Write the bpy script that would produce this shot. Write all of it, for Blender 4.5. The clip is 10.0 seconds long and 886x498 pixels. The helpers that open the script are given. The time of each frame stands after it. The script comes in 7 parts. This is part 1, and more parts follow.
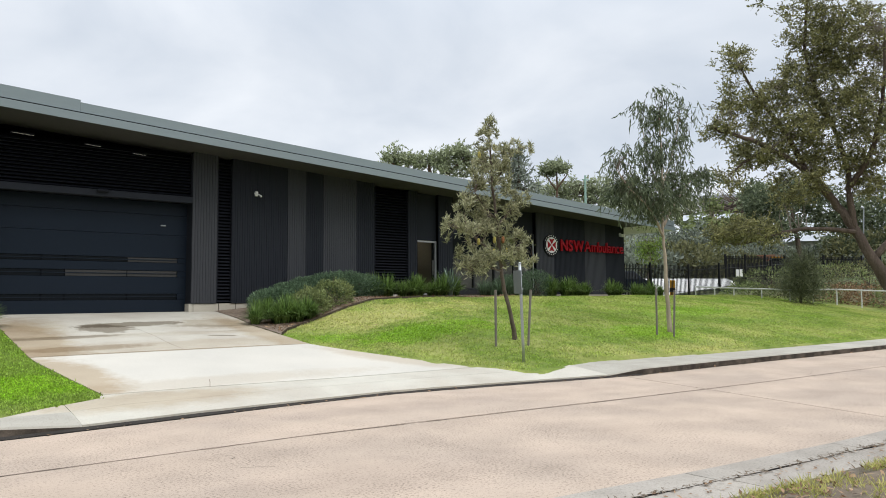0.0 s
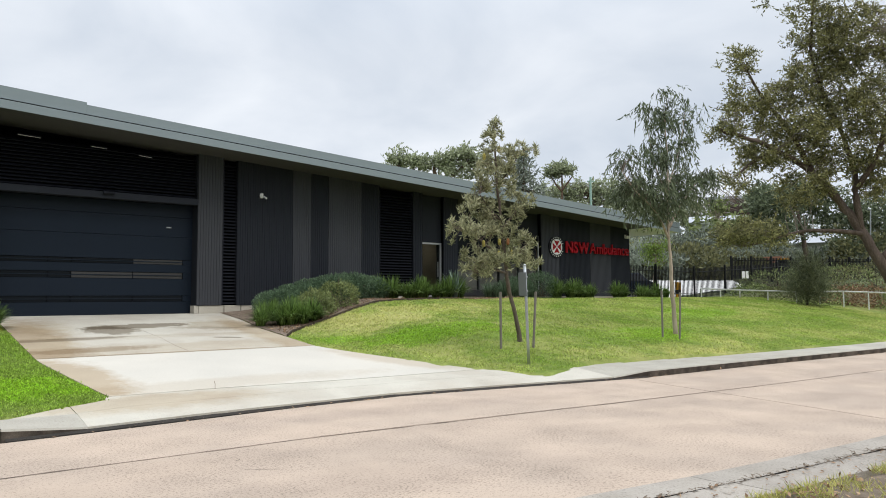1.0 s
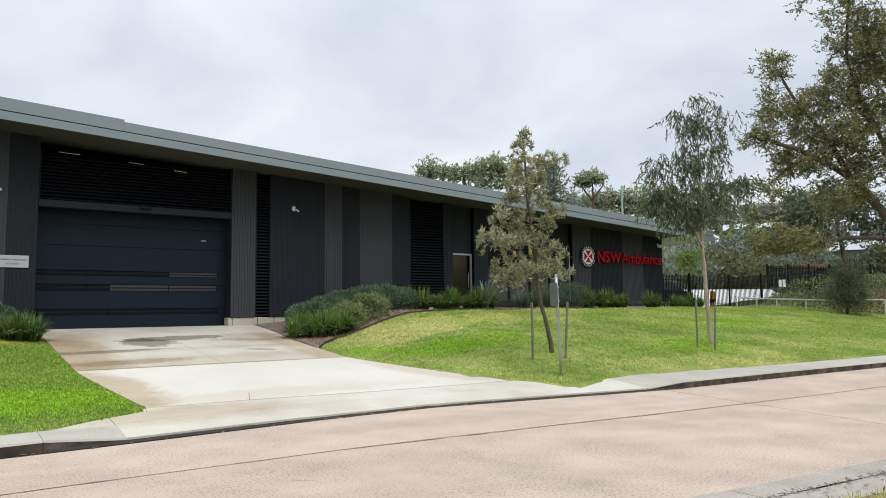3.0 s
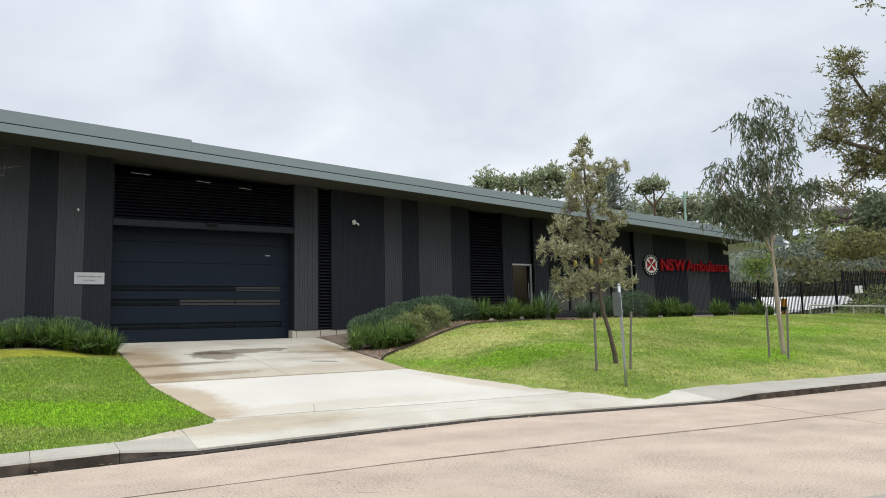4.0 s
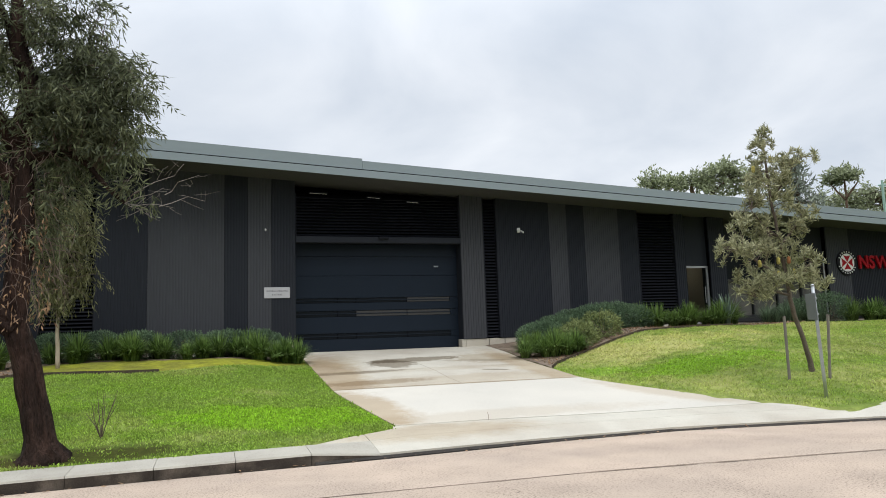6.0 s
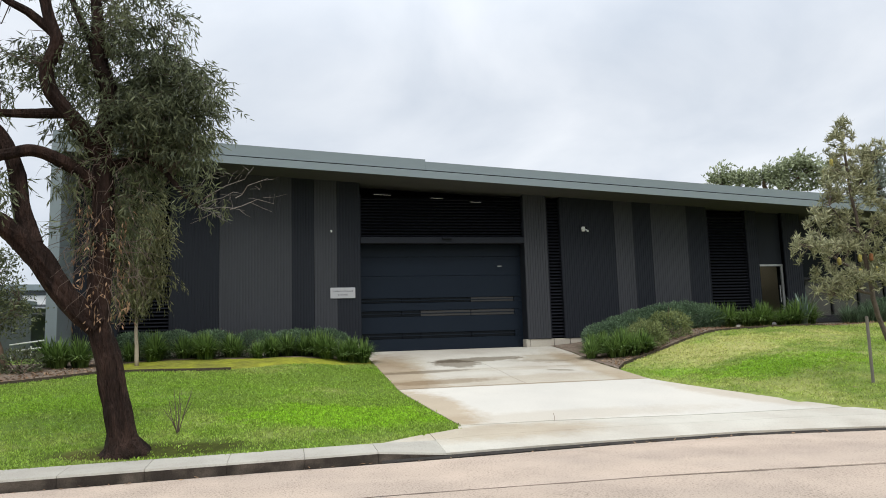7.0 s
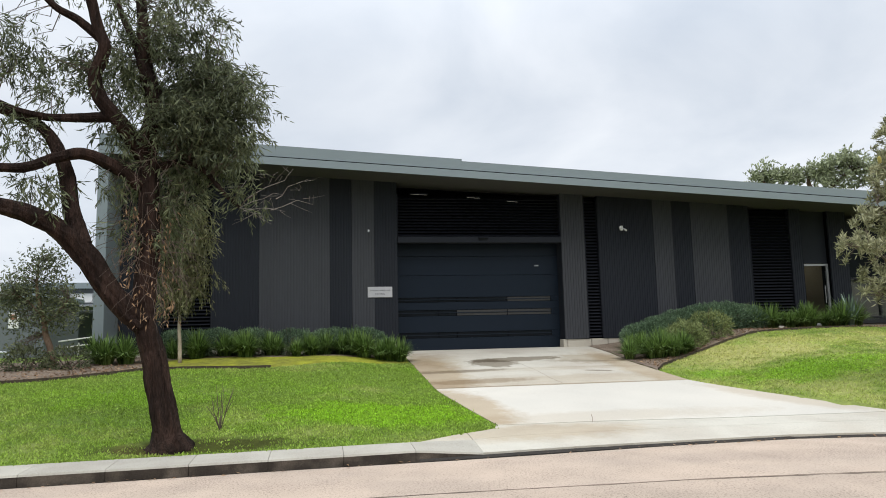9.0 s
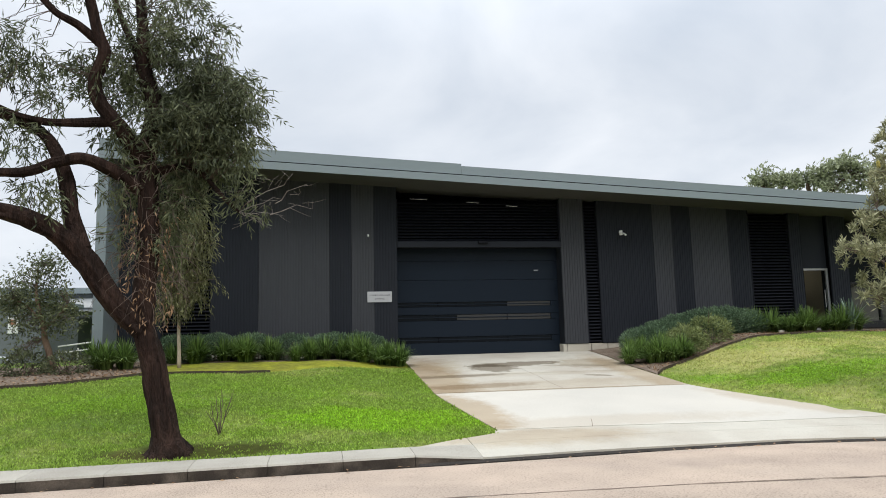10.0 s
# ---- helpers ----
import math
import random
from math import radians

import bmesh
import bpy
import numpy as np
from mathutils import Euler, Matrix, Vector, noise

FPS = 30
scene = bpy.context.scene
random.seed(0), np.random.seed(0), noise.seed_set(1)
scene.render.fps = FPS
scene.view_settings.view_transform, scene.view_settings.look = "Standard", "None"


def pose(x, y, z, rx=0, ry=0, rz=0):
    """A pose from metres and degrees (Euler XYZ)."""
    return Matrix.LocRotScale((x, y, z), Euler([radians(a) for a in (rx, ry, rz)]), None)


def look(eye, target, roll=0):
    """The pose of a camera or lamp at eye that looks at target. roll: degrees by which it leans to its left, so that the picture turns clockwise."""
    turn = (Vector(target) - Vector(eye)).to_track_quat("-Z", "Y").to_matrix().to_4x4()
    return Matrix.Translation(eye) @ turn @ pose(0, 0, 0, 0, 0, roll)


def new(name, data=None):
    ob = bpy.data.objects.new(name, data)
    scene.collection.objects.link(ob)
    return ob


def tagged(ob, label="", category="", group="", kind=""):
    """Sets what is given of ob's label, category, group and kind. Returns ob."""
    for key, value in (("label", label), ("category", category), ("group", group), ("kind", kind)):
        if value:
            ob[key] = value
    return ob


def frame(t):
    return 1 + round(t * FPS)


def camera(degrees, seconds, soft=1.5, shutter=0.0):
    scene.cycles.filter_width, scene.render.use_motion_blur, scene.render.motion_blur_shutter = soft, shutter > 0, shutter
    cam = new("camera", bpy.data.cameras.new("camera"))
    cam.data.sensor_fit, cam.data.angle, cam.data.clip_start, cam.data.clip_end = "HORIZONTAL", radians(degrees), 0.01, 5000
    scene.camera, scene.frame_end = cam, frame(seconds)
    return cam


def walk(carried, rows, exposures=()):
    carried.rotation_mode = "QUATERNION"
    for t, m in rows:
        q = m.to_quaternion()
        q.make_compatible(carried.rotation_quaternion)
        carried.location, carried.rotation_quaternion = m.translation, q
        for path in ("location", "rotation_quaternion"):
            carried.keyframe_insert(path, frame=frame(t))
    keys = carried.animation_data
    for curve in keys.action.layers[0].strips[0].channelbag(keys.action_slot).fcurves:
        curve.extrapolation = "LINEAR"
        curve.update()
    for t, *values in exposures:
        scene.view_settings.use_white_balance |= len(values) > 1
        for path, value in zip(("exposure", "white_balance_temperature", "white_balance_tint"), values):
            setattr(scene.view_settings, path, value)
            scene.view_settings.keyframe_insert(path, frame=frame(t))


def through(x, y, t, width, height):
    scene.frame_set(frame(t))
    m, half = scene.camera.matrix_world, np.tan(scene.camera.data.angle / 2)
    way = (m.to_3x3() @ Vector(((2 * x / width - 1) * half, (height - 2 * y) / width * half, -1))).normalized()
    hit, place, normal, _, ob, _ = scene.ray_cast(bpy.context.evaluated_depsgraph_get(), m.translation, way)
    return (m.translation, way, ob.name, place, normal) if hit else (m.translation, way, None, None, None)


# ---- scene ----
FOV = 63.94
cam = camera(FOV, 10.0, soft=0.95)
PATH = [
    (0.0, pose(0.105, -0.096, 1.634, 93.88, 0.32, -38.61)),
    (0.5, pose(0.113, -0.095, 1.639, 93.91, 0.24, -38.41)),
    (1.0, pose(0.114, -0.092, 1.640, 94.02, 0.30, -38.20)),
    (1.5, pose(0.110, -0.100, 1.645, 94.14, 0.25, -37.98)),
    (2.0, pose(0.102, -0.109, 1.652, 94.33, 0.27, -37.56)),
    (3.5, pose(0.093, -0.097, 1.653, 95.35, 0.88, -33.75)),
    (4.0, pose(0.088, -0.080, 1.656, 95.85, 1.16, -30.92)),
    (4.5, pose(0.080, -0.069, 1.662, 96.20, 1.44, -27.87)),
    (5.0, pose(0.065, -0.053, 1.663, 96.53, 1.65, -24.10)),
    (5.5, pose(0.044, -0.010, 1.655, 96.70, 1.82, -20.80)),
    (7.0, pose(0.020, 0.034, 1.645, 97.02, 1.70, -12.60)),
    (7.5, pose(0.002, 0.035, 1.646, 96.95, 1.64, -11.15)),
    (8.0, pose(-0.001, 0.024, 1.648, 96.99, 1.58, -10.20)),
    (8.5, pose(-0.001, 0.017, 1.650, 97.02, 1.50, -9.74)),
    (9.0, pose(-0.006, 0.002, 1.658, 97.01, 1.36, -9.72)),
    (9.5, pose(-0.005, -0.009, 1.659, 97.17, 1.37, -9.68)),
    (10.0, pose(-0.000, 0.000, 1.650, 97.41, 1.40, -9.73)),
]
walk(cam, PATH, exposures=[(0.0, 0.07), (10.0, 0.07)])

# ---- world, sun ----
SUN_EL, SUN_AZ = radians(57), radians(168)      # azimuth from +y towards +x
world = bpy.data.worlds.new("overcast")
scene.world = world
world.use_nodes = True
wn, wl = world.node_tree.nodes, world.node_tree.links
wn.clear()
w_out = wn.new("ShaderNodeOutputWorld")
w_bg = wn.new("ShaderNodeBackground")
w_sky = wn.new("ShaderNodeTexSky")
w_sky.sky_type, w_sky.sun_disc = "NISHITA", False
w_sky.sun_elevation, w_sky.sun_rotation = SUN_EL, SUN_AZ
w_gain = wn.new("ShaderNodeMix")
w_gain.data_type, w_gain.blend_type = "RGBA", "MULTIPLY"
w_gain.inputs["Factor"].default_value = 1.0
wl.new(w_sky.outputs["Color"], w_gain.inputs["A"])
w_gain.inputs["B"].default_value = (0.1, 0.1, 0.1, 1)
w_tc = wn.new("ShaderNodeTexCoord")
w_sep = wn.new("ShaderNodeSeparateXYZ")
wl.new(w_tc.outputs["Generated"], w_sep.inputs[0])
# flatten the dome to a cloud deck
w_zadd = wn.new("ShaderNodeMath")
w_zadd.operation = "ADD"
wl.new(w_sep.outputs["Z"], w_zadd.inputs[0])
w_zadd.inputs[1].default_value = 0.32
w_div = wn.new("ShaderNodeVectorMath")
w_div.operation = "DIVIDE"
w_cmb = wn.new("ShaderNodeCombineXYZ")
for i in range(3):
    wl.new(w_zadd.outputs[0], w_cmb.inputs[i])
wl.new(w_tc.outputs["Generated"], w_div.inputs[0])
wl.new(w_cmb.outputs[0], w_div.inputs[1])
w_n1 = wn.new("ShaderNodeTexNoise")
w_n1.inputs["Scale"].default_value = 1.9
w_n1.inputs["Detail"].default_value = 7.0
w_n1.inputs["Roughness"].default_value = 0.5
w_n1.inputs["Distortion"].default_value = 0.35
wl.new(w_div.outputs[0], w_n1.inputs["Vector"])
w_ramp = wn.new("ShaderNodeValToRGB")
w_ramp.color_ramp.elements[0].position, w_ramp.color_ramp.elements[0].color = 0.3, (0.585, 0.645, 0.73, 1)
w_ramp.color_ramp.elements[1].position, w_ramp.color_ramp.elements[1].color = 0.68, (0.85, 0.885, 0.935, 1)
wl.new(w_n1.outputs["Fac"], w_ramp.inputs[0])
w_mix = wn.new("ShaderNodeMix")
w_mix.data_type = "RGBA"
w_mix.inputs["Factor"].default_value = 0.93
wl.new(w_gain.outputs["Result"], w_mix.inputs["A"])
wl.new(w_ramp.outputs["Color"], w_mix.inputs["B"])
# an overcast dome is brightest overhead
w_up = wn.new("ShaderNodeMapRange")
w_up.interpolation_type = "SMOOTHSTEP"
w_up.inputs["From Min"].default_value, w_up.inputs["From Max"].default_value = 0.3, 1.0
w_up.inputs["To Min"].default_value, w_up.inputs["To Max"].default_value = 1.05, 2.6
wl.new(w_sep.outputs["Z"], w_up.inputs["Value"])
w_lum = wn.new("ShaderNodeVectorMath")
w_lum.operation = "SCALE"
wl.new(w_mix.outputs["Result"], w_lum.inputs[0])
wl.new(w_up.outputs[0], w_lum.inputs["Scale"])
wl.new(w_lum.outputs[0], w_bg.inputs["Color"])
w_bg.inputs["Strength"].default_value = 1.0
wl.new(w_bg.outputs[0], w_out.inputs[0])

sun = new("sun", bpy.data.lights.new("sun", "SUN"))
sun.data.energy, sun.data.angle, sun.data.color = 1.3, radians(30), (1.0, 0.97, 0.93)
sun_dir = Vector((math.sin(SUN_AZ) * math.cos(SUN_EL), math.cos(SUN_AZ) * math.cos(SUN_EL), math.sin(SUN_EL)))
sun.matrix_world = look(sun_dir * 60, (0, 0, 0))

# ---- materials ----
def rgba(c):
    return (c[0], c[1], c[2], 1.0)


def material(name, base, rough=0.7, metal=0.0, vary=0.12, scale=6.0, fine=60.0, bump=0.15, bump_scale=0.02,
             tint=None, tint_scale=0.8, tint_amount=0.5, island=0.0, obj=0.0, stretch=(1, 1, 1), spec=0.15, speck=0.0):
    """Base colour with coarse and fine variation, an optional second tint in patches, and fine relief."""
    m = bpy.data.materials.new(name)
    m.use_nodes = True
    nt = m.node_tree
    n, l = nt.nodes, nt.links
    b = n["Principled BSDF"]
    b.inputs["Roughness"].default_value, b.inputs["Metallic"].default_value = rough, metal
    b.inputs["Specular IOR Level"].default_value = spec
    tc = n.new("ShaderNodeTexCoord")
    mp = n.new("ShaderNodeMapping")
    mp.inputs["Scale"].default_value = stretch
    l.new(tc.outputs["Object"], mp.inputs[0])
    def noise_node(s, d=4.0):
        t = n.new("ShaderNodeTexNoise")
        t.inputs["Scale"].default_value, t.inputs["Detail"].default_value = s, d
        l.new(mp.outputs[0], t.inputs["Vector"])
        return t
    coarse, grain = noise_node(scale), noise_node(fine, 3.0)
    add = n.new("ShaderNodeMath")
    add.operation = "ADD"
    l.new(coarse.outputs["Fac"], add.inputs[0])
    l.new(grain.outputs["Fac"], add.inputs[1])
    last = add.outputs[0]
    rng = n.new("ShaderNodeMapRange")
    rng.inputs["From Min"].default_value, rng.inputs["From Max"].default_value = 0.6, 1.4
    rng.inputs["To Min"].default_value, rng.inputs["To Max"].default_value = 1 - vary, 1 + vary
    l.new(last, rng.inputs["Value"])
    val = rng.outputs[0]
    for amount, kind in ((island, "GEO"), (obj, "OBJ")):
        if amount:
            src = n.new("ShaderNodeNewGeometry") if kind == "GEO" else n.new("ShaderNodeObjectInfo")
            r2 = n.new("ShaderNodeMapRange")
            r2.inputs["To Min"].default_value, r2.inputs["To Max"].default_value = 1 - amount, 1 + amount
            l.new(src.outputs["Random Per Island" if kind == "GEO" else "Random"], r2.inputs["Value"])
            mul = n.new("ShaderNodeMath")
            mul.operation = "MULTIPLY"
            l.new(val, mul.inputs[0])
            l.new(r2.outputs[0], mul.inputs[1])
            val = mul.outputs[0]
    col = n.new("ShaderNodeMix")
    col.data_type = "RGBA"
    col.inputs["A"].default_value = rgba(base)
    col.inputs["B"].default_value = rgba(tint or base)
    if tint:
        tn = noise_node(tint_scale, 5.0)
        tr = n.new("ShaderNodeMapRange")
        tr.inputs["From Min"].default_value, tr.inputs["From Max"].default_value = 0.42, 0.62
        tr.inputs["To Max"].default_value = tint_amount
        l.new(tn.outputs["Fac"], tr.inputs["Value"])
        l.new(tr.outputs[0], col.inputs["Factor"])
    else:
        col.inputs["Factor"].default_value = 0.0
    if speck:
        # exposed dark aggregate and pits, gathered in worn areas
        sn, wn_ = noise_node(38.0, 3.0), noise_node(1.1, 3.0)
        sn.inputs["Roughness"].default_value = 0.75
        s1 = n.new("ShaderNodeMath")
        s1.operation = "MULTIPLY_ADD"
        l.new(wn_.outputs["Fac"], s1.inputs[0])
        s1.inputs[1].default_value = 0.22
        l.new(sn.outputs["Fac"], s1.inputs[2])
        s2 = n.new("ShaderNodeMapRange")
        s2.inputs["From Min"].default_value, s2.inputs["From Max"].default_value = 0.63, 0.8
        s2.inputs["To Min"].default_value, s2.inputs["To Max"].default_value = 1.0 + speck * 0.05, 1.0 - speck
        l.new(s1.outputs[0], s2.inputs["Value"])
        s3 = n.new("ShaderNodeMath")
        s3.operation = "MULTIPLY"
        l.new(val, s3.inputs[0])
        l.new(s2.outputs[0], s3.inputs[1])
        val = s3.outputs[0]
    sc = n.new("ShaderNodeVectorMath")
    sc.operation = "SCALE"
    l.new(col.outputs["Result"], sc.inputs[0])
    l.new(val, sc.inputs["Scale"])
    l.new(sc.outputs[0], b.inputs["Base Color"])
    if bump:
        bp = n.new("ShaderNodeBump")
        bp.inputs["Strength"].default_value, bp.inputs["Distance"].default_value = bump, bump_scale
        l.new(add.outputs[0], bp.inputs["Height"])
        l.new(bp.outputs[0], b.inputs["Normal"])
    return m


def leaf_material(name, base, tint, amount=0.35, rough=0.5, through=0.35):
    """Leaves: colour varies leaf by leaf, some light passes through."""
    m = bpy.data.materials.new(name)
    m.use_nodes = True
    n, l = m.node_tree.nodes, m.node_tree.links
    b = n["Principled BSDF"]
    geo = n.new("ShaderNodeNewGeometry")
    col = n.new("ShaderNodeMix")
    col.data_type = "RGBA"
    col.inputs["A"].default_value, col.inputs["B"].default_value = rgba(base), rgba(tint)
    tc = n.new("ShaderNodeTexCoord")
    nz = n.new("ShaderNodeTexNoise")
    nz.inputs["Scale"].default_value = 1.3
    l.new(tc.outputs["Object"], nz.inputs["Vector"])
    add = n.new("ShaderNodeMath")
    add.operation = "MULTIPLY_ADD"
    l.new(geo.outputs["Random Per Island"], add.inputs[0])
    add.inputs[1].default_value = 0.6
    mr = n.new("ShaderNodeMapRange")
    mr.inputs["From Min"].default_value, mr.inputs["From Max"].default_value = 0.35, 0.65
    mr.inputs["To Min"].default_value, mr.inputs["To Max"].default_value = 0.0, 0.4
    l.new(nz.outputs["Fac"], mr.inputs["Value"])
    l.new(mr.outputs[0], add.inputs[2])
    l.new(add.outputs[0], col.inputs["Factor"])
    r2 = n.new("ShaderNodeMapRange")
    r2.inputs["To Min"].default_value, r2.inputs["To Max"].default_value = 1 - amount, 1 + amount
    l.new(geo.outputs["Random Per Island"], r2.inputs["Value"])
    sc = n.new("ShaderNodeVectorMath")
    sc.operation = "SCALE"
    l.new(col.outputs["Result"], sc.inputs[0])
    l.new(r2.outputs[0], sc.inputs["Scale"])
    l.new(sc.outputs[0], b.inputs["Base Color"])
    b.inputs["Roughness"].default_value = rough
    b.inputs["Specular IOR Level"].default_value = 0.22
    tr = n.new("ShaderNodeBsdfTranslucent")
    l.new(sc.outputs[0], tr.inputs["Color"])
    mx = n.new("ShaderNodeMixShader")
    mx.inputs[0].default_value = through
    l.new(b.outputs[0], mx.inputs[1])
    l.new(tr.outputs[0], mx.inputs[2])
    l.new(mx.outputs[0], n["Material Output"].inputs[0])
    return m


def glass_material(name, color=(0.012, 0.014, 0.017), rough=0.06, spec=0.3):
    m = bpy.data.materials.new(name)
    m.use_nodes = True
    b = m.node_tree.nodes["Principled BSDF"]
    b.inputs["Base Color"].default_value = rgba(color)
    b.inputs["Roughness"].default_value = rough
    b.inputs["Specular IOR Level"].default_value = spec
    return m


def emitter(name, color, strength):
    m = bpy.data.materials.new(name)
    m.use_nodes = True
    b = m.node_tree.nodes["Principled BSDF"]
    b.inputs["Base Color"].default_value = rgba(color)
    b.inputs["Emission Color"].default_value = rgba(color)
    b.inputs["Emission Strength"].default_value = strength
    return m


M = {}
M["road"] = material("road_concrete", (0.48, 0.383, 0.302), 0.9, vary=0.16, scale=1.2, fine=110, bump=0.2, bump_scale=0.003,
                     tint=(0.365, 0.3, 0.245), tint_scale=0.7, tint_amount=0.4, obj=0.04, speck=0.6)
M["drive"] = material("driveway_concrete", (0.53, 0.5, 0.425), 0.88, vary=0.07, scale=2.0, fine=70, bump=0.25, bump_scale=0.004,
                      tint=(0.39, 0.34, 0.275), tint_scale=0.6, tint_amount=0.5, speck=0.16)
M["drive_clean"] = material("driveway_concrete_pale", (0.58, 0.545, 0.475), 0.88, vary=0.05, scale=2.0, fine=70, bump=0.2, bump_scale=0.004,
                      tint=(0.5, 0.475, 0.42), tint_scale=0.5, tint_amount=0.5, speck=0.1)
M["kerb"] = material("kerb_concrete", (0.42, 0.395, 0.335), 0.9, vary=0.1, scale=3.0, fine=80, bump=0.4, bump_scale=0.005,
                     tint=(0.36, 0.33, 0.28), tint_scale=1.6, tint_amount=0.6, obj=0.06, speck=0.2)
M["gutter"] = material("gutter_concrete", (0.37, 0.335, 0.29), 0.92, vary=0.15, scale=2.0, fine=70, bump=0.4, bump_scale=0.005, tint=(0.28, 0.25, 0.21), tint_scale=1.4, obj=0.06, speck=0.35)
M["kerb_face"] = material("kerb_face_dark", (0.055, 0.046, 0.038), 0.95, vary=0.35, scale=5.0, fine=70, bump=0.5, bump_scale=0.008,
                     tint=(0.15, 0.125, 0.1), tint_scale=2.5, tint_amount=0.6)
M["gap"] = material("joint_filler", (0.05, 0.045, 0.04), 0.95, vary=0.3, scale=4, bump=0.4)
M["soil"] = material("soil", (0.17, 0.135, 0.1), 0.95, vary=0.3, scale=3, fine=50, bump=0.6, bump_scale=0.02)
M["mulch"] = material("bark_mulch", (0.21, 0.16, 0.12), 0.95, vary=0.35, scale=8, fine=90, bump=0.9, bump_scale=0.03,
                      tint=(0.31, 0.25, 0.19), tint_scale=2.0)
M["clad_dark"] = material("cladding_charcoal_blue", (0.0215, 0.0242, 0.0302), 0.6, vary=0.08, scale=1.5, fine=12, bump=0.03, stretch=(1, 1, 0.15), spec=0.12)
M["clad_light"] = material("cladding_charcoal", (0.054, 0.0565, 0.0625), 0.6, vary=0.08, scale=1.5, fine=12, bump=0.03, stretch=(1, 1, 0.15), spec=0.12)
M["fascia"] = material("fascia_grey_green", (0.225, 0.265, 0.275), 0.4, vary=0.04, scale=0.8, fine=8, bump=0.02, stretch=(0.2, 1, 1))
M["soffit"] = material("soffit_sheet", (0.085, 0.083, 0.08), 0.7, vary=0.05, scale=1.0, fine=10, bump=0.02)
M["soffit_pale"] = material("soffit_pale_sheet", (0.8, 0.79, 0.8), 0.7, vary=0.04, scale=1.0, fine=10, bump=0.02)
M["door"] = material("door_panel_blue_black", (0.0125, 0.0187, 0.0285), 0.35, vary=0.06, scale=1.2, fine=10, bump=0.015, spec=0.15)
M["louvre"] = material("louvre_black", (0.0098, 0.0112, 0.0162), 0.7, vary=0.1, scale=3, fine=20, bump=0.02, spec=0.2)
# near-black colour puts the shade of gaps and recesses into sheets
M["black"] = material("recess_shade_black", (0.0022, 0.0024, 0.0036), 0.9, vary=0.1, scale=3, bump=0, spec=0.05)
M["steel"] = material("galvanised_steel", (0.42, 0.44, 0.45), 0.45, metal=0.8, vary=0.12, scale=14, fine=90, bump=0.05)
M["rail_white"] = material("pale_rail_steel", (0.68, 0.67, 0.64), 0.4, vary=0.06, scale=8, bump=0.03)
M["glass"] = glass_material("window_glass")
# grey base colour paints the pale reflection in the door's glazed strips
M["strip_glass"] = glass_material("strip_glass_painted_reflection", (0.062, 0.061, 0.06), 0.1)
M["strip_glass"].node_tree.nodes["Principled BSDF"].inputs["IOR"].default_value = 1.6
M["white"] = material("white_paint", (0.78, 0.78, 0.76), 0.5, vary=0.04, scale=5, bump=0.02)
M["red"] = material("red_acrylic", (0.36, 0.01, 0.017), 0.35, vary=0.04, scale=5, bump=0.01)
M["emblem_black"] = material("emblem_black", (0.012, 0.012, 0.014), 0.4, vary=0.05, scale=5, bump=0.01)
M["timber"] = material("weathered_timber", (0.075, 0.058, 0.044), 0.9, vary=0.3, scale=5, fine=40, bump=0.5, stretch=(1, 1, 0.2), bump_scale=0.008)
M["timber_grey"] = material("grey_timber_stake", (0.2, 0.18, 0.155), 0.9, vary=0.25, scale=8, fine=60, bump=0.5, stretch=(1, 1, 0.15), bump_scale=0.006)
M["fence_black"] = material("black_powder_coat", (0.012, 0.012, 0.013), 0.45, vary=0.06, scale=6, bump=0.02)
M["yellow"] = material("yellow_guard", (0.68, 0.33, 0.02), 0.55, vary=0.12, scale=6, bump=0.05)
M["bark_dark"] = material("rough_dark_bark", (0.026, 0.0165, 0.013), 0.95, vary=0.45, scale=9, fine=45, bump=1.0, bump_scale=0.07, stretch=(1, 1, 0.18),
                          tint=(0.085, 0.05, 0.038), tint_scale=7)
M["bark_brown"] = material("brown_bark", (0.17, 0.115, 0.08), 0.95, vary=0.35, scale=6, fine=40, bump=0.8, bump_scale=0.03, stretch=(1, 1, 0.25),
                           tint=(0.25, 0.17, 0.12), tint_scale=3)
M["bark_grey"] = material("grey_brown_bark", (0.1, 0.076, 0.06), 0.95, vary=0.4, scale=5, fine=30, bump=0.9, bump_scale=0.06, stretch=(1, 1, 0.3), tint=(0.17, 0.13, 0.105), tint_scale=2)
M["bark_pale"] = material("pale_gum_bark", (0.42, 0.35, 0.27), 0.9, vary=0.22, scale=5, fine=40, bump=0.5, bump_scale=0.012, stretch=(1, 1, 0.3),
                          tint=(0.25, 0.21, 0.17), tint_scale=3)
M["twig"] = material("twig_bark", (0.14, 0.105, 0.085), 0.95, vary=0.3, scale=10, bump=0.3)
M["twig_pale"] = material("pale_twig_bark", (0.26, 0.22, 0.185), 0.95, vary=0.3, scale=10, bump=0.3)
M["twig_grey"] = material("dead_twig", (0.24, 0.215, 0.19), 0.95, vary=0.3, scale=10, bump=0.3)
M["leaf_big"] = leaf_material("leaf_dull_green", (0.052, 0.064, 0.035), (0.19, 0.21, 0.11))
M["leaf_gum"] = leaf_material("leaf_gum_grey_green", (0.075, 0.1, 0.055), (0.18, 0.21, 0.12))
M["leaf_banksia"] = leaf_material("leaf_banksia", (0.19, 0.2, 0.09), (0.5, 0.49, 0.32))
M["leaf_olive"] = leaf_material("leaf_olive", (0.085, 0.092, 0.045), (0.21, 0.205, 0.095))
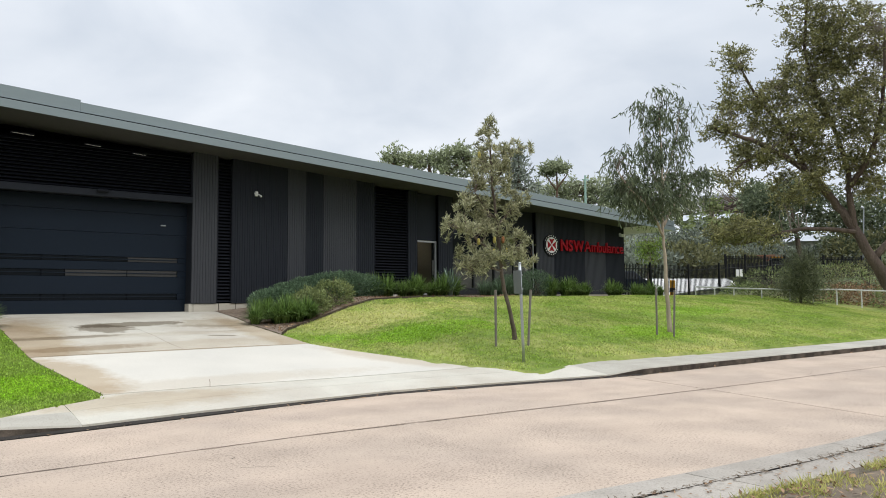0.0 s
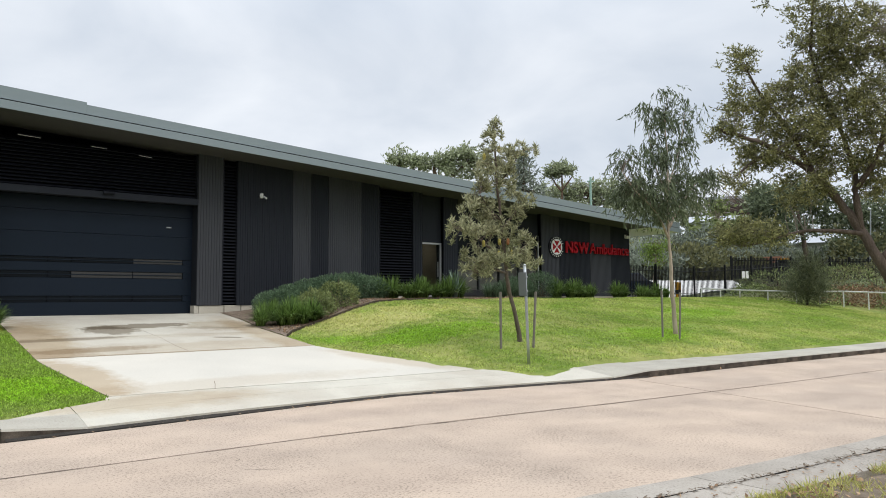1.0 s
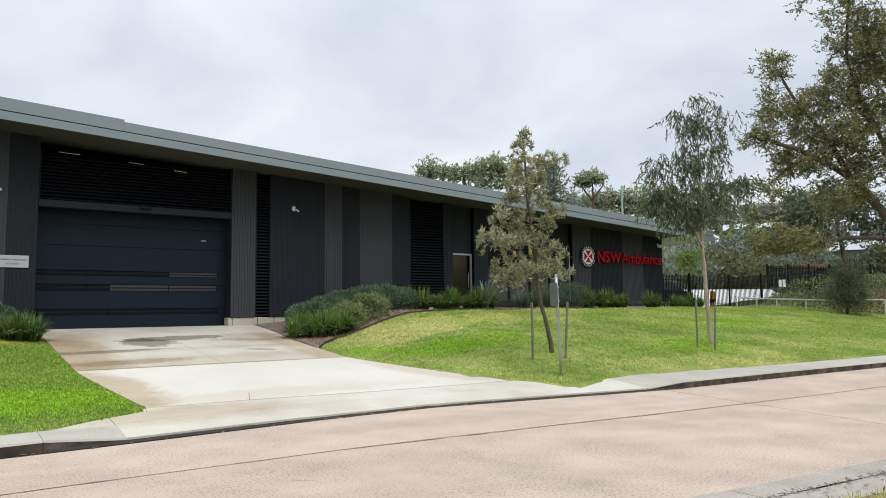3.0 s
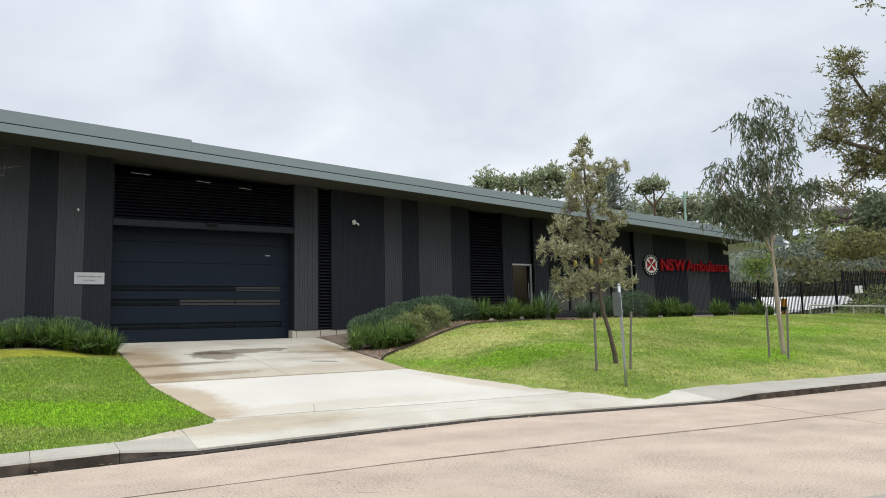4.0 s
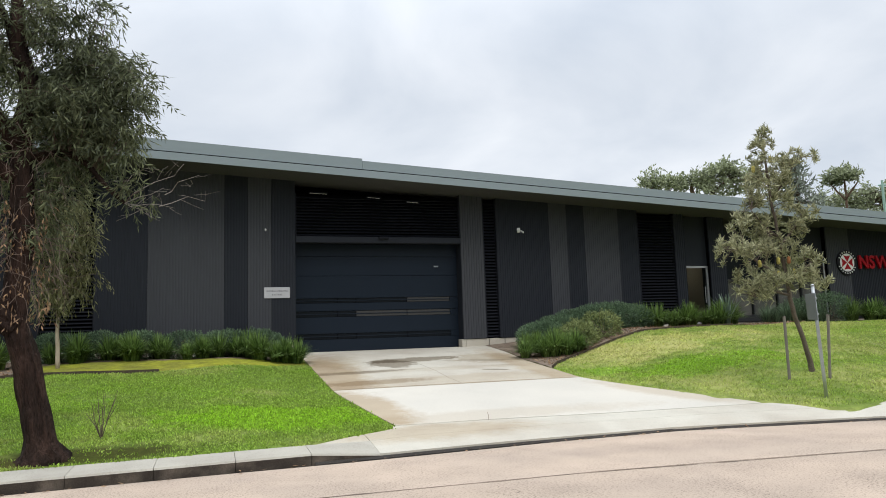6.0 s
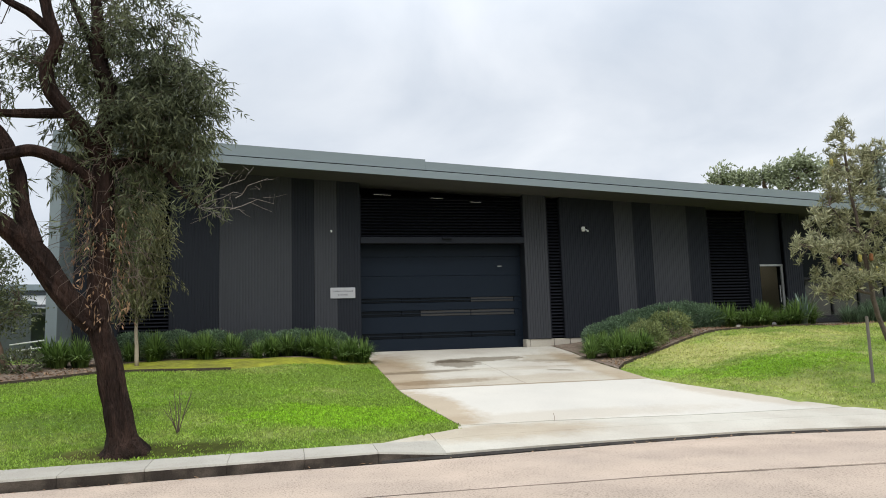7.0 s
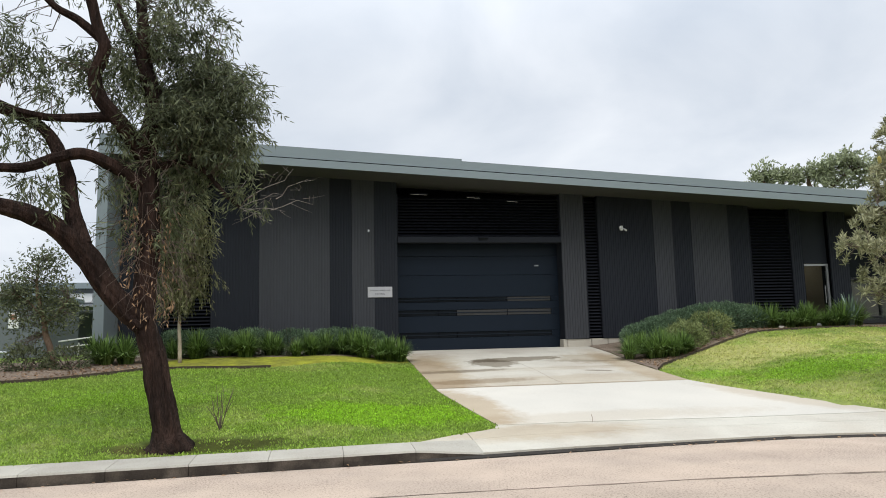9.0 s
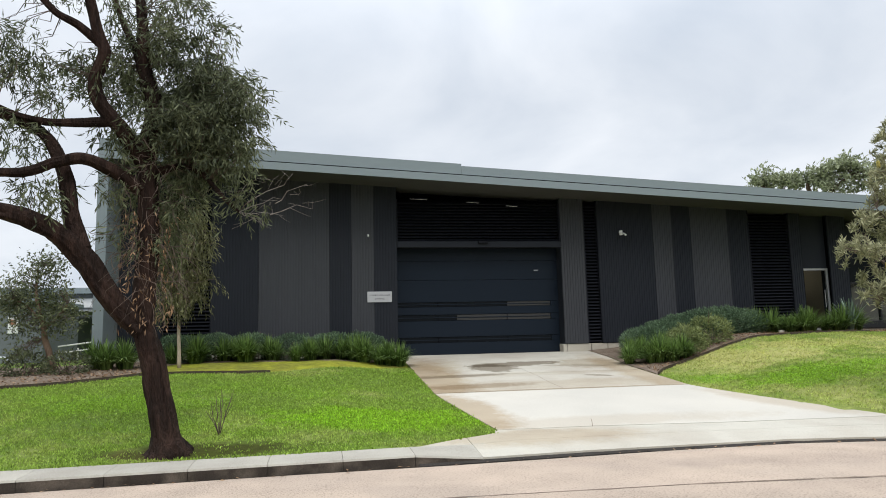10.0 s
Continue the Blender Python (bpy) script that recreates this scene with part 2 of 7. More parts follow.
M["leaf_spread"] = leaf_material("leaf_spreading_olive", (0.12, 0.125, 0.065), (0.33, 0.315, 0.13), amount=0.4)
# the next two greens are lightened to carry the haze of distance
M["leaf_far"] = leaf_material("leaf_far_hazed", (0.22, 0.255, 0.145), (0.4, 0.43, 0.27))
M["leaf_grey"] = leaf_material("leaf_grey_hazed", (0.15, 0.175, 0.135), (0.31, 0.34, 0.27))
M["leaf_lime"] = leaf_material("leaf_lime", (0.12, 0.2, 0.03), (0.25, 0.33, 0.07))
M["leaf_strap"] = leaf_material("leaf_strap", (0.035, 0.08, 0.02), (0.26, 0.38, 0.105), through=0.22)
M["leaf_hedge"] = leaf_material("leaf_hedge", (0.055, 0.095, 0.055), (0.185, 0.27, 0.15), through=0.2)
M["leaf_bush"] = leaf_material("leaf_bush", (0.11, 0.15, 0.05), (0.3, 0.34, 0.14), through=0.25)
M["leaf_agave"] = leaf_material("leaf_agave", (0.13, 0.19, 0.15), (0.27, 0.34, 0.27), through=0.1)
M["leaf_dry"] = leaf_material("leaf_dry", (0.2, 0.11, 0.06), (0.36, 0.24, 0.14), through=0.15)
M["grass_dry"] = leaf_material("dry_grass_blades", (0.4, 0.42, 0.11), (0.56, 0.52, 0.18), amount=0.3, through=0.3)
M["flower"] = material("banksia_cone", (0.42, 0.36, 0.1), 0.9, vary=0.3, scale=30, fine=120, bump=0.8)
M["flower_old"] = material("banksia_cone_old", (0.35, 0.16, 0.07), 0.9, vary=0.3, scale=30, fine=120, bump=0.8)
# glow for the added slivers of light over the garage door
M["sliver_glow"] = emitter("sliver_glow", (1.0, 0.97, 0.9), 0.1)


def stain(m, colour, centre, radii, turn=0.0, strength=0.6, ragged=0.6, scale=2.2, edge=0.3):
    """A stain with a ragged outline laid into a material at one place."""
    n, l = m.node_tree.nodes, m.node_tree.links
    b = n["Principled BSDF"]
    src = b.inputs["Base Color"].links[0].from_socket
    tc = n.new("ShaderNodeTexCoord")
    mp = n.new("ShaderNodeMapping")
    mp.vector_type = "TEXTURE"
    mp.inputs["Location"].default_value = (centre[0], centre[1], 0)
    mp.inputs["Rotation"].default_value = (0, 0, radians(turn))
    mp.inputs["Scale"].default_value = (radii[0], radii[1], 1000.0)
    l.new(tc.outputs["Object"], mp.inputs[0])
    ln = n.new("ShaderNodeVectorMath")
    ln.operation = "LENGTH"
    l.new(mp.outputs[0], ln.inputs[0])
    nz = n.new("ShaderNodeTexNoise")
    nz.inputs["Scale"].default_value, nz.inputs["Detail"].default_value, nz.inputs["Roughness"].default_value = scale * 1.5, 8.0, 0.72
    l.new(tc.outputs["Object"], nz.inputs["Vector"])
    ad = n.new("ShaderNodeMath")
    ad.operation = "MULTIPLY_ADD"
    l.new(nz.outputs["Fac"], ad.inputs[0])
    ad.inputs[1].default_value = ragged * 4
    l.new(ln.outputs["Value"], ad.inputs[2])
    mr = n.new("ShaderNodeMapRange")
    mr.inputs["From Min"].default_value, mr.inputs["From Max"].default_value = 1.0 + ragged * 2 - edge, 1.0 + ragged * 2 + edge
    mr.inputs["To Min"].default_value, mr.inputs["To Max"].default_value = strength, 0.0
    l.new(ad.outputs[0], mr.inputs["Value"])
    mx = n.new("ShaderNodeMix")
    mx.data_type, mx.blend_type = "RGBA", "MULTIPLY"
    l.new(mr.outputs[0], mx.inputs["Factor"])
    l.new(src, mx.inputs["A"])
    mx.inputs["B"].default_value = rgba(colour)
    l.new(mx.outputs["Result"], b.inputs["Base Color"])



def turf_material(name, dark, straw, lush, blade=False):
    """Mown turf: greener to the west, straw patches on the bank, lush clover areas; ground and blades share the patches."""
    m = bpy.data.materials.new(name)
    m.use_nodes = True
    n, l = m.node_tree.nodes, m.node_tree.links
    b = n["Principled BSDF"]
    tc = n.new("ShaderNodeTexCoord")
    sep = n.new("ShaderNodeSeparateXYZ")
    l.new(tc.outputs["Object"], sep.inputs[0])

    def nz(scale, detail=4.0, rough=0.6):
        t = n.new("ShaderNodeTexNoise")
        t.inputs["Scale"].default_value, t.inputs["Detail"].default_value, t.inputs["Roughness"].default_value = scale, detail, rough
        l.new(tc.outputs["Object"], t.inputs["Vector"])
        return t.outputs["Fac"]

    def rng_(src, a0, a1, b0, b1):
        t = n.new("ShaderNodeMapRange")
        for key, val in (("From Min", a0), ("From Max", a1), ("To Min", b0), ("To Max", b1)):
            t.inputs[key].default_value = val
        l.new(src, t.inputs["Value"])
        return t.outputs[0]

    def op(kind, p, q):
        t = n.new("ShaderNodeMath")
        t.operation = kind
        for i, x in enumerate((p, q)):
            if isinstance(x, float):
                t.inputs[i].default_value = x
            else:
                l.new(x, t.inputs[i])
        return t.outputs[0]

    def spot(cx, cy, rx, ry, strength):
        mp = n.new("ShaderNodeMapping")
        mp.vector_type = "TEXTURE"
        mp.inputs["Location"].default_value = (cx, cy, 0)
        mp.inputs["Scale"].default_value = (rx, ry, 1000.0)
        l.new(tc.outputs["Object"], mp.inputs[0])
        ln = n.new("ShaderNodeVectorMath")
        ln.operation = "LENGTH"
        l.new(mp.outputs[0], ln.inputs[0])
        return rng_(op("ADD", ln.outputs["Value"], edge), 1.45, 1.05, 0.0, strength)

    def mixed(fac, p, q):
        t = n.new("ShaderNodeMix")
        t.data_type = "RGBA"
        l.new(fac, t.inputs["Factor"])
        for key, x in (("A", p), ("B", q)):
            if isinstance(x, tuple):
                t.inputs[key].default_value = rgba(x)
            else:
                l.new(x, t.inputs[key])
        return t.outputs["Result"]

    edge = rng_(nz(1.5, 5.0, 0.65), 0.25, 0.75, -0.1, 1.0)
    east = rng_(sep.outputs["X"], 3.0, 9.0, 0.0, 0.4)
    dry = op("ADD", east, rng_(nz(0.55), 0.4, 0.65, -0.3, 0.35))
    dry = op("ADD", dry, rng_(nz(3.2, 5.0), 0.35, 0.65, -0.12, 0.12))
    for args in ((11.5, 17.2, 3.4, 1.9, 0.6), (14.5, 17.6, 4.0, 1.3, 0.35), (15.5, 10.6, 4.5, 0.8, 0.3)):
        dry = op("ADD", dry, spot(*args))
    dry = op("MINIMUM", op("MAXIMUM", dry, 0.0), 1.0)
    col = mixed(dry, dark, straw)
    wet = rng_(nz(0.8, 5.0), 0.5, 0.7, 0.0, 0.35)
    for args in ((1.0, 12.6, 2.3, 1.2, 0.85), (11.3, 14.6, 2.6, 1.1, 0.7), (17.6, 12.2, 1.9, 1.0, 0.65), (9.1, 15.6, 0.8, 0.7, 0.6), (24.0, 15.0, 3.5, 1.3, 0.5), (-3.5, 14.5, 2.0, 1.2, 0.4)):
        wet = op("MAXIMUM", wet, spot(*args))
    col = mixed(wet, col, lush)
    val = rng_(op("ADD", nz(9.0), nz(40.0, 3.0)), 0.65, 1.35, 0.64, 1.34)
    if blade:
        geo = n.new("ShaderNodeNewGeometry")
        val = op("MULTIPLY", val, rng_(geo.outputs["Random Per Island"], 0.0, 1.0, 0.55, 1.42))
    sc = n.new("ShaderNodeVectorMath")
    sc.operation = "SCALE"
    l.new(col, sc.inputs[0])
    l.new(val, sc.inputs["Scale"])
    l.new(sc.outputs[0], b.inputs["Base Color"])
    b.inputs["Roughness"].default_value = 0.6 if blade else 0.95
    b.inputs["Specular IOR Level"].default_value = 0.15
    if blade:
        tr = n.new("ShaderNodeBsdfTranslucent")
        l.new(sc.outputs[0], tr.inputs["Color"])
        mx = n.new("ShaderNodeMixShader")
        mx.inputs[0].default_value = 0.3
        l.new(b.outputs[0], mx.inputs[1])
        l.new(tr.outputs[0], mx.inputs[2])
        l.new(mx.outputs[0], n["Material Output"].inputs[0])
    else:
        bp = n.new("ShaderNodeBump")
        bp.inputs["Strength"].default_value, bp.inputs["Distance"].default_value = 0.8, 0.03
        l.new(nz(30.0), bp.inputs["Height"])
        l.new(bp.outputs[0], b.inputs["Normal"])
    return m


M["lawn"] = turf_material("lawn_turf", (0.12, 0.185, 0.028), (0.38, 0.37, 0.13), (0.15, 0.29, 0.02))
M["turf_blade"] = turf_material("turf_blades", (0.3, 0.425, 0.075), (0.57, 0.58, 0.2), (0.33, 0.56, 0.035), True)
stain(M["lawn"], (0.36, 0.26, 0.22), (-1.7, 10.72), (1.5, 0.45), 0, 0.95, 0.4, 2.5)
M["slope"] = material("rough_slope_ground", (0.06, 0.08, 0.035), 0.95, vary=0.35, scale=1.5, fine=20, bump=0.8, bump_scale=0.05,
                      tint=(0.13, 0.12, 0.06), tint_scale=0.2, tint_amount=0.8)
M["bark_banksia"] = material("grey_banksia_bark", (0.115, 0.092, 0.072), 0.95, vary=0.35, scale=7, fine=50, bump=0.8, bump_scale=0.02, tint=(0.17, 0.14, 0.115), tint_scale=4)


BROWN, WET = (0.72, 0.62, 0.5), (0.4, 0.36, 0.31)
stain(M["drive"], WET, (5.3, 19.35), (1.35, 0.42), 8, 0.9, 0.38, 2.0, 0.1)
stain(M["drive"], WET, (4.55, 18.75), (0.62, 0.7), 20, 0.85, 0.38, 1.8, 0.12)
stain(M["drive"], WET, (3.4, 17.45), (1.3, 0.2), 6, 0.7, 0.4, 1.8, 0.2)
stain(M["drive"], WET, (6.9, 18.7), (1.0, 0.22), -12, 0.4, 0.5, 2.2, 0.3)
stain(M["drive"], (0.62, 0.54, 0.43), (7.4, 19.2), (0.9, 1.0), 0, 0.6, 0.6, 2.4, 0.3)
stain(M["drive"], (0.66, 0.58, 0.46), (3.1, 19.6), (0.7, 1.6), 0, 0.5, 0.6, 1.8, 0.4)
stain(M["drive"], (0.55, 0.47, 0.38), (3.4, 15.9), (1.3, 0.3), 4, 0.7, 0.5, 2.0, 0.25)
stain(M["drive"], BROWN, (2.7, 17.0), (0.75, 3.4), 0, 0.95, 0.4, 1.6)
stain(M["drive"], BROWN, (8.0, 17.2), (0.55, 3.6), 0, 0.8, 0.35, 1.6)
stain(M["drive"], BROWN, (5.3, 15.75), (3.2, 0.75), 0, 0.45, 0.5, 1.2)
stain(M["drive"], BROWN, (5.3, 17.5), (3.2, 0.3), 0, 0.3, 0.5, 1.2)
stain(M["drive"], (0.6, 0.52, 0.43), (5.2, 15.15), (3.0, 0.1), 0, 0.9, 0.35, 1.6)
stain(M["drive"], WET, (6.8, 16.9), (0.35, 0.12), -20, 0.8, 0.25, 4.0, 0.15)
stain(M["drive"], (0.8, 0.7, 0.58), (3.0, 10.9), (2.0, 0.6), 0, 0.7, 0.4, 1.5)
stain(M["drive_clean"], BROWN, (2.75, 13.2), (0.55, 2.0), 8, 0.9, 0.4, 1.8)
stain(M["drive_clean"], BROWN, (9.0, 12.8), (0.5, 1.8), 25, 0.5, 0.4, 1.8)
stain(M["drive_clean"], (0.8, 0.74, 0.66), (4.6, 11.9), (3.0, 0.4), 0, 0.5, 0.5, 1.5)
for cx, cy, rx, ry, tn in ((14, 5.2, 3.5, 0.7, 8), (7.0, 8.6, 4.0, 0.4, -8), (3.0, 5.5, 3.0, 0.5, -5), (11.5, 7.0, 2.5, 0.5, 10), (20, 6.5, 6, 0.8, -3)):
    stain(M["road"], (0.8, 0.8, 0.82), (cx, cy), (rx, ry), tn, 0.28, 0.5, 1.5)


# ---- mesh helpers ----
class Build:
    """Collects vertices and faces of one mesh."""
    def __init__(self):
        self.v, self.f = [], []

    def add(self, verts, faces):
        o = len(self.v)
        self.v.extend([tuple(p) for p in verts])
        self.f.extend([tuple(i + o for i in f) for f in faces])
        return self

    def box(self, x0, y0, z0, x1, y1, z1, m=None):
        vs = [Vector(p) for p in ((x0, y0, z0), (x1, y0, z0), (x1, y1, z0), (x0, y1, z0), (x0, y0, z1), (x1, y0, z1), (x1, y1, z1), (x0, y1, z1))]
        if m:
            vs = [m @ p for p in vs]
        return self.add(vs, ((0, 3, 2, 1), (4, 5, 6, 7), (0, 1, 5, 4), (1, 2, 6, 5), (2, 3, 7, 6), (3, 0, 4, 7)))

    def cbox(self, x0, y0, z0, x1, y1, z1, c=0.01, m=None):
        """Box with chamfered edges."""
        bm = bmesh.new()
        bmesh.ops.create_cube(bm, size=1)
        for p in bm.verts:
            p.co = Vector(((x0 + x1) / 2 + p.co.x * (x1 - x0), (y0 + y1) / 2 + p.co.y * (y1 - y0), (z0 + z1) / 2 + p.co.z * (z1 - z0)))
        bmesh.ops.bevel(bm, geom=bm.edges[:], offset=c, segments=1, affect="EDGES")
        bm.verts.index_update()
        vs = [(m @ p.co) if m else p.co.copy() for p in bm.verts]
        fs = [[p.index for p in f.verts] for f in bm.faces]
        bm.free()
        return self.add(vs, fs)

    def tube(self, pts, radii, n=8, wobble=0.0, cap=True, ridge=0.0):
        """A tapered tube along a line of points."""
        pts = [Vector(p) for p in pts]
        rings = []
        up = Vector((0.31, 0.17, 0.93)).normalized()
        for i, p in enumerate(pts):
            d = (pts[min(i + 1, len(pts) - 1)] - pts[max(i - 1, 0)])
            d = d.normalized() if d.length > 1e-9 else Vector((0, 0, 1))
            a = d.cross(up)
            a = a.normalized() if a.length > 1e-3 else d.orthogonal().normalized()
            b = d.cross(a)
            r = radii[i] if hasattr(radii, "__len__") else radii
            ring = []
            for k in range(n):
                t = 2 * math.pi * k / n
                w = 1 + (wobble * noise.noise(Vector((p.x * 3 + math.cos(t) * 1.5, p.y * 3 + math.sin(t) * 1.5, p.z * 1.2))) if wobble else 0)
                if ridge:
                    w += ridge * abs(noise.noise(Vector((math.cos(t) * 4.2, math.sin(t) * 4.2, p.z * 0.9 + p.x * 0.9)))) + ridge * 0.5 * noise.noise(Vector((math.cos(t) * 9, math.sin(t) * 9, p.z * 2.6)))
                ring.append(p + (a * math.cos(t) + b * math.sin(t)) * r * w)
            rings.append(ring)
        o = []
        fs = []
        for i, ring in enumerate(rings):
            o.extend(ring)
            if i:
                for k in range(n):
                    fs.append(((i - 1) * n + k, (i - 1) * n + (k + 1) % n, i * n + (k + 1) % n, i * n + k))
        if cap:
            fs.append(tuple(range(n))[::-1])
            fs.append(tuple((len(rings) - 1) * n + k for k in range(n)))
        return self.add(o, fs)

    def prism(self, outline, z0, z1):
        """Upright prism over a plan outline; z0 and z1 are numbers or functions of x, y."""
        n = len(outline)
        h = lambda z, p: z(p[0], p[1]) if callable(z) else z
        vs = [(p[0], p[1], h(z0, p)) for p in outline] + [(p[0], p[1], h(z1, p)) for p in outline]
        fs = [tuple(range(n))[::-1], tuple(range(n, 2 * n))] + [(i, (i + 1) % n, n + (i + 1) % n, n + i) for i in range(n)]
        return self.add(vs, fs)

    def mesh(self, name):
        me = bpy.data.meshes.new(name)
        me.from_pydata(self.v, [], self.f)
        me.update()
        return me


def smooth(me):
    me.polygons.foreach_set("use_smooth", [True] * len(me.polygons))
    return me


def part(name, b, mat, parent=None, label="", soft=False):
    """One mesh object, under its thing when parent is given."""
    me = b if isinstance(b, bpy.types.Mesh) else b.mesh(name)
    if not me.materials:
        me.materials.append(mat)
    if soft:
        smooth(me)
    ob = new(name, me)
    if parent:
        ob.parent = parent
        ob.matrix_parent_inverse = parent.matrix_basis.inverted()
    if label:
        tagged(ob, label)
    return ob


def thing(name, label, category, at=(0, 0, 0), group="", kind=""):
    """An Empty at the base of a thing; its parts go under it."""
    e = new(name)
    e.empty_display_size = 0.1
    e.matrix_basis = Matrix.Translation(at)
    return tagged(e, label, category, group, kind)


def fast_mesh(name, verts, quads):
    """A mesh of quads from arrays."""
    me = bpy.data.meshes.new(name)
    me.vertices.add(len(verts))
    me.vertices.foreach_set("co", np.asarray(verts, dtype=np.float32).ravel())
    q = np.asarray(quads, dtype=np.int32)
    me.loops.add(q.size)
    me.loops.foreach_set("vertex_index", q.ravel())
    me.polygons.add(len(q))
    me.polygons.foreach_set("loop_start", np.arange(0, q.size, 4, dtype=np.int32))
    me.update(calc_edges=True)
    return me


# ---- the lie of the land ----
KX = np.array((-200, -40, -12, -3.6, 1.25, 4.0, 7.1, 12.6, 16.2, 23.5, 40, 200.0))
KY = np.array((4.0, 7.6, 8.9, 9.4, 9.7, 9.92, 9.95, 8.94, 8.82, 8.4, 7.9, 6.0))
DOOR_L, DOOR_R, FRONT, FLOOR = 2.38, 7.76, 22.0, 1.22
DRIVE_L, DRIVE_R = 2.38, 8.15
# eastern edge of the driveway: x at each y
EDGE_Y = np.array((9.72, 9.92, 10.92, 11.82, 12.79, 13.82, 15.0, 16.0, 18.2, 20.6))
EDGE_X = np.array((10.6, 10.2, 9.95, 9.68, 9.22, 8.7, 8.2, 8.2, 8.22, 8.5))


def kerb_y(x):
    return np.interp(x, KX, KY)


def step(a, b, t):
    t = np.clip((t - a) / (b - a), 0, 1)
    return t * t * (3 - 2 * t)


def drive_z(y):
    return np.clip(0.17 + (y - 11.4) * 0.101, 0.17, FLOOR)


def lawn_z(x, y):
    """Height of the planted ground."""
    x, y = np.asarray(x, dtype=float), np.asarray(y, dtype=float)
    left = 0.17 + 0.86 * np.clip((y - 10.4) / 7.8, 0, 1) + 0.19 * np.clip((y - 18.2) / 2.0, 0, 1)
    rise = np.clip((y - (kerb_y(x) + 0.85)) / 9.9, 0, 1)
    right = 0.17 + 1.46 * (rise * 0.8 + 0.2 * (1 - (1 - rise) ** 2))
    d = drive_z(y)
    z = np.where(x < DRIVE_L, d + (left - d) * step(0, 2.5, DRIVE_L - x), d)
    z = np.where(x > DRIVE_R, d + (right - d) * step(0, 5.0, x - DRIVE_R), z)
    s = x * 0.85 + y * 0.52
    hill = (np.clip(s - 44, 0, 26) * 0.065 + np.clip(s - 70, 0, 54) * 0.135) * step(24, 40, x) * step(9, 16, y)
    back = np.clip(y - 45, 0, 60) * 0.06
    soft = 0.03 * np.sin(x * 1.3 + y * 0.7) * np.sin(y * 1.1 - x * 0.4) * step(1.5, 4, y - kerb_y(x)) * step(0.3, 2, np.maximum(x - DRIVE_R, DRIVE_L - x))
    return z + hill + back + soft


def ground_z(x, y):
    """Ground sheet: lawn, lowered under the concrete and the road."""
    x, y = np.asarray(x, dtype=float), np.asarray(y, dtype=float)
    v = y - kerb_y(x)
    z = lawn_z(x, y) - 0.01
    lf = DRIVE_L + 0.1 + 0.45 * np.clip((15.0 - y) / 3.4, 0, 1) ** 1.1
    z = np.where((x >= DRIVE_R - 0.1) & (x < np.interp(y, EDGE_Y, EDGE_X) - 0.05) & (y > 9.9) & (y < 22), drive_z(y) - 0.025, z)
    z = np.where((x > lf) & (x < DRIVE_R - 0.1) & (y < 40), drive_z(y) - 0.12, z)
    z = np.where(v < np.interp(x, (1.2, 1.3, 12.5, 12.7, 14, 16), (0.56, 0.3, 0.3, 1.35, 1.25, 1.05)), -0.12, z)
    apron = np.interp(x, (1.2, 1.26, 2.82, 3.2, 9.2, 9.98, 10.5, 11.5, 12.6, 12.65), (0, 10.3, 11.5, 11.7, 11.6, 10.3, 9.66, 9.98, 10.3, 0))
    z = np.where(y < apron, np.minimum(z, 0.03), z)
    return np.where((x > -5.5) & (x < 29) & (y > FRONT + 0.4) & (y < 36), 0.9, z)


# ground sheet
gx = np.concatenate((np.linspace(-400, -40, 7), np.linspace(-32, -10, 12), np.arange(-9, 2.3, 0.25), (2.3, 2.39, 2.48), (2.55, 2.62, 2.7, 2.78, 2.86, 2.94, 3.02), np.arange(3.3, 8.0, 0.5),
                     (8.04, 8.13, 8.2), np.arange(8.4, 34, 0.3), np.arange(34.5, 60, 1.0), np.linspace(64, 160, 14), (220, 300, 400)))
gv = np.concatenate(((-400, -150, -60, -20, -10, -5, -1, 0.1, 0.29, 0.31), np.arange(0.45, 1.3, 0.12), np.arange(1.45, 14, 0.25), np.arange(14.5, 40, 1.0), np.linspace(44, 120, 16), (180, 260, 400)))
GX, GV = np.meshgrid(gx, gv)
GY = kerb_y(GX) + GV
GZ = ground_z(GX, GY)
nu, nv = len(gx), len(gv)
ii = np.arange(nu * nv).reshape(nv, nu)
quads = np.stack((ii[:-1, :-1], ii[:-1, 1:], ii[1:, 1:], ii[1:, :-1]), -1).reshape(-1, 4)
ground_me = fast_mesh("ground", np.stack((GX, GY, GZ), -1).reshape(-1, 3), quads)
ground = part("ground", ground_me, M["lawn"], soft=True)
ground_me.materials.append(M["slope"])
mid_x, mid_y = [(GX[:-1, :-1] + GX[1:, 1:]) / 2, (GY[:-1, :-1] + GY[1:, 1:]) / 2]
zone = np.where((mid_x * 0.85 + mid_y * 0.52 > 43) & (mid_x > 26), 1, 0)
ground_me.polygons.foreach_set("material_index", zone.ravel().astype(np.int32))
tagged(ground, "sloping lawn of patchy green and straw-coloured mown turf", "ground", kind="structure")

# ---- road of concrete slabs ----
road = thing("road", "pinkish worn concrete road of large jointed slabs", "road", kind="structure")
NEARX = np.array((-200, -20, 0, 4.0, 6.13, 8.71, 20, 60, 200.0))
NEARY = np.array((1.0, 3.6, 3.75, 3.62, 3.31, 3.03, 2.4, 1.0, -3.0))


def near_y(x):
    return np.interp(x, NEARX, NEARY)


def joint_y(x):
    return np.interp(x, (-200, 1.08, 4.05, 7.28, 9.0, 13.0, 30, 200), (5.5, 7.7, 7.62, 7.29, 7.08, 6.72, 5.6, 1.0))


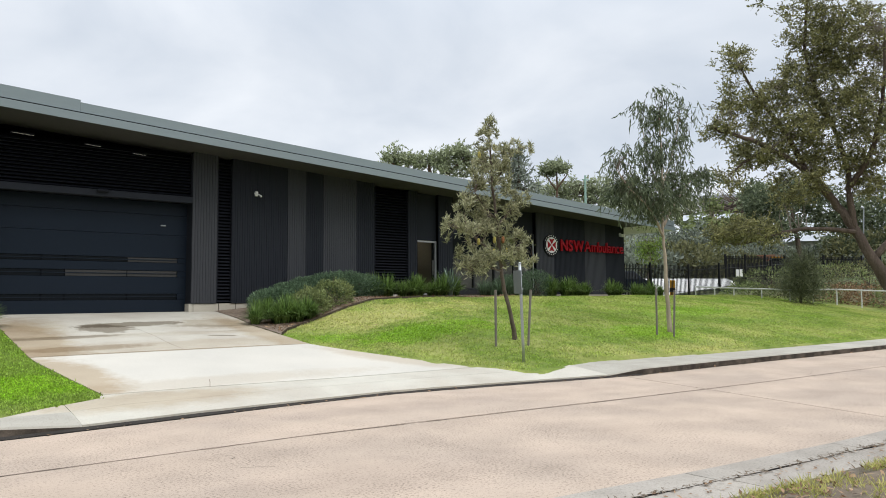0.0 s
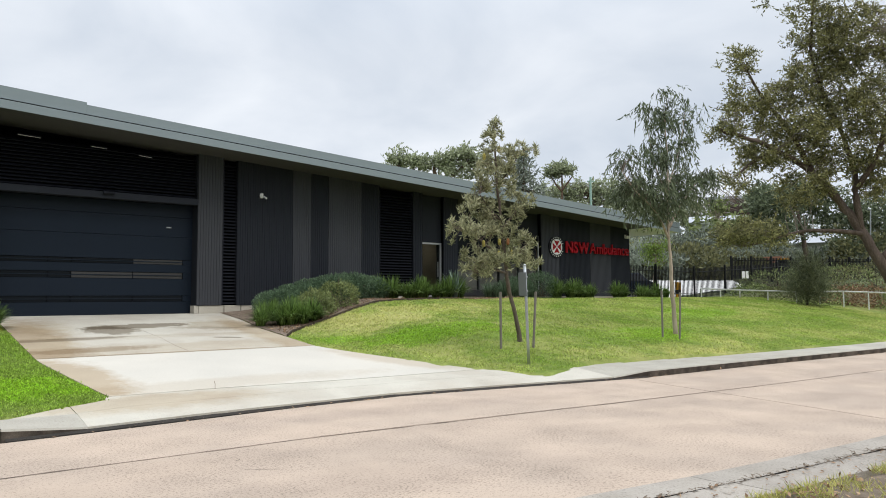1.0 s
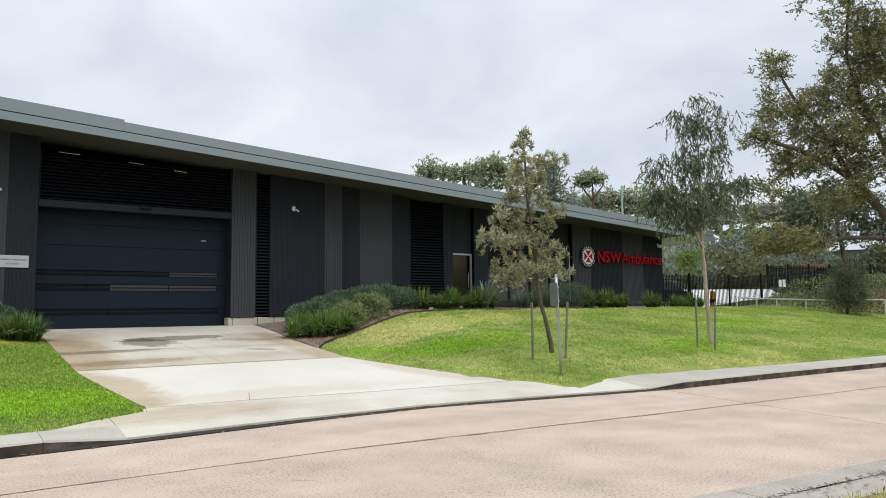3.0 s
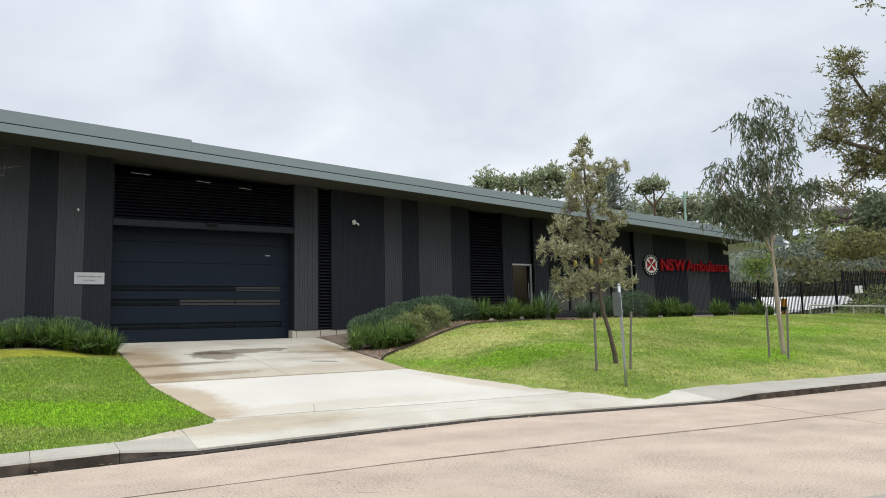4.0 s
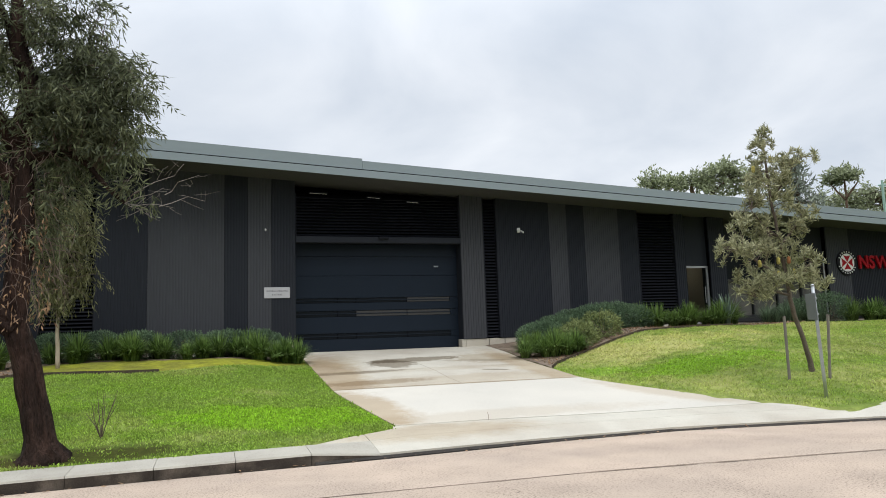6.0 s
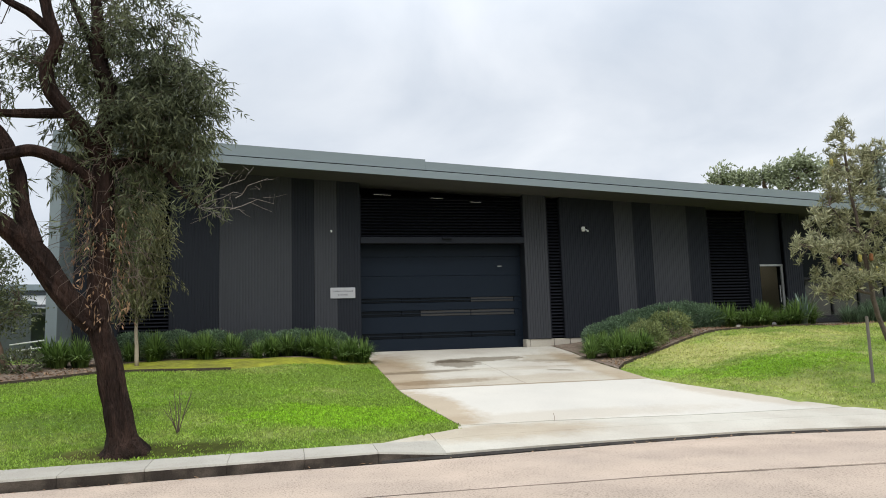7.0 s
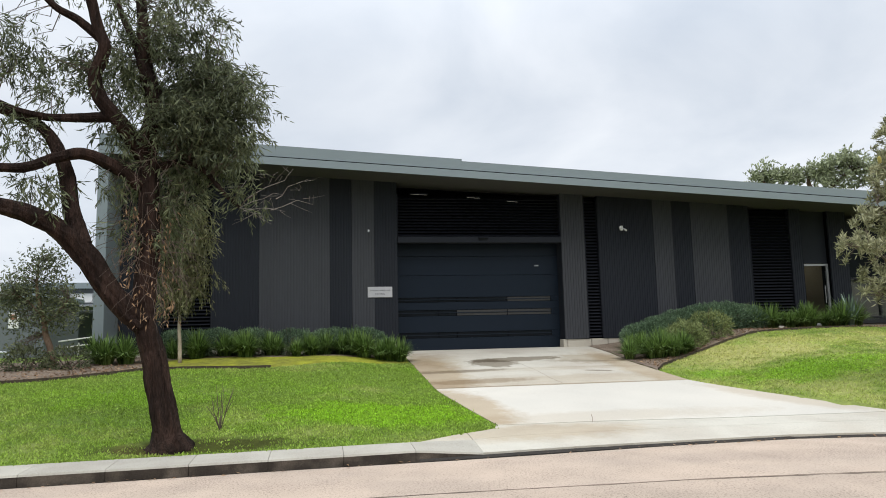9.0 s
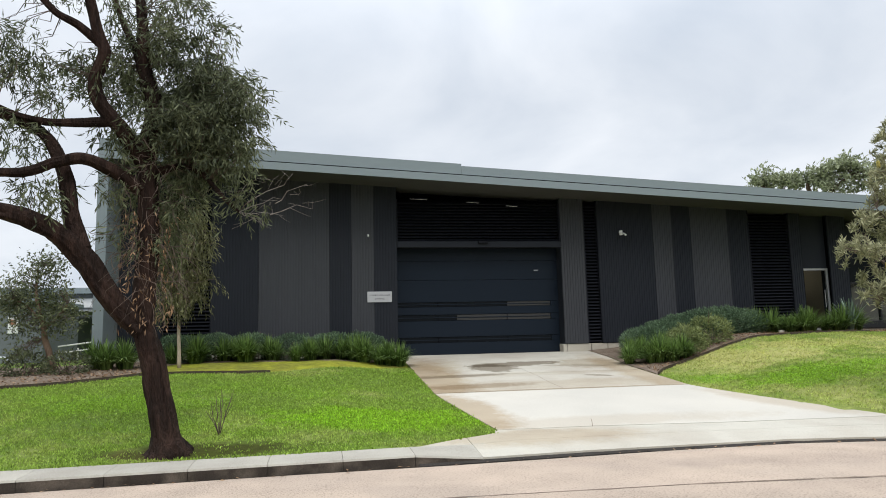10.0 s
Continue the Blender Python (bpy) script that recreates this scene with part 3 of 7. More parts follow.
xs = [-130, -100, -70, -46, -28, -14, 11.2, 26, 40, 60, 90, 130]
for i in range(len(xs) - 1):
    a, b = xs[i], xs[i + 1]
    for lo, hi in ((lambda x: near_y(x) + 0.42, joint_y), (joint_y, lambda x: kerb_y(x) - 0.02)):
        n = 24
        # joints run square to the kerb, which leans a little against the facade
        tt = [a + 0.012 + (b - a - 0.024) * k / n for k in range(n + 1)]
        lean = lambda x, y: x + (y - 5.5) * (0.26 if 0 < x < 30 else 0.0)
        low = [(lean(x, float(lo(x)) + 0.014), float(lo(x)) + 0.014) for x in tt]
        top = [(lean(x, float(hi(x)) - 0.014), float(hi(x)) - 0.014) for x in reversed(tt)]
        part("slab", Build().prism(low + top, -0.1, 0.0), M["road"], road)
bed = Build()
n = 60
px = np.linspace(-130, 130, n)
bed.prism([(x, float(near_y(x)) - 0.2) for x in px] + [(x, float(kerb_y(x)) + 0.05) for x in px[::-1]], -0.11, -0.014)
part("joint_bed", bed, M["gap"], road)

# worn edges and grit along the lengthwise joint
M["joint_grit"] = material("joint_grit", (0.24, 0.185, 0.145), 0.95, vary=0.45, scale=4, fine=40, bump=0.5, tint=(0.09, 0.075, 0.062), tint_scale=1.5, tint_amount=0.7)
grit = Build()
sx = np.linspace(-3, 17, 240)
for a, b in zip(sx[:-1], sx[1:]):
    wa, wb = [0.015 + 0.02 * noise.noise(Vector((x * 3.1, 5.0, 0))) for x in (a, b)]
    ja, jb = [0.012 * noise.noise(Vector((x * 1.7, 3.0, 0))) for x in (a, b)]
    ya, yb = float(joint_y(a)) + ja, float(joint_y(b)) + jb
    grit.add([(a, ya - wa, 0.003), (b, yb - wb, 0.003), (b, yb + wb, 0.003), (a, ya + wa, 0.003)], [(0, 1, 2, 3)])
part("joint_edge", grit, M["joint_grit"], road)

# wandering hairline cracks in the slabs
rc = random.Random(12)
for x, y, ang, ln in ((3.2, 6.4, 2.3, 1.3), (14.5, 6.0, 0.9, 2.0), (7.5, 8.6, 2.8, 1.0), (3.0, 7.0, 1.2, 0.7)):
    b_, n_ = Build(), 14
    pts_ = []
    for k in range(n_ + 1):
        pts_.append((x, y))
        ang += rc.uniform(-0.5, 0.5)
        x, y = x + math.cos(ang) * ln / n_, y + math.sin(ang) * ln / n_ * 0.8
    for k in range(n_):
        (xa, ya), (xb, yb) = pts_[k], pts_[k + 1]
        wa, wb = 0.003 * (1 - k / n_) + 0.0015, 0.003 * (1 - (k + 1) / n_) + 0.0015
        b_.add([(xa, ya - wa, 0.003), (xb, yb - wb, 0.003), (xb, yb + wb, 0.003), (xa, ya + wa, 0.003)], [(0, 1, 2, 3)])
    part("crack", b_, M["gap"], road)

# near gutter strip and verge
gut = thing("gutter_near", "grey concrete gutter strip with a cracked dark joint", "gutter", kind="structure")
for a, b in zip(np.arange(-30, 40, 2.4), np.arange(-27.6, 42.4, 2.4)):
    tt = np.linspace(a + 0.006, b - 0.006, 5)
    part("gutter_slab", Build().prism([(x, float(near_y(x))) for x in tt] + [(x, float(near_y(x)) + 0.4) for x in tt[::-1]], -0.08, lambda x, y: 0.004), M["gutter"], gut)
    part("kerb_back", Build().prism([(x, float(near_y(x)) - 0.42) for x in tt] + [(x, float(near_y(x)) - 0.035 - 0.02 * math.sin(x * 7)) for x in tt[::-1]], -0.08, 0.03), M["gutter"], gut)
seam_n = Build()
sx = np.linspace(-4, 16, 140)
for a, b in zip(sx[:-1], sx[1:]):
    wa, wb = [0.012 + 0.012 * noise.noise(Vector((x * 3.7, 2.0, 0))) for x in (a, b)]
    ja, jb = [0.02 * noise.noise(Vector((x * 2.1, 9.0, 0))) - 0.012 for x in (a, b)]
    ya, yb = float(near_y(a)) + ja, float(near_y(b)) + jb
    seam_n.add([(a, ya - wa, 0.034), (b, yb - wb, 0.034), (b, yb + wb, 0.012), (a, ya + wa, 0.012), (a, ya - wa, -0.05), (b, yb - wb, -0.05), (a, ya + wa, -0.05), (b, yb + wb, -0.05)], [(0, 1, 2, 3), (4, 5, 1, 0), (3, 2, 7, 6)])
part("seam", seam_n, M["gap"], gut, "dark cracked joint")
verge_x = np.concatenate((np.linspace(-120, -12, 10), np.linspace(-10, 24, 90), np.linspace(28, 120, 10)))
vv = np.concatenate((np.linspace(-60, -6, 6), np.linspace(-5, -0.42, 24)))
VX, VV = np.meshgrid(verge_x, vv)
VY = near_y(VX) + VV
VZ = 0.03 + 0.06 * np.clip((-0.42 - VV) / 0.6, 0, 1) + 0.012 * np.sin(VX * 3.1) * np.sin(VY * 2.7)
VZ[-1] = -0.05
jj = np.arange(VX.size).reshape(VX.shape)
verge = part("verge", fast_mesh("verge", np.stack((VX, VY, VZ), -1).reshape(-1, 3), np.stack((jj[:-1, :-1], jj[:-1, 1:], jj[1:, 1:], jj[1:, :-1]), -1).reshape(-1, 4)), M["soil"], soft=True)
tagged(verge, "bare soil verge with thin grass and leaf litter", "verge", kind="structure")

# unseen screen added behind the camera to hold back low sky light
M["sky_screen"] = material("unseen_screen", (0.05, 0.06, 0.035), 0.95, vary=0.5, scale=0.6, fine=4.0, bump=1.0, bump_scale=0.4, tint=(0.1, 0.11, 0.06), tint_scale=0.15)
wx, wv = np.linspace(-110, 140, 126), np.linspace(0, 1, 14)
WX, WV = np.meshgrid(wx, wv)
top_ = 12.5 + 2.2 * np.sin(WX * 0.21) + 1.5 * np.sin(WX * 0.53 + 1.0) + 0.9 * np.sin(WX * 1.3)
WY = -19.0 - 5.0 * WV ** 2 + 0.8 * np.sin(WX * 0.9 + WV * 5) * np.sin(WV * 3.1) + 0.02 * np.abs(WX)
WZ = -0.2 + top_ * WV
kk = np.arange(WX.size).reshape(WX.shape)
sky_screen = part("backdrop", fast_mesh("backdrop", np.stack((WX, WY, WZ), -1).reshape(-1, 3), np.stack((kk[:-1, :-1], kk[:-1, 1:], kk[1:, 1:], kk[1:, :-1]), -1).reshape(-1, 4)), M["sky_screen"], soft=True)
tagged(sky_screen, "unseen dark screen added behind the camera to block low sky light", "trees", kind="structure")

# ---- far kerb ----
kerb = thing("kerb", "pale concrete kerb with a dark face along the road", "kerb", kind="structure")


def kerb_piece(a, b, depth0, depth1, h0=0.15, h1=0.15, back0=0.168, back1=0.168):
    """One length of kerb: a pale top slab over a dark face."""
    ya, yb = float(kerb_y(a)), float(kerb_y(b))
    a, b = a + 0.003, b - 0.003
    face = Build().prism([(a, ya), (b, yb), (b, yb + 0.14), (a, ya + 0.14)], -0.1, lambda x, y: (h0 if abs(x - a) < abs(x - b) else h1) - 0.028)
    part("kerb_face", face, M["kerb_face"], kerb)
    b1 = Build()
    hh = lambda x: h0 + (h1 - h0) * (x - a) / (b - a)
    vs, fs = [], []
    for x, y, d, bk in ((a, ya, depth0, back0), (b, yb, depth1, back1)):
        h = hh(x)
        vs += [(x, y - 0.004, h - 0.03), (x, y + 0.012, h - 0.006), (x, y + 0.04, h), (x, y + d, bk), (x, y + d, -0.1), (x, y + 0.1, -0.1), (x, y + 0.1, h - 0.03)]
    for k in range(7):
        fs.append((k, k + 7, (k + 1) % 7 + 7, (k + 1) % 7))
    fs += [tuple(range(7)), tuple(range(13, 6, -1))]
    b1.add(vs, fs)
    part("kerb_slab", b1, M["kerb"], kerb)


k_left = [1.25 - 0.96 * i for i in range(16)] + [-16, -20, -26, -34, -46, -70, -110]
for a, b in zip(k_left[1:], k_left[:-1]):
    kerb_piece(a, b, 0.64, 0.64)
k_right = [12.6 + 1.5 * i for i in range(12)] + [32, 36, 42, 50, 70, 110]
for a, b in zip(k_right[:-1], k_right[1:]):
    kerb_piece(a, b, 1.42 if a < 13 else (1.38 if a < 15 else 1.15), 1.38 if a < 13 else 1.15)
kerb_piece(1.25, 2.2, 0.64, 0.66, 0.15, 0.065, 0.168, 0.142)
kerb_piece(11.7, 12.6, 1.03, 1.42, 0.065, 0.15, 0.168, 0.172)

# dark cracked seam between apron and road
seam = Build()
sx = np.linspace(1.3, 12.6, 60)
for a, b in zip(sx[:-1], sx[1:]):
    wa, wb = [0.03 + 0.02 * noise.noise(Vector((x * 2.3, 0, 0))) for x in (a, b)]
    ya, yb = float(kerb_y(a)), float(kerb_y(b))
    seam.add([(a, ya - 0.012 - wa, 0.004), (b, yb - 0.012 - wb, 0.004), (b, yb + 0.006, 0.034), (a, ya + 0.006, 0.034), (a, ya + 0.006, -0.05), (b, yb + 0.006, -0.05), (a, ya - 0.012 - wa, -0.05), (b, yb - 0.012 - wb, -0.05)],
             [(0, 1, 2, 3), (3, 2, 5, 4), (6, 7, 1, 0)])
part("seam", seam, M["gap"], kerb, "dark cracked joint")

# ---- driveway ----
drive = thing("driveway", "stained concrete driveway rising from the road to the garage door", "driveway", kind="structure")


def patch(name, outline, mat, thick=0.1, fine=True):
    """A slab whose top follows the driveway's fall."""
    top = lambda x, y: float(drive_z(y)) + 0.004 if y > 11.3 else 0.06 + 0.122 * min(1.0, max(0.0, (y - float(kerb_y(x))) / 1.0))
    return part(name, Build().prism(outline, lambda x, y: top(x, y) - thick, top), mat, drive)


# apron along the gutter, wings curving out to the kerb
ax = np.linspace(2.2, 11.7, 13)
front_edge = [(float(x), float(kerb_y(x)) + 0.01) for x in ax]
mid_edge = [(float(x), float(kerb_y(x)) + 0.75) for x in ax]
joint1 = lambda x: 11.56 - 0.09 * max(0.0, x - 4.4)
edge_r = lambda y: float(np.interp(y, EDGE_Y, EDGE_X))
# left wing, apron lip, apron body
patch("apron_lip", front_edge + [(11.7, 10.13), (11.5, 10.06), (10.6, 9.73), (10.2, 9.93), (10.13, 10.15)] + [(8.0, 10.5), (5.0, 10.65), (2.9, 10.6), (2.2, 10.45)], M["drive"])
patch("apron", [(2.2, 10.456), (2.9, 10.606), (5.0, 10.656), (8.0, 10.506), (10.12, 10.16), (10.03, 10.6), (9.93, 11.0), (9.9, 11.08), (9.25, 11.105), (7.0, 11.22), (4.4, 11.53), (2.82, 11.57), (2.75, 11.35), (2.5, 11.1), (2.2, 10.9)], M["drive"])
patch("apron_wing", [(1.26, 10.36), (2.19, 10.452), (2.19, 10.9), (1.9, 10.72), (1.5, 10.5)], M["drive"])
slabs = ((11.585, 15.13, "drive_clean"), (15.15, 17.6, "drive"), (17.62, 22.5, "drive"))
for y0, y1, mk in slabs:
    ys = np.linspace(y0, y1, 9)
    rows_r = [(edge_r(float(y)), float(y)) for y in ys]
    rows_l = [(DRIVE_L + 0.02 + 0.45 * max(0.0, (15.0 - float(y)) / 3.4) ** 1.1, float(y)) for y in ys]
    if y0 < 12:
        rows_r[0] = (9.88, joint1(9.25) + 0.01)
        rows_r.insert(0, (9.25, joint1(9.25) + 0.02))
        rows_r.insert(0, (7.0, joint1(7.0) + 0.02))
    if y0 < 12:
        pts = [(2.86, 11.585), (4.42, 11.56)] + rows_r + [p for p in reversed(rows_l) if p[1] > 11.8]
    else:
        pts = [(rows_l[0][0], y0)] + rows_r + rows_l[::-1][:-1]
    patch("driveway_slab", pts, M[mk])

# fine shrinkage cracks in the slabs
for pts_ in (((4.46, 11.5), (4.59, 11.85), (4.7, 12.2), (4.87, 12.6)), ((5.28, 15.2), (5.24, 16.1), (5.28, 17.2), (5.22, 18.5)), ((4.3, 11.35), (4.5, 11.45), (4.62, 11.4))):
    b_ = Build()
    for (xa, ya), (xb, yb) in zip(pts_[:-1], pts_[1:]):
        za, zb = float(drive_z(ya)) + 0.0065, float(drive_z(yb)) + 0.0065
        b_.add([(xa - 0.005, ya, za), (xa + 0.005, ya, za), (xb + 0.005, yb, zb), (xb - 0.005, yb, zb)], [(0, 1, 2, 3)])
    part("crack", b_, M["joint_grit"], drive)

# ---- building ----
SOF = lambda x: 6.66 - 0.0541 * x
station = thing("station_building", "long low charcoal ribbed-metal building under a thin sloping grey roof", "building", (0, FRONT, 1.2))


def ribbed(x0, x1, z0, z1, y=FRONT, pitch=0.085, depth=0.016):
    """Vertical ribbed sheet; z1 may be a function of x."""
    n = max(1, round((x1 - x0) / pitch))
    p = (x1 - x0) / n
    xs_, ys_ = [], []
    for i in range(n):
        a = x0 + i * p
        xs_ += [a, a + p * 0.62, a + p * 0.7, a + p * 0.92]
        ys_ += [y, y, y + depth, y + depth]
    xs_.append(x1)
    ys_.append(y)
    b = Build()
    top = [(x, yy, z1(x) if callable(z1) else z1) for x, yy in zip(xs_, ys_)]
    bot = [(x, yy, z0) for x, yy in zip(xs_, ys_)]
    m_ = len(xs_)
    b.add(bot + top, [(i, i + 1, m_ + i + 1, m_ + i) for i in range(m_ - 1)])
    # returns at both ends give the sheet thickness
    for x in (x0, x1):
        zt = z1(x) if callable(z1) else z1
        b.add([(x, y, z0), (x, y + 0.06, z0), (x, y + 0.06, zt), (x, y, zt)], [(0, 1, 2, 3)])
    return b


PANELS = ((-5.8, -4.6, "clad_dark"), (-3.2, -1.83, "clad_dark"), (-1.83, 0.29, "clad_light"), (0.29, 0.96, "clad_dark"), (0.96, 1.66, "clad_light"),
          (1.66, 2.38, "clad_dark"), (7.76, 8.56, "clad_light"), (9.06, 11.0, "clad_dark"), (11.0, 11.69, "clad_light"), (11.69, 12.37, "clad_dark"),
          (12.37, 13.74, "clad_light"), (13.74, 14.52, "clad_dark"), (16.08, 16.5, "clad_dark"), (17.56, 18.28, "clad_dark"),
          (23.12, 24.26, "clad_light"), (24.26, 26.4, "clad_dark"), (26.4, 27.93, "clad_light"), (27.93, 29.4, "clad_dark"))
for x0, x1, mk in PANELS:
    zb = 1.48 if x0 < 12 else 1.75
    part("cladding_panel", ribbed(x0 + 0.004, x1 - 0.004, zb, SOF, FRONT - (0.004 if mk == "clad_light" else 0), depth=0.006 if x0 < 2 else 0.014), M[mk], station)
# solid wall behind the sheets, with the openings left out
for x0, x1 in ((-5.8, -4.6), (-3.2, 2.3), (7.82, 8.56), (9.06, 14.52), (16.08, 16.45), (17.56, 18.28), (23.12, 29.37)):
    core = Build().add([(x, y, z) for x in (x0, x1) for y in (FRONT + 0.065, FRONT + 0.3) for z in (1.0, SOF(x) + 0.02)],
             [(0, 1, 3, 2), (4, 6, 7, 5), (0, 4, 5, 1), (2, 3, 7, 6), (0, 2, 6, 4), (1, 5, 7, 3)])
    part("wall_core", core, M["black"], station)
for x0, x1 in ((-5.8, 2.36), (7.7, 7.83), (7.842, 8.64), (8.662, 9.2), (9.222, 14.5), (14.5, 16.5), (17.5, 29.38)):
    part("plinth", Build().cbox(x0, FRONT + 0.03, 0.7, x1, FRONT + 0.4, 1.47 if x0 < 12 else 1.74, 0.008), M["drive"], station, "pale concrete plinth")

# end wall and back
part("end_wall", Build().box(29.1, FRONT + 0.3, 0.9, 29.4, 36, SOF(29.4)), M["clad_dark"], station)
part("end_wall", Build().box(-5.8, FRONT + 0.31, 0.9, -5.5, 36, SOF(-5.5)), M["clad_dark"], station)
part("back_wall", Build().add([(x, y, z) for x in (-5.8, 29.4) for y in (36, 36.3) for z in (0.9, SOF(x))],
                              [(0, 1, 3, 2), (4, 6, 7, 5), (0, 4, 5, 1), (2, 3, 7, 6), (0, 2, 6, 4), (1, 5, 7, 3)]), M["clad_dark"], station)

# roof: soffit, two-step fascia, sheet
EDGE, RX0, RX1, RB = 20.65, -6.1, 31.86, 37.4


def sloped(x0, x1, y0, y1, za, zb):
    """Bar between heights za and zb above the soffit line, along the fall of the roof."""
    return Build().add([(x, y, SOF(x) + z) for x in (x0, x1) for y in (y0, y1) for z in (za, zb)],
                       [(0, 1, 3, 2), (4, 6, 7, 5), (0, 4, 5, 1), (2, 3, 7, 6), (0, 2, 6, 4), (1, 5, 7, 3)])


roof = part("roof", sloped(RX0 + 0.05, RX1 - 0.05, EDGE + 0.12, RB, 0.06, 0.46), M["fascia"], station, "sloping grey-green metal roof")
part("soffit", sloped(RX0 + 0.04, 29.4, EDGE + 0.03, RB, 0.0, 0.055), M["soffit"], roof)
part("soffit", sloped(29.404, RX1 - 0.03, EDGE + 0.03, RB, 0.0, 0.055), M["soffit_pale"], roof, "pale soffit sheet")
part("fascia", sloped(RX0, RX1, EDGE, EDGE + 0.03, -0.012, 0.205), M["fascia"], roof, "grey-green fascia")
part("fascia", sloped(RX1 - 0.03, RX1, EDGE + 0.031, RB, -0.012, 0.215), M["fascia"], roof)
part("fascia_cap", sloped(4.25, RX1 - 0.02, EDGE + 0.05, EDGE + 0.08, 0.243, 0.505), M["fascia"], roof)
part("fascia_cap", sloped(RX0, 4.246, EDGE + 0.05, EDGE + 0.08, 0.243, 0.57), M["fascia"], roof)
# shade between fascia and cap, painted as a near-black strip
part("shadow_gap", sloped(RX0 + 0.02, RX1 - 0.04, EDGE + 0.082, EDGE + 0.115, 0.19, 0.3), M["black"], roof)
# blade at the high end, turned down to the ground
part("blade_wall", Build().cbox(-6.1, EDGE + 0.032, 0.8, -5.82, FRONT + 0.6, SOF(-6.1) - 0.02, 0.01), M["fascia"], station, "grey-green metal end blade")


def louvre_bank(name, x0, x1, z0, z1, gap, parent, y=FRONT + 0.03):
    """Horizontal blades in a frame over a back sheet painted near-black as shade."""
    bank = Build()
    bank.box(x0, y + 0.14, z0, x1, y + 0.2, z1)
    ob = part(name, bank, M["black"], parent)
    blade = Build()
    w, t = x1 - x0 - 0.06, gap * 0.62
    blade.add([(-w / 2, 0.0, -t / 2), (w / 2, 0.0, -t / 2), (w / 2, 0.1, t / 2), (-w / 2, 0.1, t / 2), (-w / 2, 0.008, -t / 2 - 0.012), (w / 2, 0.008, -t / 2 - 0.012), (w / 2, 0.108, t / 2 - 0.012), (-w / 2, 0.108, t / 2 - 0.012)],
              [(0, 1, 2, 3), (7, 6, 5, 4), (0, 4, 5, 1), (2, 6, 7, 3), (0, 3, 7, 4), (1, 5, 6, 2)])
    me = blade.mesh("louvre_blade")
    me.materials.append(M["louvre"])
    for i in range(int((z1 - z0 - 0.06) / gap)):
        bl = new("louvre_blade", me)
        bl.parent = ob
        bl.matrix_parent_inverse = Matrix.Identity(4)
        bl.matrix_basis = Matrix.Translation(((x0 + x1) / 2, y, z0 + 0.06 + i * gap))
    for a, b in ((x0, x0 + 0.03), (x1 - 0.03, x1)):
        fr = Build()
        fr.box(a, y - 0.03, z0, b, y + 0.138, z1)
        part("louvre_frame", fr, M["louvre"], ob)
    return ob


louvre_bank("louvre_bank", -4.6, -3.2, 1.5, 6.7, 0.105, station)
louvre_bank("louvre_bank", 8.56, 9.06, 1.5, 6.1, 0.105, station)
louvre_bank("louvre_bank", 14.52, 16.08, 1.9, 5.72, 0.105, station)
# sectional garage door, recessed
DY = 22.5
g_door = part("garage_door", Build().box(DOOR_L, DY + 0.06, FLOOR - 0.05, DOOR_R + 0.1, DY + 0.2, 4.9), M["black"], station, "closed blue-black sectional garage door with narrow glazed strips")
rows_ = ((1.225, 1.6, 0), (1.605, 1.78, 1), (1.785, 2.3, 0), (2.305, 2.49, 1), (2.495, 2.74, 0), (2.745, 2.89, 1), (2.895, 3.6, 0), (3.605, 4.22, 0), (4.225, 4.62, 0))
for z0, z1, glazed in rows_:
    if not glazed:
        part("door_panel", Build().cbox(DOOR_L + 0.01, DY, z0, DOOR_R, DY + 0.058, z1, 0.006), M["door"], g_door)
    else:
        cuts = (DOOR_L + 0.03, 3.72, 4.32, 6.0, DOOR_R - 0.28)
        for a, b in zip(cuts[:-1], cuts[1:]):
            mid = (z0 + z1) / 2
            # right-hand panes get the painted reflection, the others plain dark glass
            pane = part("pane", Build().cbox(a + 0.012, DY + 0.016, z0 + 0.005, b - 0.012, DY + 0.03, z1 - 0.005, 0.003), M["strip_glass" if (a > 4.2 and 2 < z0 < 2.6) or (a > 5 and z0 > 2.6) else "glass"], g_door)
        part("glazing_bar", Build().cbox(DOOR_L + 0.02, DY + 0.002, (z0 + z1) / 2 - 0.01, DOOR_R - 0.02, DY + 0.014, (z0 + z1) / 2 + 0.014, 0.003), M["door"], g_door)
        part("door_stile", Build().cbox(DOOR_R - 0.27, DY, z0 + 0.002, DOOR_R, DY + 0.056, z1 - 0.002, 0.003), M["door"], g_door)
part("door_handle", Build().cbox(6.95, DY - 0.03, 3.88, 7.1, DY - 0.001, 3.92, 0.006), M["steel"], g_door, "small steel handle")
part("door_jamb", Build().box(7.76, FRONT + 0.07, 1.2, 7.83, DY + 0.1, 6.2), M["clad_dark"], station)
part("door_jamb", Build().box(2.3, FRONT + 0.07, 1.2, 2.37, DY + 0.1, 6.4), M["clad_dark"], station)
part("head_beam", Build().cbox(DOOR_L + 0.003, FRONT - 0.03, 4.6, DOOR_R - 0.003, FRONT + 0.25, 4.8, 0.012), M["clad_dark"], station, "dark steel beam over the garage door")
part("beam_sensor", Build().cbox(4.98, FRONT - 0.12, 4.72, 5.3, FRONT - 0.032, 4.8, 0.02), M["louvre"], station)
over = louvre_bank("louvre_bank", DOOR_L + 0.004, DOOR_R - 0.004, 4.81, 6.16, 0.098, station, FRONT + 0.06)
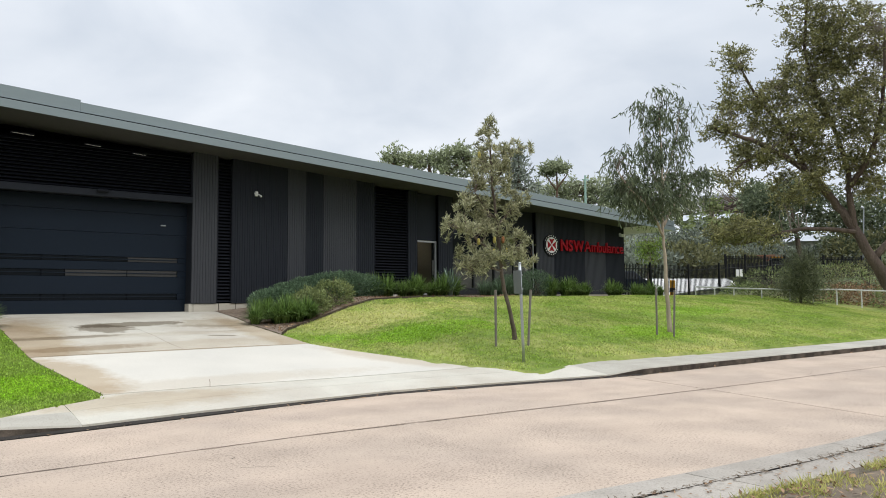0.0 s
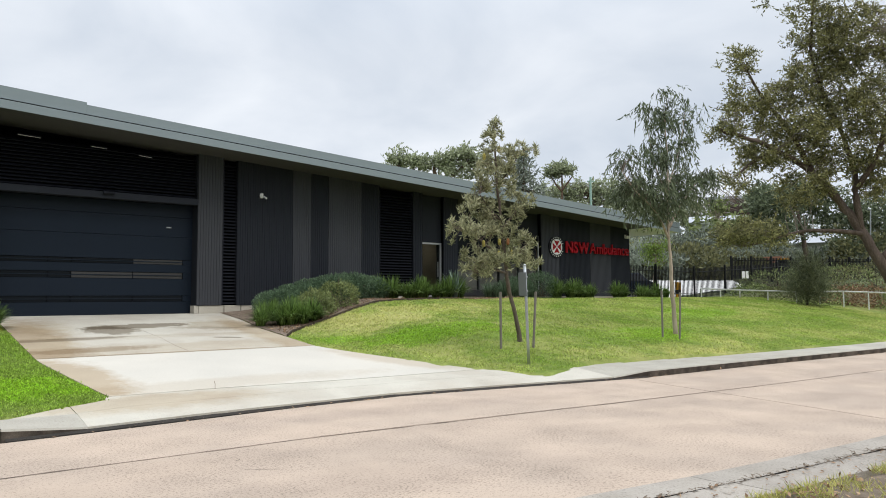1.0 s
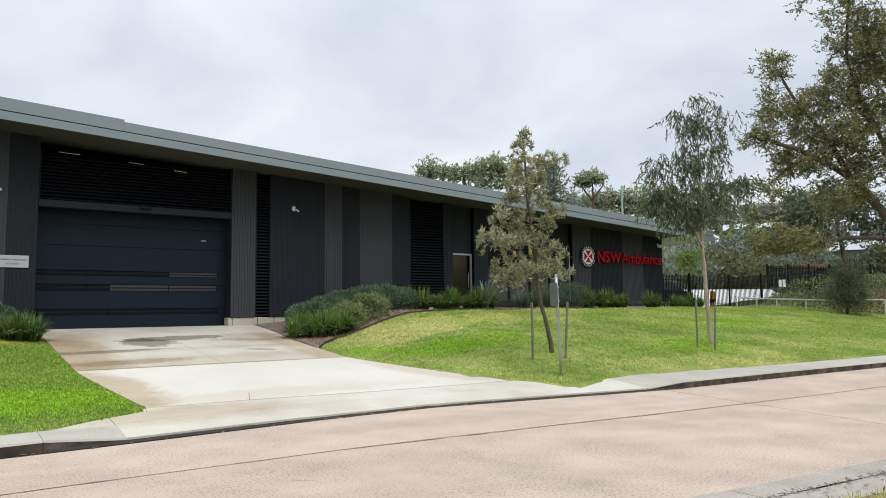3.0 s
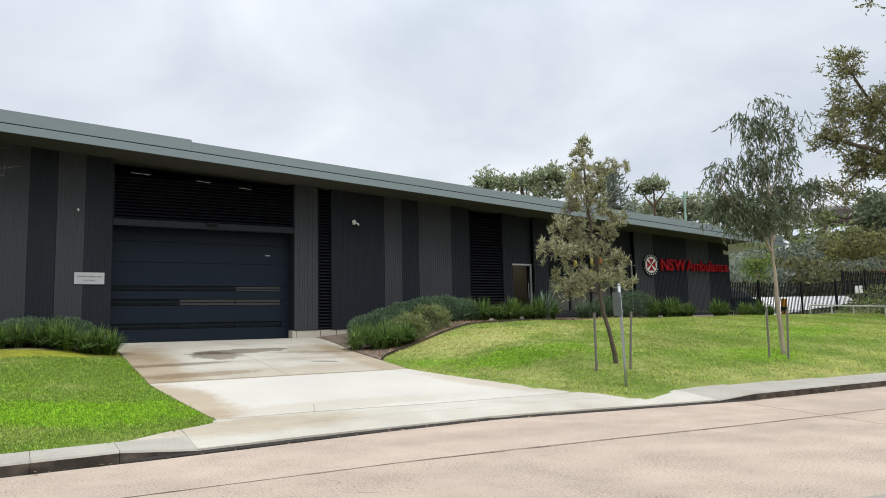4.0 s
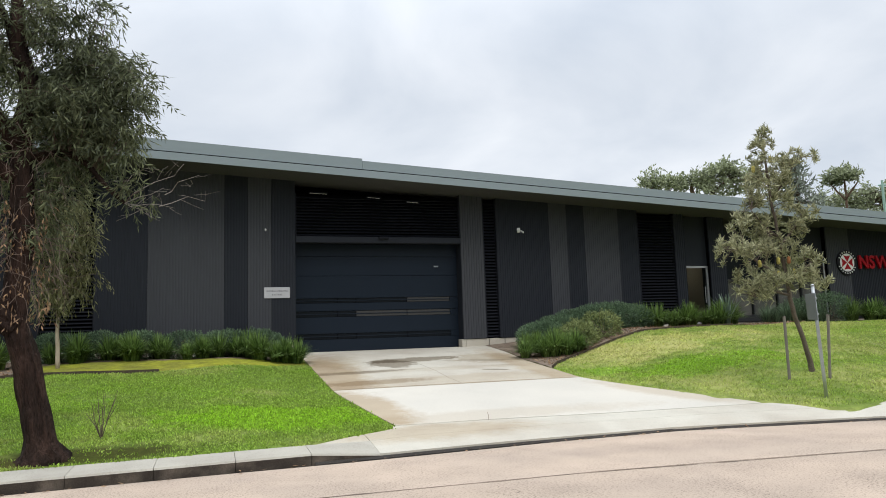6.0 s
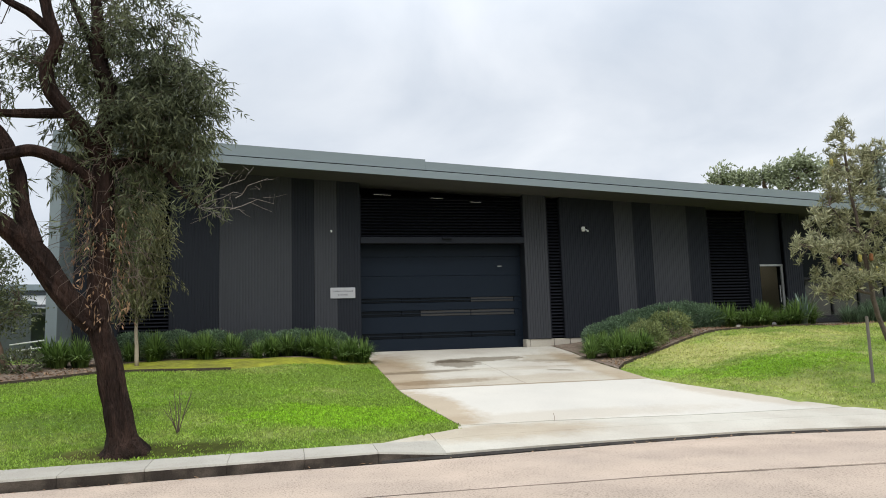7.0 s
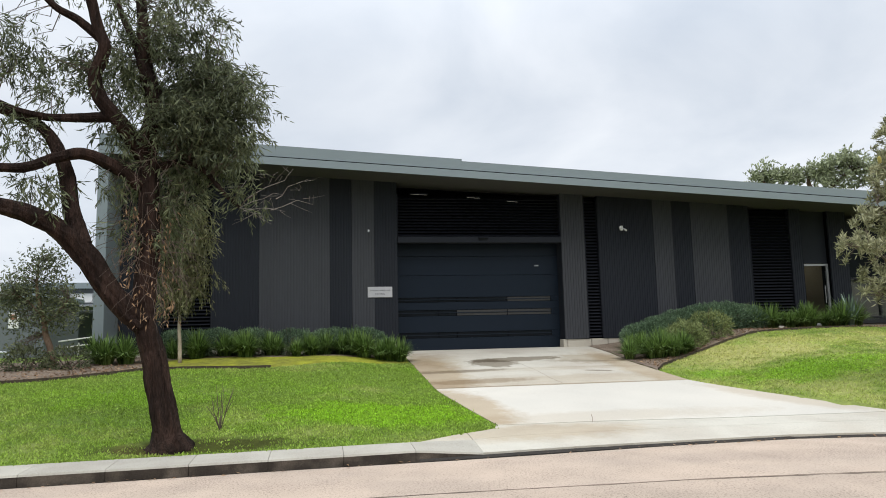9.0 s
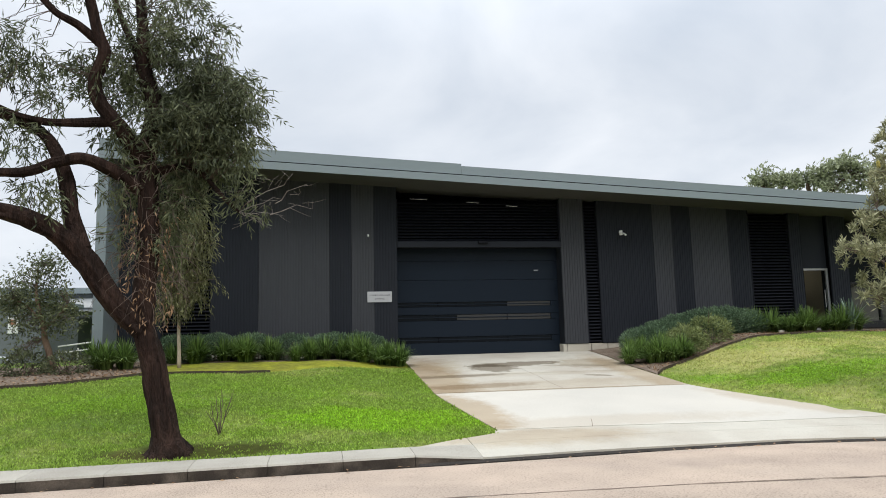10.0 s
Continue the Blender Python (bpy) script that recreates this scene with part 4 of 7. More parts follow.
# near-black sheet paints the dark behind the door-head louvre
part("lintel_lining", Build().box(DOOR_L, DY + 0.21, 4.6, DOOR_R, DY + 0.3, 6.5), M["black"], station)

# ---- plants: shared builders ----
rng = np.random.default_rng(7)


def leaf_quads(pos, direc, length, width, rng_, sag=0.0):
    """Pointed leaves as bent quads; pos (n,3), direc (n,3) unit, length and width per leaf."""
    n = len(pos)
    side = np.cross(direc, rng_.normal(size=(n, 3)))
    side /= np.linalg.norm(side, axis=1)[:, None] + 1e-9
    L, Wd = length[:, None], width[:, None]
    tip = pos + direc * L
    tip[:, 2] -= sag * length
    mid = pos + direc * L * 0.45
    v = np.stack((pos, mid + side * Wd * 0.5, tip, mid - side * Wd * 0.5), 1).reshape(-1, 3)
    return v, np.arange(4 * n).reshape(n, 4)


def crown_points(blobs, rng_, per):
    """Cluster centres spread over ellipsoids (x, y, z, rx, ry, rz, share), denser to the outside."""
    out = []
    for b in blobs:
        k = max(2, int(per * (b[6] if len(b) > 6 else 1.0)))
        d = rng_.normal(size=(k, 3))
        d /= np.linalg.norm(d, axis=1)[:, None]
        r = rng_.uniform(0.25, 1.05, k) ** 0.6
        out.append(np.array(b[:3]) + d * r[:, None] * np.array(b[3:6]))
    return np.concatenate(out)


def limb_line(pts, r0, r1, rng_, wob=0.04, sub=4):
    """Smooth wandering line through control points, with radii."""
    P_ = np.array(pts, dtype=float)
    t = np.linspace(0, len(P_) - 1, (len(P_) - 1) * sub + 1)
    i = np.clip(t.astype(int), 0, len(P_) - 2)
    u = (t - i)[:, None]
    p0, p1, p2, p3 = P_[np.maximum(i - 1, 0)], P_[i], P_[i + 1], P_[np.minimum(i + 2, len(P_) - 1)]
    q = 0.5 * (2 * p1 + (p2 - p0) * u + (2 * p0 - 5 * p1 + 4 * p2 - p3) * u ** 2 + (3 * p1 - p0 - 3 * p2 + p3) * u ** 3)
    q[1:-1] += rng_.normal(size=q[1:-1].shape) * wob * r0
    s = np.linspace(0, 1, len(q))
    return q, r0 + (r1 - r0) * s


def tree(name, label, limbs, blobs, bark, leaf_mat, per=30, leaves=14, size=(0.12, 0.018), spread=0.16, droop=0.6, up=0.0,
         seed=1, twig_r=0.012, twig_mat=None, sides=9, wobble=0.25, flare=0.0, ridge=0.0, category="tree", rosette=False, twigs=True, group="", swell=1.0, lift=0.0, spray=0, hang=0.8):
    """A tree: tapered trunk and limbs, thin twigs to each clump of leaves, a crown of single leaves."""
    r = np.random.default_rng(seed)
    base = limbs[0][0][0]
    t = thing(name, label, category, tuple(base), group)
    wood = Build()
    anchors = []
    for k, (pts, r0, r1) in enumerate(limbs):
        q, rad = limb_line(pts, r0, r1, r, wob=0.015 if ridge else 0.12, sub=10 if ridge else 4)
        if k == 0 and flare:
            h = q[:, 2] - q[0, 2]
            rad = rad * (1 + flare * np.exp(-h / 0.16))
            q[0, 2] -= 0.08
        wood.tube(q.tolist(), rad.tolist(), (sides if r0 > 0.05 else 6), wobble, True, ridge if r0 > 0.05 else 0.0)
        anchors.append(q[len(q) // (3 if k == 0 else 6):])
    part("trunk", wood, bark, t, soft=True)
    A = np.concatenate(anchors)
    if swell != 1.0:
        blobs = [(*b_[:3], b_[3] * swell, b_[4] * swell, b_[5] * swell, *b_[6:]) for b_ in blobs]
    C = crown_points(blobs, r, per) + np.array((0, 0, lift))
    if twigs:
        tw = Build()
        for c in C:
            d = np.linalg.norm(A - c, axis=1) + 0.35 * np.maximum(0, A[:, 2] - c[2])
            a = A[int(np.argmin(d))]
            ln = np.linalg.norm(c - a)
            m1 = a + (c - a) * 0.4 + r.normal(size=3) * 0.09 * ln + np.array((0, 0, 0.07 * ln))
            m2 = a + (c - a) * 0.75 + r.normal(size=3) * 0.07 * ln + np.array((0, 0, 0.05 * ln))
            tw.tube((a, m1, m2, c), (twig_r * (0.6 + 0.5 * ln), twig_r * 0.8, twig_r * 0.55, twig_r * 0.3), 4, cap=False)
        tagged(part("branchwork", tw, twig_mat or M["twig"], t), kind="stuff")
    n = len(C) * leaves
    cc = np.repeat(C, leaves, 0)
    off = r.normal(size=(n, 3)) * spread
    if rosette:
        axis = np.repeat(r.normal(size=(len(C), 3)) * 0.55 + np.array((0, 0, 0.8)), leaves, 0)
        axis /= np.linalg.norm(axis, axis=1)[:, None]
        off = axis * r.uniform(-1.3, 0.6, n)[:, None] * spread
        direc = r.normal(size=(n, 3)) * 0.62 + axis * 0.75
    else:
        direc = r.normal(size=(n, 3)) + np.array((0, 0, -droop * 2 + up * 2))
        off[:, 2] -= spread * droop * 0.7
    if spray:
        # leaves strung along short twiglets, several to a clump
        k = leaves // spray
        m = len(C) * spray
        td = r.normal(size=(m, 3)) * np.array((1, 1, 0.7)) + np.repeat(r.normal(size=(len(C), 3)) * 0.5, spray, 0)
        td[:, 2] -= hang
        td /= np.linalg.norm(td, axis=1)[:, None]
        start = np.repeat(C, spray, 0) + r.normal(size=(m, 3)) * spread * np.array((0.55, 0.55, 0.4))
        reach = spread * r.uniform(1.2, 2.6, m)
        u = np.tile(np.linspace(0.05, 1.0, k), m)
        n = m * k
        bow = np.zeros((n, 3))
        bow[:, 2] = -hang * 0.35 * u ** 2 * np.repeat(reach, k)
        cc = np.repeat(start, k, 0) + np.repeat(td * reach[:, None], k, 0) * u[:, None] + bow
        off = r.normal(size=(n, 3)) * 0.012
        direc = np.repeat(td, k, 0) * 0.8 + r.normal(size=(n, 3)) * 0.55 + np.array((0, 0, -hang * 0.7))
    direc /= np.linalg.norm(direc, axis=1)[:, None] + 1e-9
    ln = size[0] * r.uniform(0.6, 1.3, n)
    v, q = leaf_quads(cc + off, direc, ln, size[1] * r.uniform(0.7, 1.3, n), r)
    tagged(part("crown", fast_mesh("crown", v, q), leaf_mat, t), kind="stuff")
    return t


# ---- large dark-barked gum by the kerb ----
tree("gum_tree", "large gum tree with rough dark forked trunk and drooping leaves", (
    (((-2.10, 10.65, 0.18), (-2.19, 10.65, 0.77), (-2.33, 10.65, 1.48), (-2.46, 10.65, 2.04), (-2.45, 10.70, 2.93), (-2.47, 10.75, 3.76), (-2.52, 10.80, 4.58)), 0.148, 0.12),
    (((-2.52, 10.80, 4.45), (-2.45, 10.85, 5.24), (-2.61, 10.90, 5.87), (-2.69, 10.95, 6.70), (-2.84, 11.00, 8.01)), 0.13, 0.05),
    (((-2.44, 10.62, 1.92), (-2.81, 10.50, 2.29), (-3.19, 10.35, 2.89), (-3.46, 10.25, 3.20), (-3.91, 10.10, 3.43), (-4.40, 9.95, 3.57), (-4.94, 9.80, 3.91)), 0.145, 0.085),
    (((-3.21, 10.35, 3.00), (-3.41, 10.45, 3.53), (-3.52, 10.50, 4.10), (-3.78, 10.55, 4.62), (-4.16, 10.60, 4.89), (-4.76, 10.60, 5.08)), 0.105, 0.05),
    (((-2.55, 10.75, 4.39), (-2.79, 10.60, 4.77), (-3.11, 10.50, 5.17), (-3.17, 10.45, 5.46), (-3.05, 10.40, 5.87), (-3.15, 10.35, 6.22), (-3.33, 10.30, 7.03)), 0.1, 0.06),
    (((-3.10, 10.42, 6.00), (-3.38, 10.30, 6.23), (-3.68, 10.20, 6.39), (-4.07, 10.10, 6.87)), 0.06, 0.035),
    (((-2.57, 10.70, 3.92), (-2.87, 10.50, 4.16), (-3.25, 10.35, 4.30), (-3.56, 10.20, 4.20), (-3.94, 10.10, 4.03), (-4.58, 10.00, 4.04)), 0.085, 0.05),
    (((-2.98, 10.55, 4.90), (-3.39, 10.50, 4.86), (-3.81, 10.45, 4.85), (-4.24, 10.40, 4.95), (-4.80, 10.35, 5.23)), 0.06, 0.03),
    (((-2.43, 10.80, 4.20), (-2.04, 10.75, 4.31), (-1.71, 10.70, 4.19), (-1.41, 10.60, 3.83), (-1.16, 10.50, 3.58)), 0.055, 0.018),
    (((-2.57, 10.90, 5.43), (-2.74, 11.00, 6.09), (-3.03, 11.10, 6.75), (-3.30, 11.20, 7.62)), 0.06, 0.03),
    (((-2.45, 10.90, 4.95), (-2.03, 11.00, 5.40), (-1.64, 11.10, 5.81)), 0.05, 0.02)),
    ((-1.56, 10.90, 5.56, 0.56, 0.55, 0.65) + (1.6,), (-1.82, 10.80, 4.94, 0.72, 0.61, 0.51) + (1.8,), (-2.29, 11.00, 5.93, 0.69, 0.59, 0.52) + (1.0,), (-1.40, 10.70, 4.58, 0.46, 0.39, 0.32) + (0.8,),
     (-2.22, 11.00, 6.66, 0.96, 0.82, 0.44) + (0.8,), (-2.09, 11.10, 5.25, 0.61, 0.52, 0.61) + (0.7,), (-2.72, 11.10, 5.95, 0.61, 0.52, 0.52) + (0.4,), (-1.99, 10.90, 4.36, 0.51, 0.43, 0.30) + (0.7,), (-2.33, 10.90, 3.37, 0.37, 0.42, 0.50) + (0.35,), (-3.08, 10.80, 5.73, 0.63, 0.53, 0.50) + (0.5,), (-3.78, 10.60, 5.53, 0.65, 0.55, 0.45) + (0.45,), (-4.32, 10.50, 5.97, 0.48, 0.48, 0.56) + (0.35,),
     (-3.85, 10.10, 3.77, 0.53, 0.45, 0.34) + (0.18,), (-2.70, 10.80, 4.92, 0.50, 0.43, 0.50) + (0.45,), (-2.22, 10.90, 3.97, 0.50, 0.43, 0.42) + (0.35,), (-1.08, 10.70, 5.02, 0.30, 0.43, 0.51) + (0.45,),
     (-3.10, 10.80, 7.41, 1.96, 1.67, 0.51) + (1.2,), (-4.22, 10.40, 4.63, 0.47, 0.40, 0.39) + (0.2,), (-1.14, 10.60, 3.92, 0.33, 0.28, 0.21) + (0.12,), (-2.81, 10.60, 3.73, 0.32, 0.48, 0.56) + (0.2,)),
    M["bark_dark"], M["leaf_big"], per=46, leaves=72, size=(0.125, 0.021), spread=0.15, spray=6, hang=0.75, seed=11, twig_r=0.008, sides=36, wobble=0.25, flare=1.2, ridge=0.42)

r_ = np.random.default_rng(8)
gum = [o for o in bpy.data.objects if o.name == "gum_tree"][0]
tangle = Build()
for k in range(190):
    h = r_.uniform(2.3, 4.6)
    a = r_.uniform(0, 2 * math.pi)
    p = np.array((-2.44 + math.cos(a) * r_.uniform(0.1, 0.5), 10.72 + math.sin(a) * r_.uniform(0.1, 0.42), h))
    line, d = [p], np.array((math.cos(a) * 0.5, math.sin(a) * 0.5, r_.uniform(-0.4, 0.5)))
    for j in range(5):
        d = d + r_.normal(size=3) * 0.5 + np.array((0, 0, -0.42))
        line.append(line[-1] + d / (np.linalg.norm(d) + 1e-6) * r_.uniform(0.08, 0.17))
    tangle.tube(line, (0.005, 0.0045, 0.004, 0.003, 0.002, 0.0015), 4, cap=False)
tagged(part("twig_tangle", tangle, M["twig"], gum), kind="stuff")
n_ = 420
a_, h_ = r_.uniform(0, 2 * math.pi, n_), r_.uniform(1.9, 3.6, n_)
d_ = r_.normal(size=(n_, 3)) * 0.5 + np.array((0, 0, -1.0))
d_ /= np.linalg.norm(d_, axis=1)[:, None]
v, q = leaf_quads(np.column_stack((-2.42 + np.cos(a_) * r_.uniform(0.15, 0.42, n_), 10.66 + np.sin(a_) * r_.uniform(0.15, 0.38, n_), h_)), d_, 0.09 * r_.uniform(0.6, 1.3, n_), np.full(n_, 0.022), r_)
tagged(part("dead_leaves", fast_mesh("dead_leaves", v, q), M["leaf_dry"], gum), kind="stuff")

# bare dead twigs and hanging strips on the same limb, a spray of its own
spray = thing("dead_branch", "bare grey twigs reaching out from the gum tree", "branch", (-1.16, 10.50, 3.58))
tw = Build()
r_ = np.random.default_rng(5)
tips = ((-0.79, 10.40, 3.42), (-0.51, 10.40, 3.51), (-0.56, 10.50, 3.78), (-0.10, 10.40, 3.76), (-0.40, 10.60, 4.19), (-0.72, 10.50, 4.07), (-0.19, 10.45, 4.00))
roots = ((-1.16, 10.50, 3.58), (-1.16, 10.50, 3.58), (-1.16, 10.50, 3.58), (-0.71, 10.40, 3.53), (-1.04, 10.50, 3.73), (-1.37, 10.60, 3.79), (-0.64, 10.42, 3.70))
for a, b in zip(roots, tips):
    a, b = np.array(a), np.array(b)
    l_ = np.linalg.norm(b - a)
    mids = [a + (b - a) * u + r_.normal(size=3) * 0.09 * l_ for u in (0.3, 0.6, 0.8)]
    tw.tube((a, *mids, b), (0.007, 0.005, 0.004, 0.003, 0.002), 5)
    for u in (0.45, 0.6, 0.75, 0.9):
        c = a + (b - a) * u
        e = c + r_.normal(size=3) * np.array((0.18, 0.1, 0.14))
        tw.tube((c, (c + e) / 2 + r_.normal(size=3) * 0.02, e), (0.003, 0.002, 0.0012), 4)
part("twigs", tw, M["twig_grey"], spray)

# ---- young gum with pale trunk against the wall ----
tree("young_gum", "slender young gum with a pale trunk and hanging leaves", (
    (((-3.54, 19.20, 1.09), (-3.58, 19.20, 2.32), (-3.55, 19.20, 3.49), (-3.54, 19.30, 4.69), (-3.50, 19.30, 5.75)), 0.05, 0.02),),
    ((-3.25, 19.20, 4.68, 0.47, 0.63, 0.74) + (1.0,), (-3.37, 19.20, 3.49, 0.62, 0.62, 0.73) + (1.1,), (-3.91, 19.30, 4.99, 0.67, 0.88, 1.04) + (1.0,), (-3.62, 19.10, 3.04, 0.51, 0.43, 0.44) + (0.6,), (-3.87, 19.20, 3.93, 0.51, 0.62, 0.73) + (0.6,),
     (-3.46, 19.20, 5.46, 0.41, 0.52, 0.61) + (0.4,)),
    M["bark_pale"], M["leaf_olive"], per=40, leaves=40, size=(0.15, 0.028), spread=0.2, spray=4, hang=1.3, seed=12, twig_r=0.009)

# ---- leaning banksia between stakes on the lawn ----
tree("banksia_tree", "leaning young banksia with stiff grey-green leaves and cones", (
    (((12.45, 12.50, 0.48), (12.27, 12.50, 1.23), (12.03, 12.50, 1.98), (11.93, 12.50, 2.67), (11.87, 12.50, 3.36), (11.73, 12.50, 4.17), (11.67, 12.50, 5.00), (11.60, 12.50, 5.76)), 0.06, 0.018),
    (((11.93, 12.50, 2.67), (11.22, 12.40, 2.91), (10.70, 12.30, 3.21), (10.20, 12.20, 3.21)), 0.035, 0.01),
    (((11.93, 12.50, 2.53), (12.43, 12.50, 2.83), (12.93, 12.60, 3.07)), 0.03, 0.01),
    (((11.87, 12.50, 3.49), (11.41, 12.40, 3.73), (11.06, 12.40, 4.10)), 0.03, 0.01),
    (((11.87, 12.50, 3.36), (12.35, 12.50, 3.81), (12.71, 12.60, 4.13)), 0.03, 0.01),
    (((11.69, 12.50, 4.31), (12.17, 12.50, 4.85), (12.57, 12.50, 5.32), (13.08, 12.50, 5.43)), 0.025, 0.008),
    (((11.96, 12.50, 2.26), (11.21, 12.40, 2.37), (10.86, 12.30, 2.23)), 0.03, 0.01)),
    ((11.62, 12.50, 4.58, 0.47, 0.41, 0.48) + (1.5,), (11.56, 12.50, 5.33, 0.27, 0.33, 0.38) + (0.6,), (11.57, 12.50, 5.85, 0.12, 0.19, 0.22) + (0.22,), (12.08, 12.50, 4.98, 0.28, 0.26, 0.31) + (0.5,), (12.43, 12.50, 5.35, 0.17, 0.17, 0.20) + (0.25,), (13.00, 12.50, 5.39, 0.17, 0.15, 0.07) + (0.12,),
     (11.00, 12.50, 3.77, 0.37, 0.32, 0.24) + (0.8,), (10.48, 12.30, 3.23, 0.34, 0.29, 0.21) + (0.7,), (12.35, 12.50, 3.92, 0.39, 0.33, 0.28) + (0.8,), (11.72, 12.50, 3.35, 0.38, 0.33, 0.19) + (0.5,), (11.23, 12.50, 3.39, 0.32, 0.27, 0.19) + (0.4,),
     (10.99, 12.30, 2.56, 0.37, 0.31, 0.32) + (1.1,), (12.63, 12.60, 2.98, 0.34, 0.29, 0.31) + (0.8,), (11.86, 12.50, 2.74, 0.47, 0.40, 0.27) + (0.8,), (12.82, 12.60, 2.63, 0.26, 0.22, 0.17) + (0.3,), (11.04, 12.30, 2.26, 0.26, 0.22, 0.16) + (0.3,), (11.18, 12.50, 4.26, 0.22, 0.21, 0.24) + (0.3,)),
    M["bark_banksia"], M["leaf_banksia"], per=36, leaves=40, size=(0.135, 0.026), spread=0.11, swell=1.36, seed=21, twig_r=0.007, rosette=True, flare=0.3)
cones = thing("banksia_cones", "yellow and rusty banksia flower cones in the tree", "flower", (11.67, 12.30, 2.79))
for k, (p, mk) in enumerate((((11.58, 12.30, 2.98), "flower"), ((11.86, 12.30, 3.00), "flower_old"), ((11.56, 12.30, 2.69), "flower"), ((11.97, 12.30, 2.73), "flower"), ((11.08, 12.30, 2.92), "flower"), ((11.69, 12.40, 5.24), "flower"), ((11.21, 12.40, 5.00), "flower"))):
    q = np.array(p)
    part("cone", Build().tube([q + (0, 0, h) for h in (-0.075, -0.06, 0.0, 0.06, 0.085)], (0.012, 0.036, 0.04, 0.036, 0.012), 8), M[mk], cones, soft=True)

# ---- young weeping gum with stakes ----
tree("weeping_gum", "young gum with a pale trunk and drooping grey-green leaves", (
    (((18.21, 12.00, 0.47), (18.12, 12.00, 1.70), (18.05, 12.00, 2.68), (17.98, 12.00, 3.51), (18.00, 12.00, 4.67), (18.00, 12.00, 5.84), (17.94, 12.00, 7.01)), 0.068, 0.018),
    (((18.00, 12.00, 3.34), (17.23, 11.90, 4.10), (16.20, 11.80, 4.57), (15.65, 11.80, 5.05)), 0.045, 0.01),
    (((18.01, 12.00, 3.67), (18.80, 12.10, 4.41), (19.82, 12.20, 5.21), (20.25, 12.20, 5.61)), 0.045, 0.01),
    (((17.98, 12.00, 4.67), (17.43, 12.00, 5.44), (17.07, 12.00, 6.63)), 0.03, 0.008),
    (((17.98, 12.00, 4.84), (18.58, 12.00, 5.91), (18.99, 12.00, 7.18)), 0.03, 0.008)),
    ((16.34, 12.00, 4.44, 0.57, 0.56, 0.66) + (1.5,), (17.38, 12.00, 4.29, 0.58, 0.55, 0.65) + (1.7,), (18.67, 12.00, 4.73, 0.61, 0.63, 0.74) + (1.4,), (19.80, 12.00, 5.01, 0.31, 0.50, 0.59) + (0.8,), (16.12, 12.00, 5.29, 0.31, 0.32, 0.38) + (0.35,),
     (17.44, 12.00, 5.61, 0.49, 0.50, 0.59) + (0.85,), (17.90, 12.00, 6.75, 0.56, 0.48, 0.50) + (0.55,), (18.92, 12.00, 7.00, 0.24, 0.58, 0.68) + (0.4,), (16.95, 12.00, 6.85, 0.36, 0.30, 0.29) + (0.18,), (18.02, 12.00, 7.50, 0.30, 0.26, 0.23) + (0.14,), (18.63, 12.00, 5.92, 0.34, 0.43, 0.51) + (0.45,),),
    M["bark_pale"], M["leaf_gum"], per=32, leaves=40, size=(0.18, 0.036), spread=0.16, spray=5, hang=1.2, lift=0.2, seed=31, twig_r=0.007, flare=0.25)

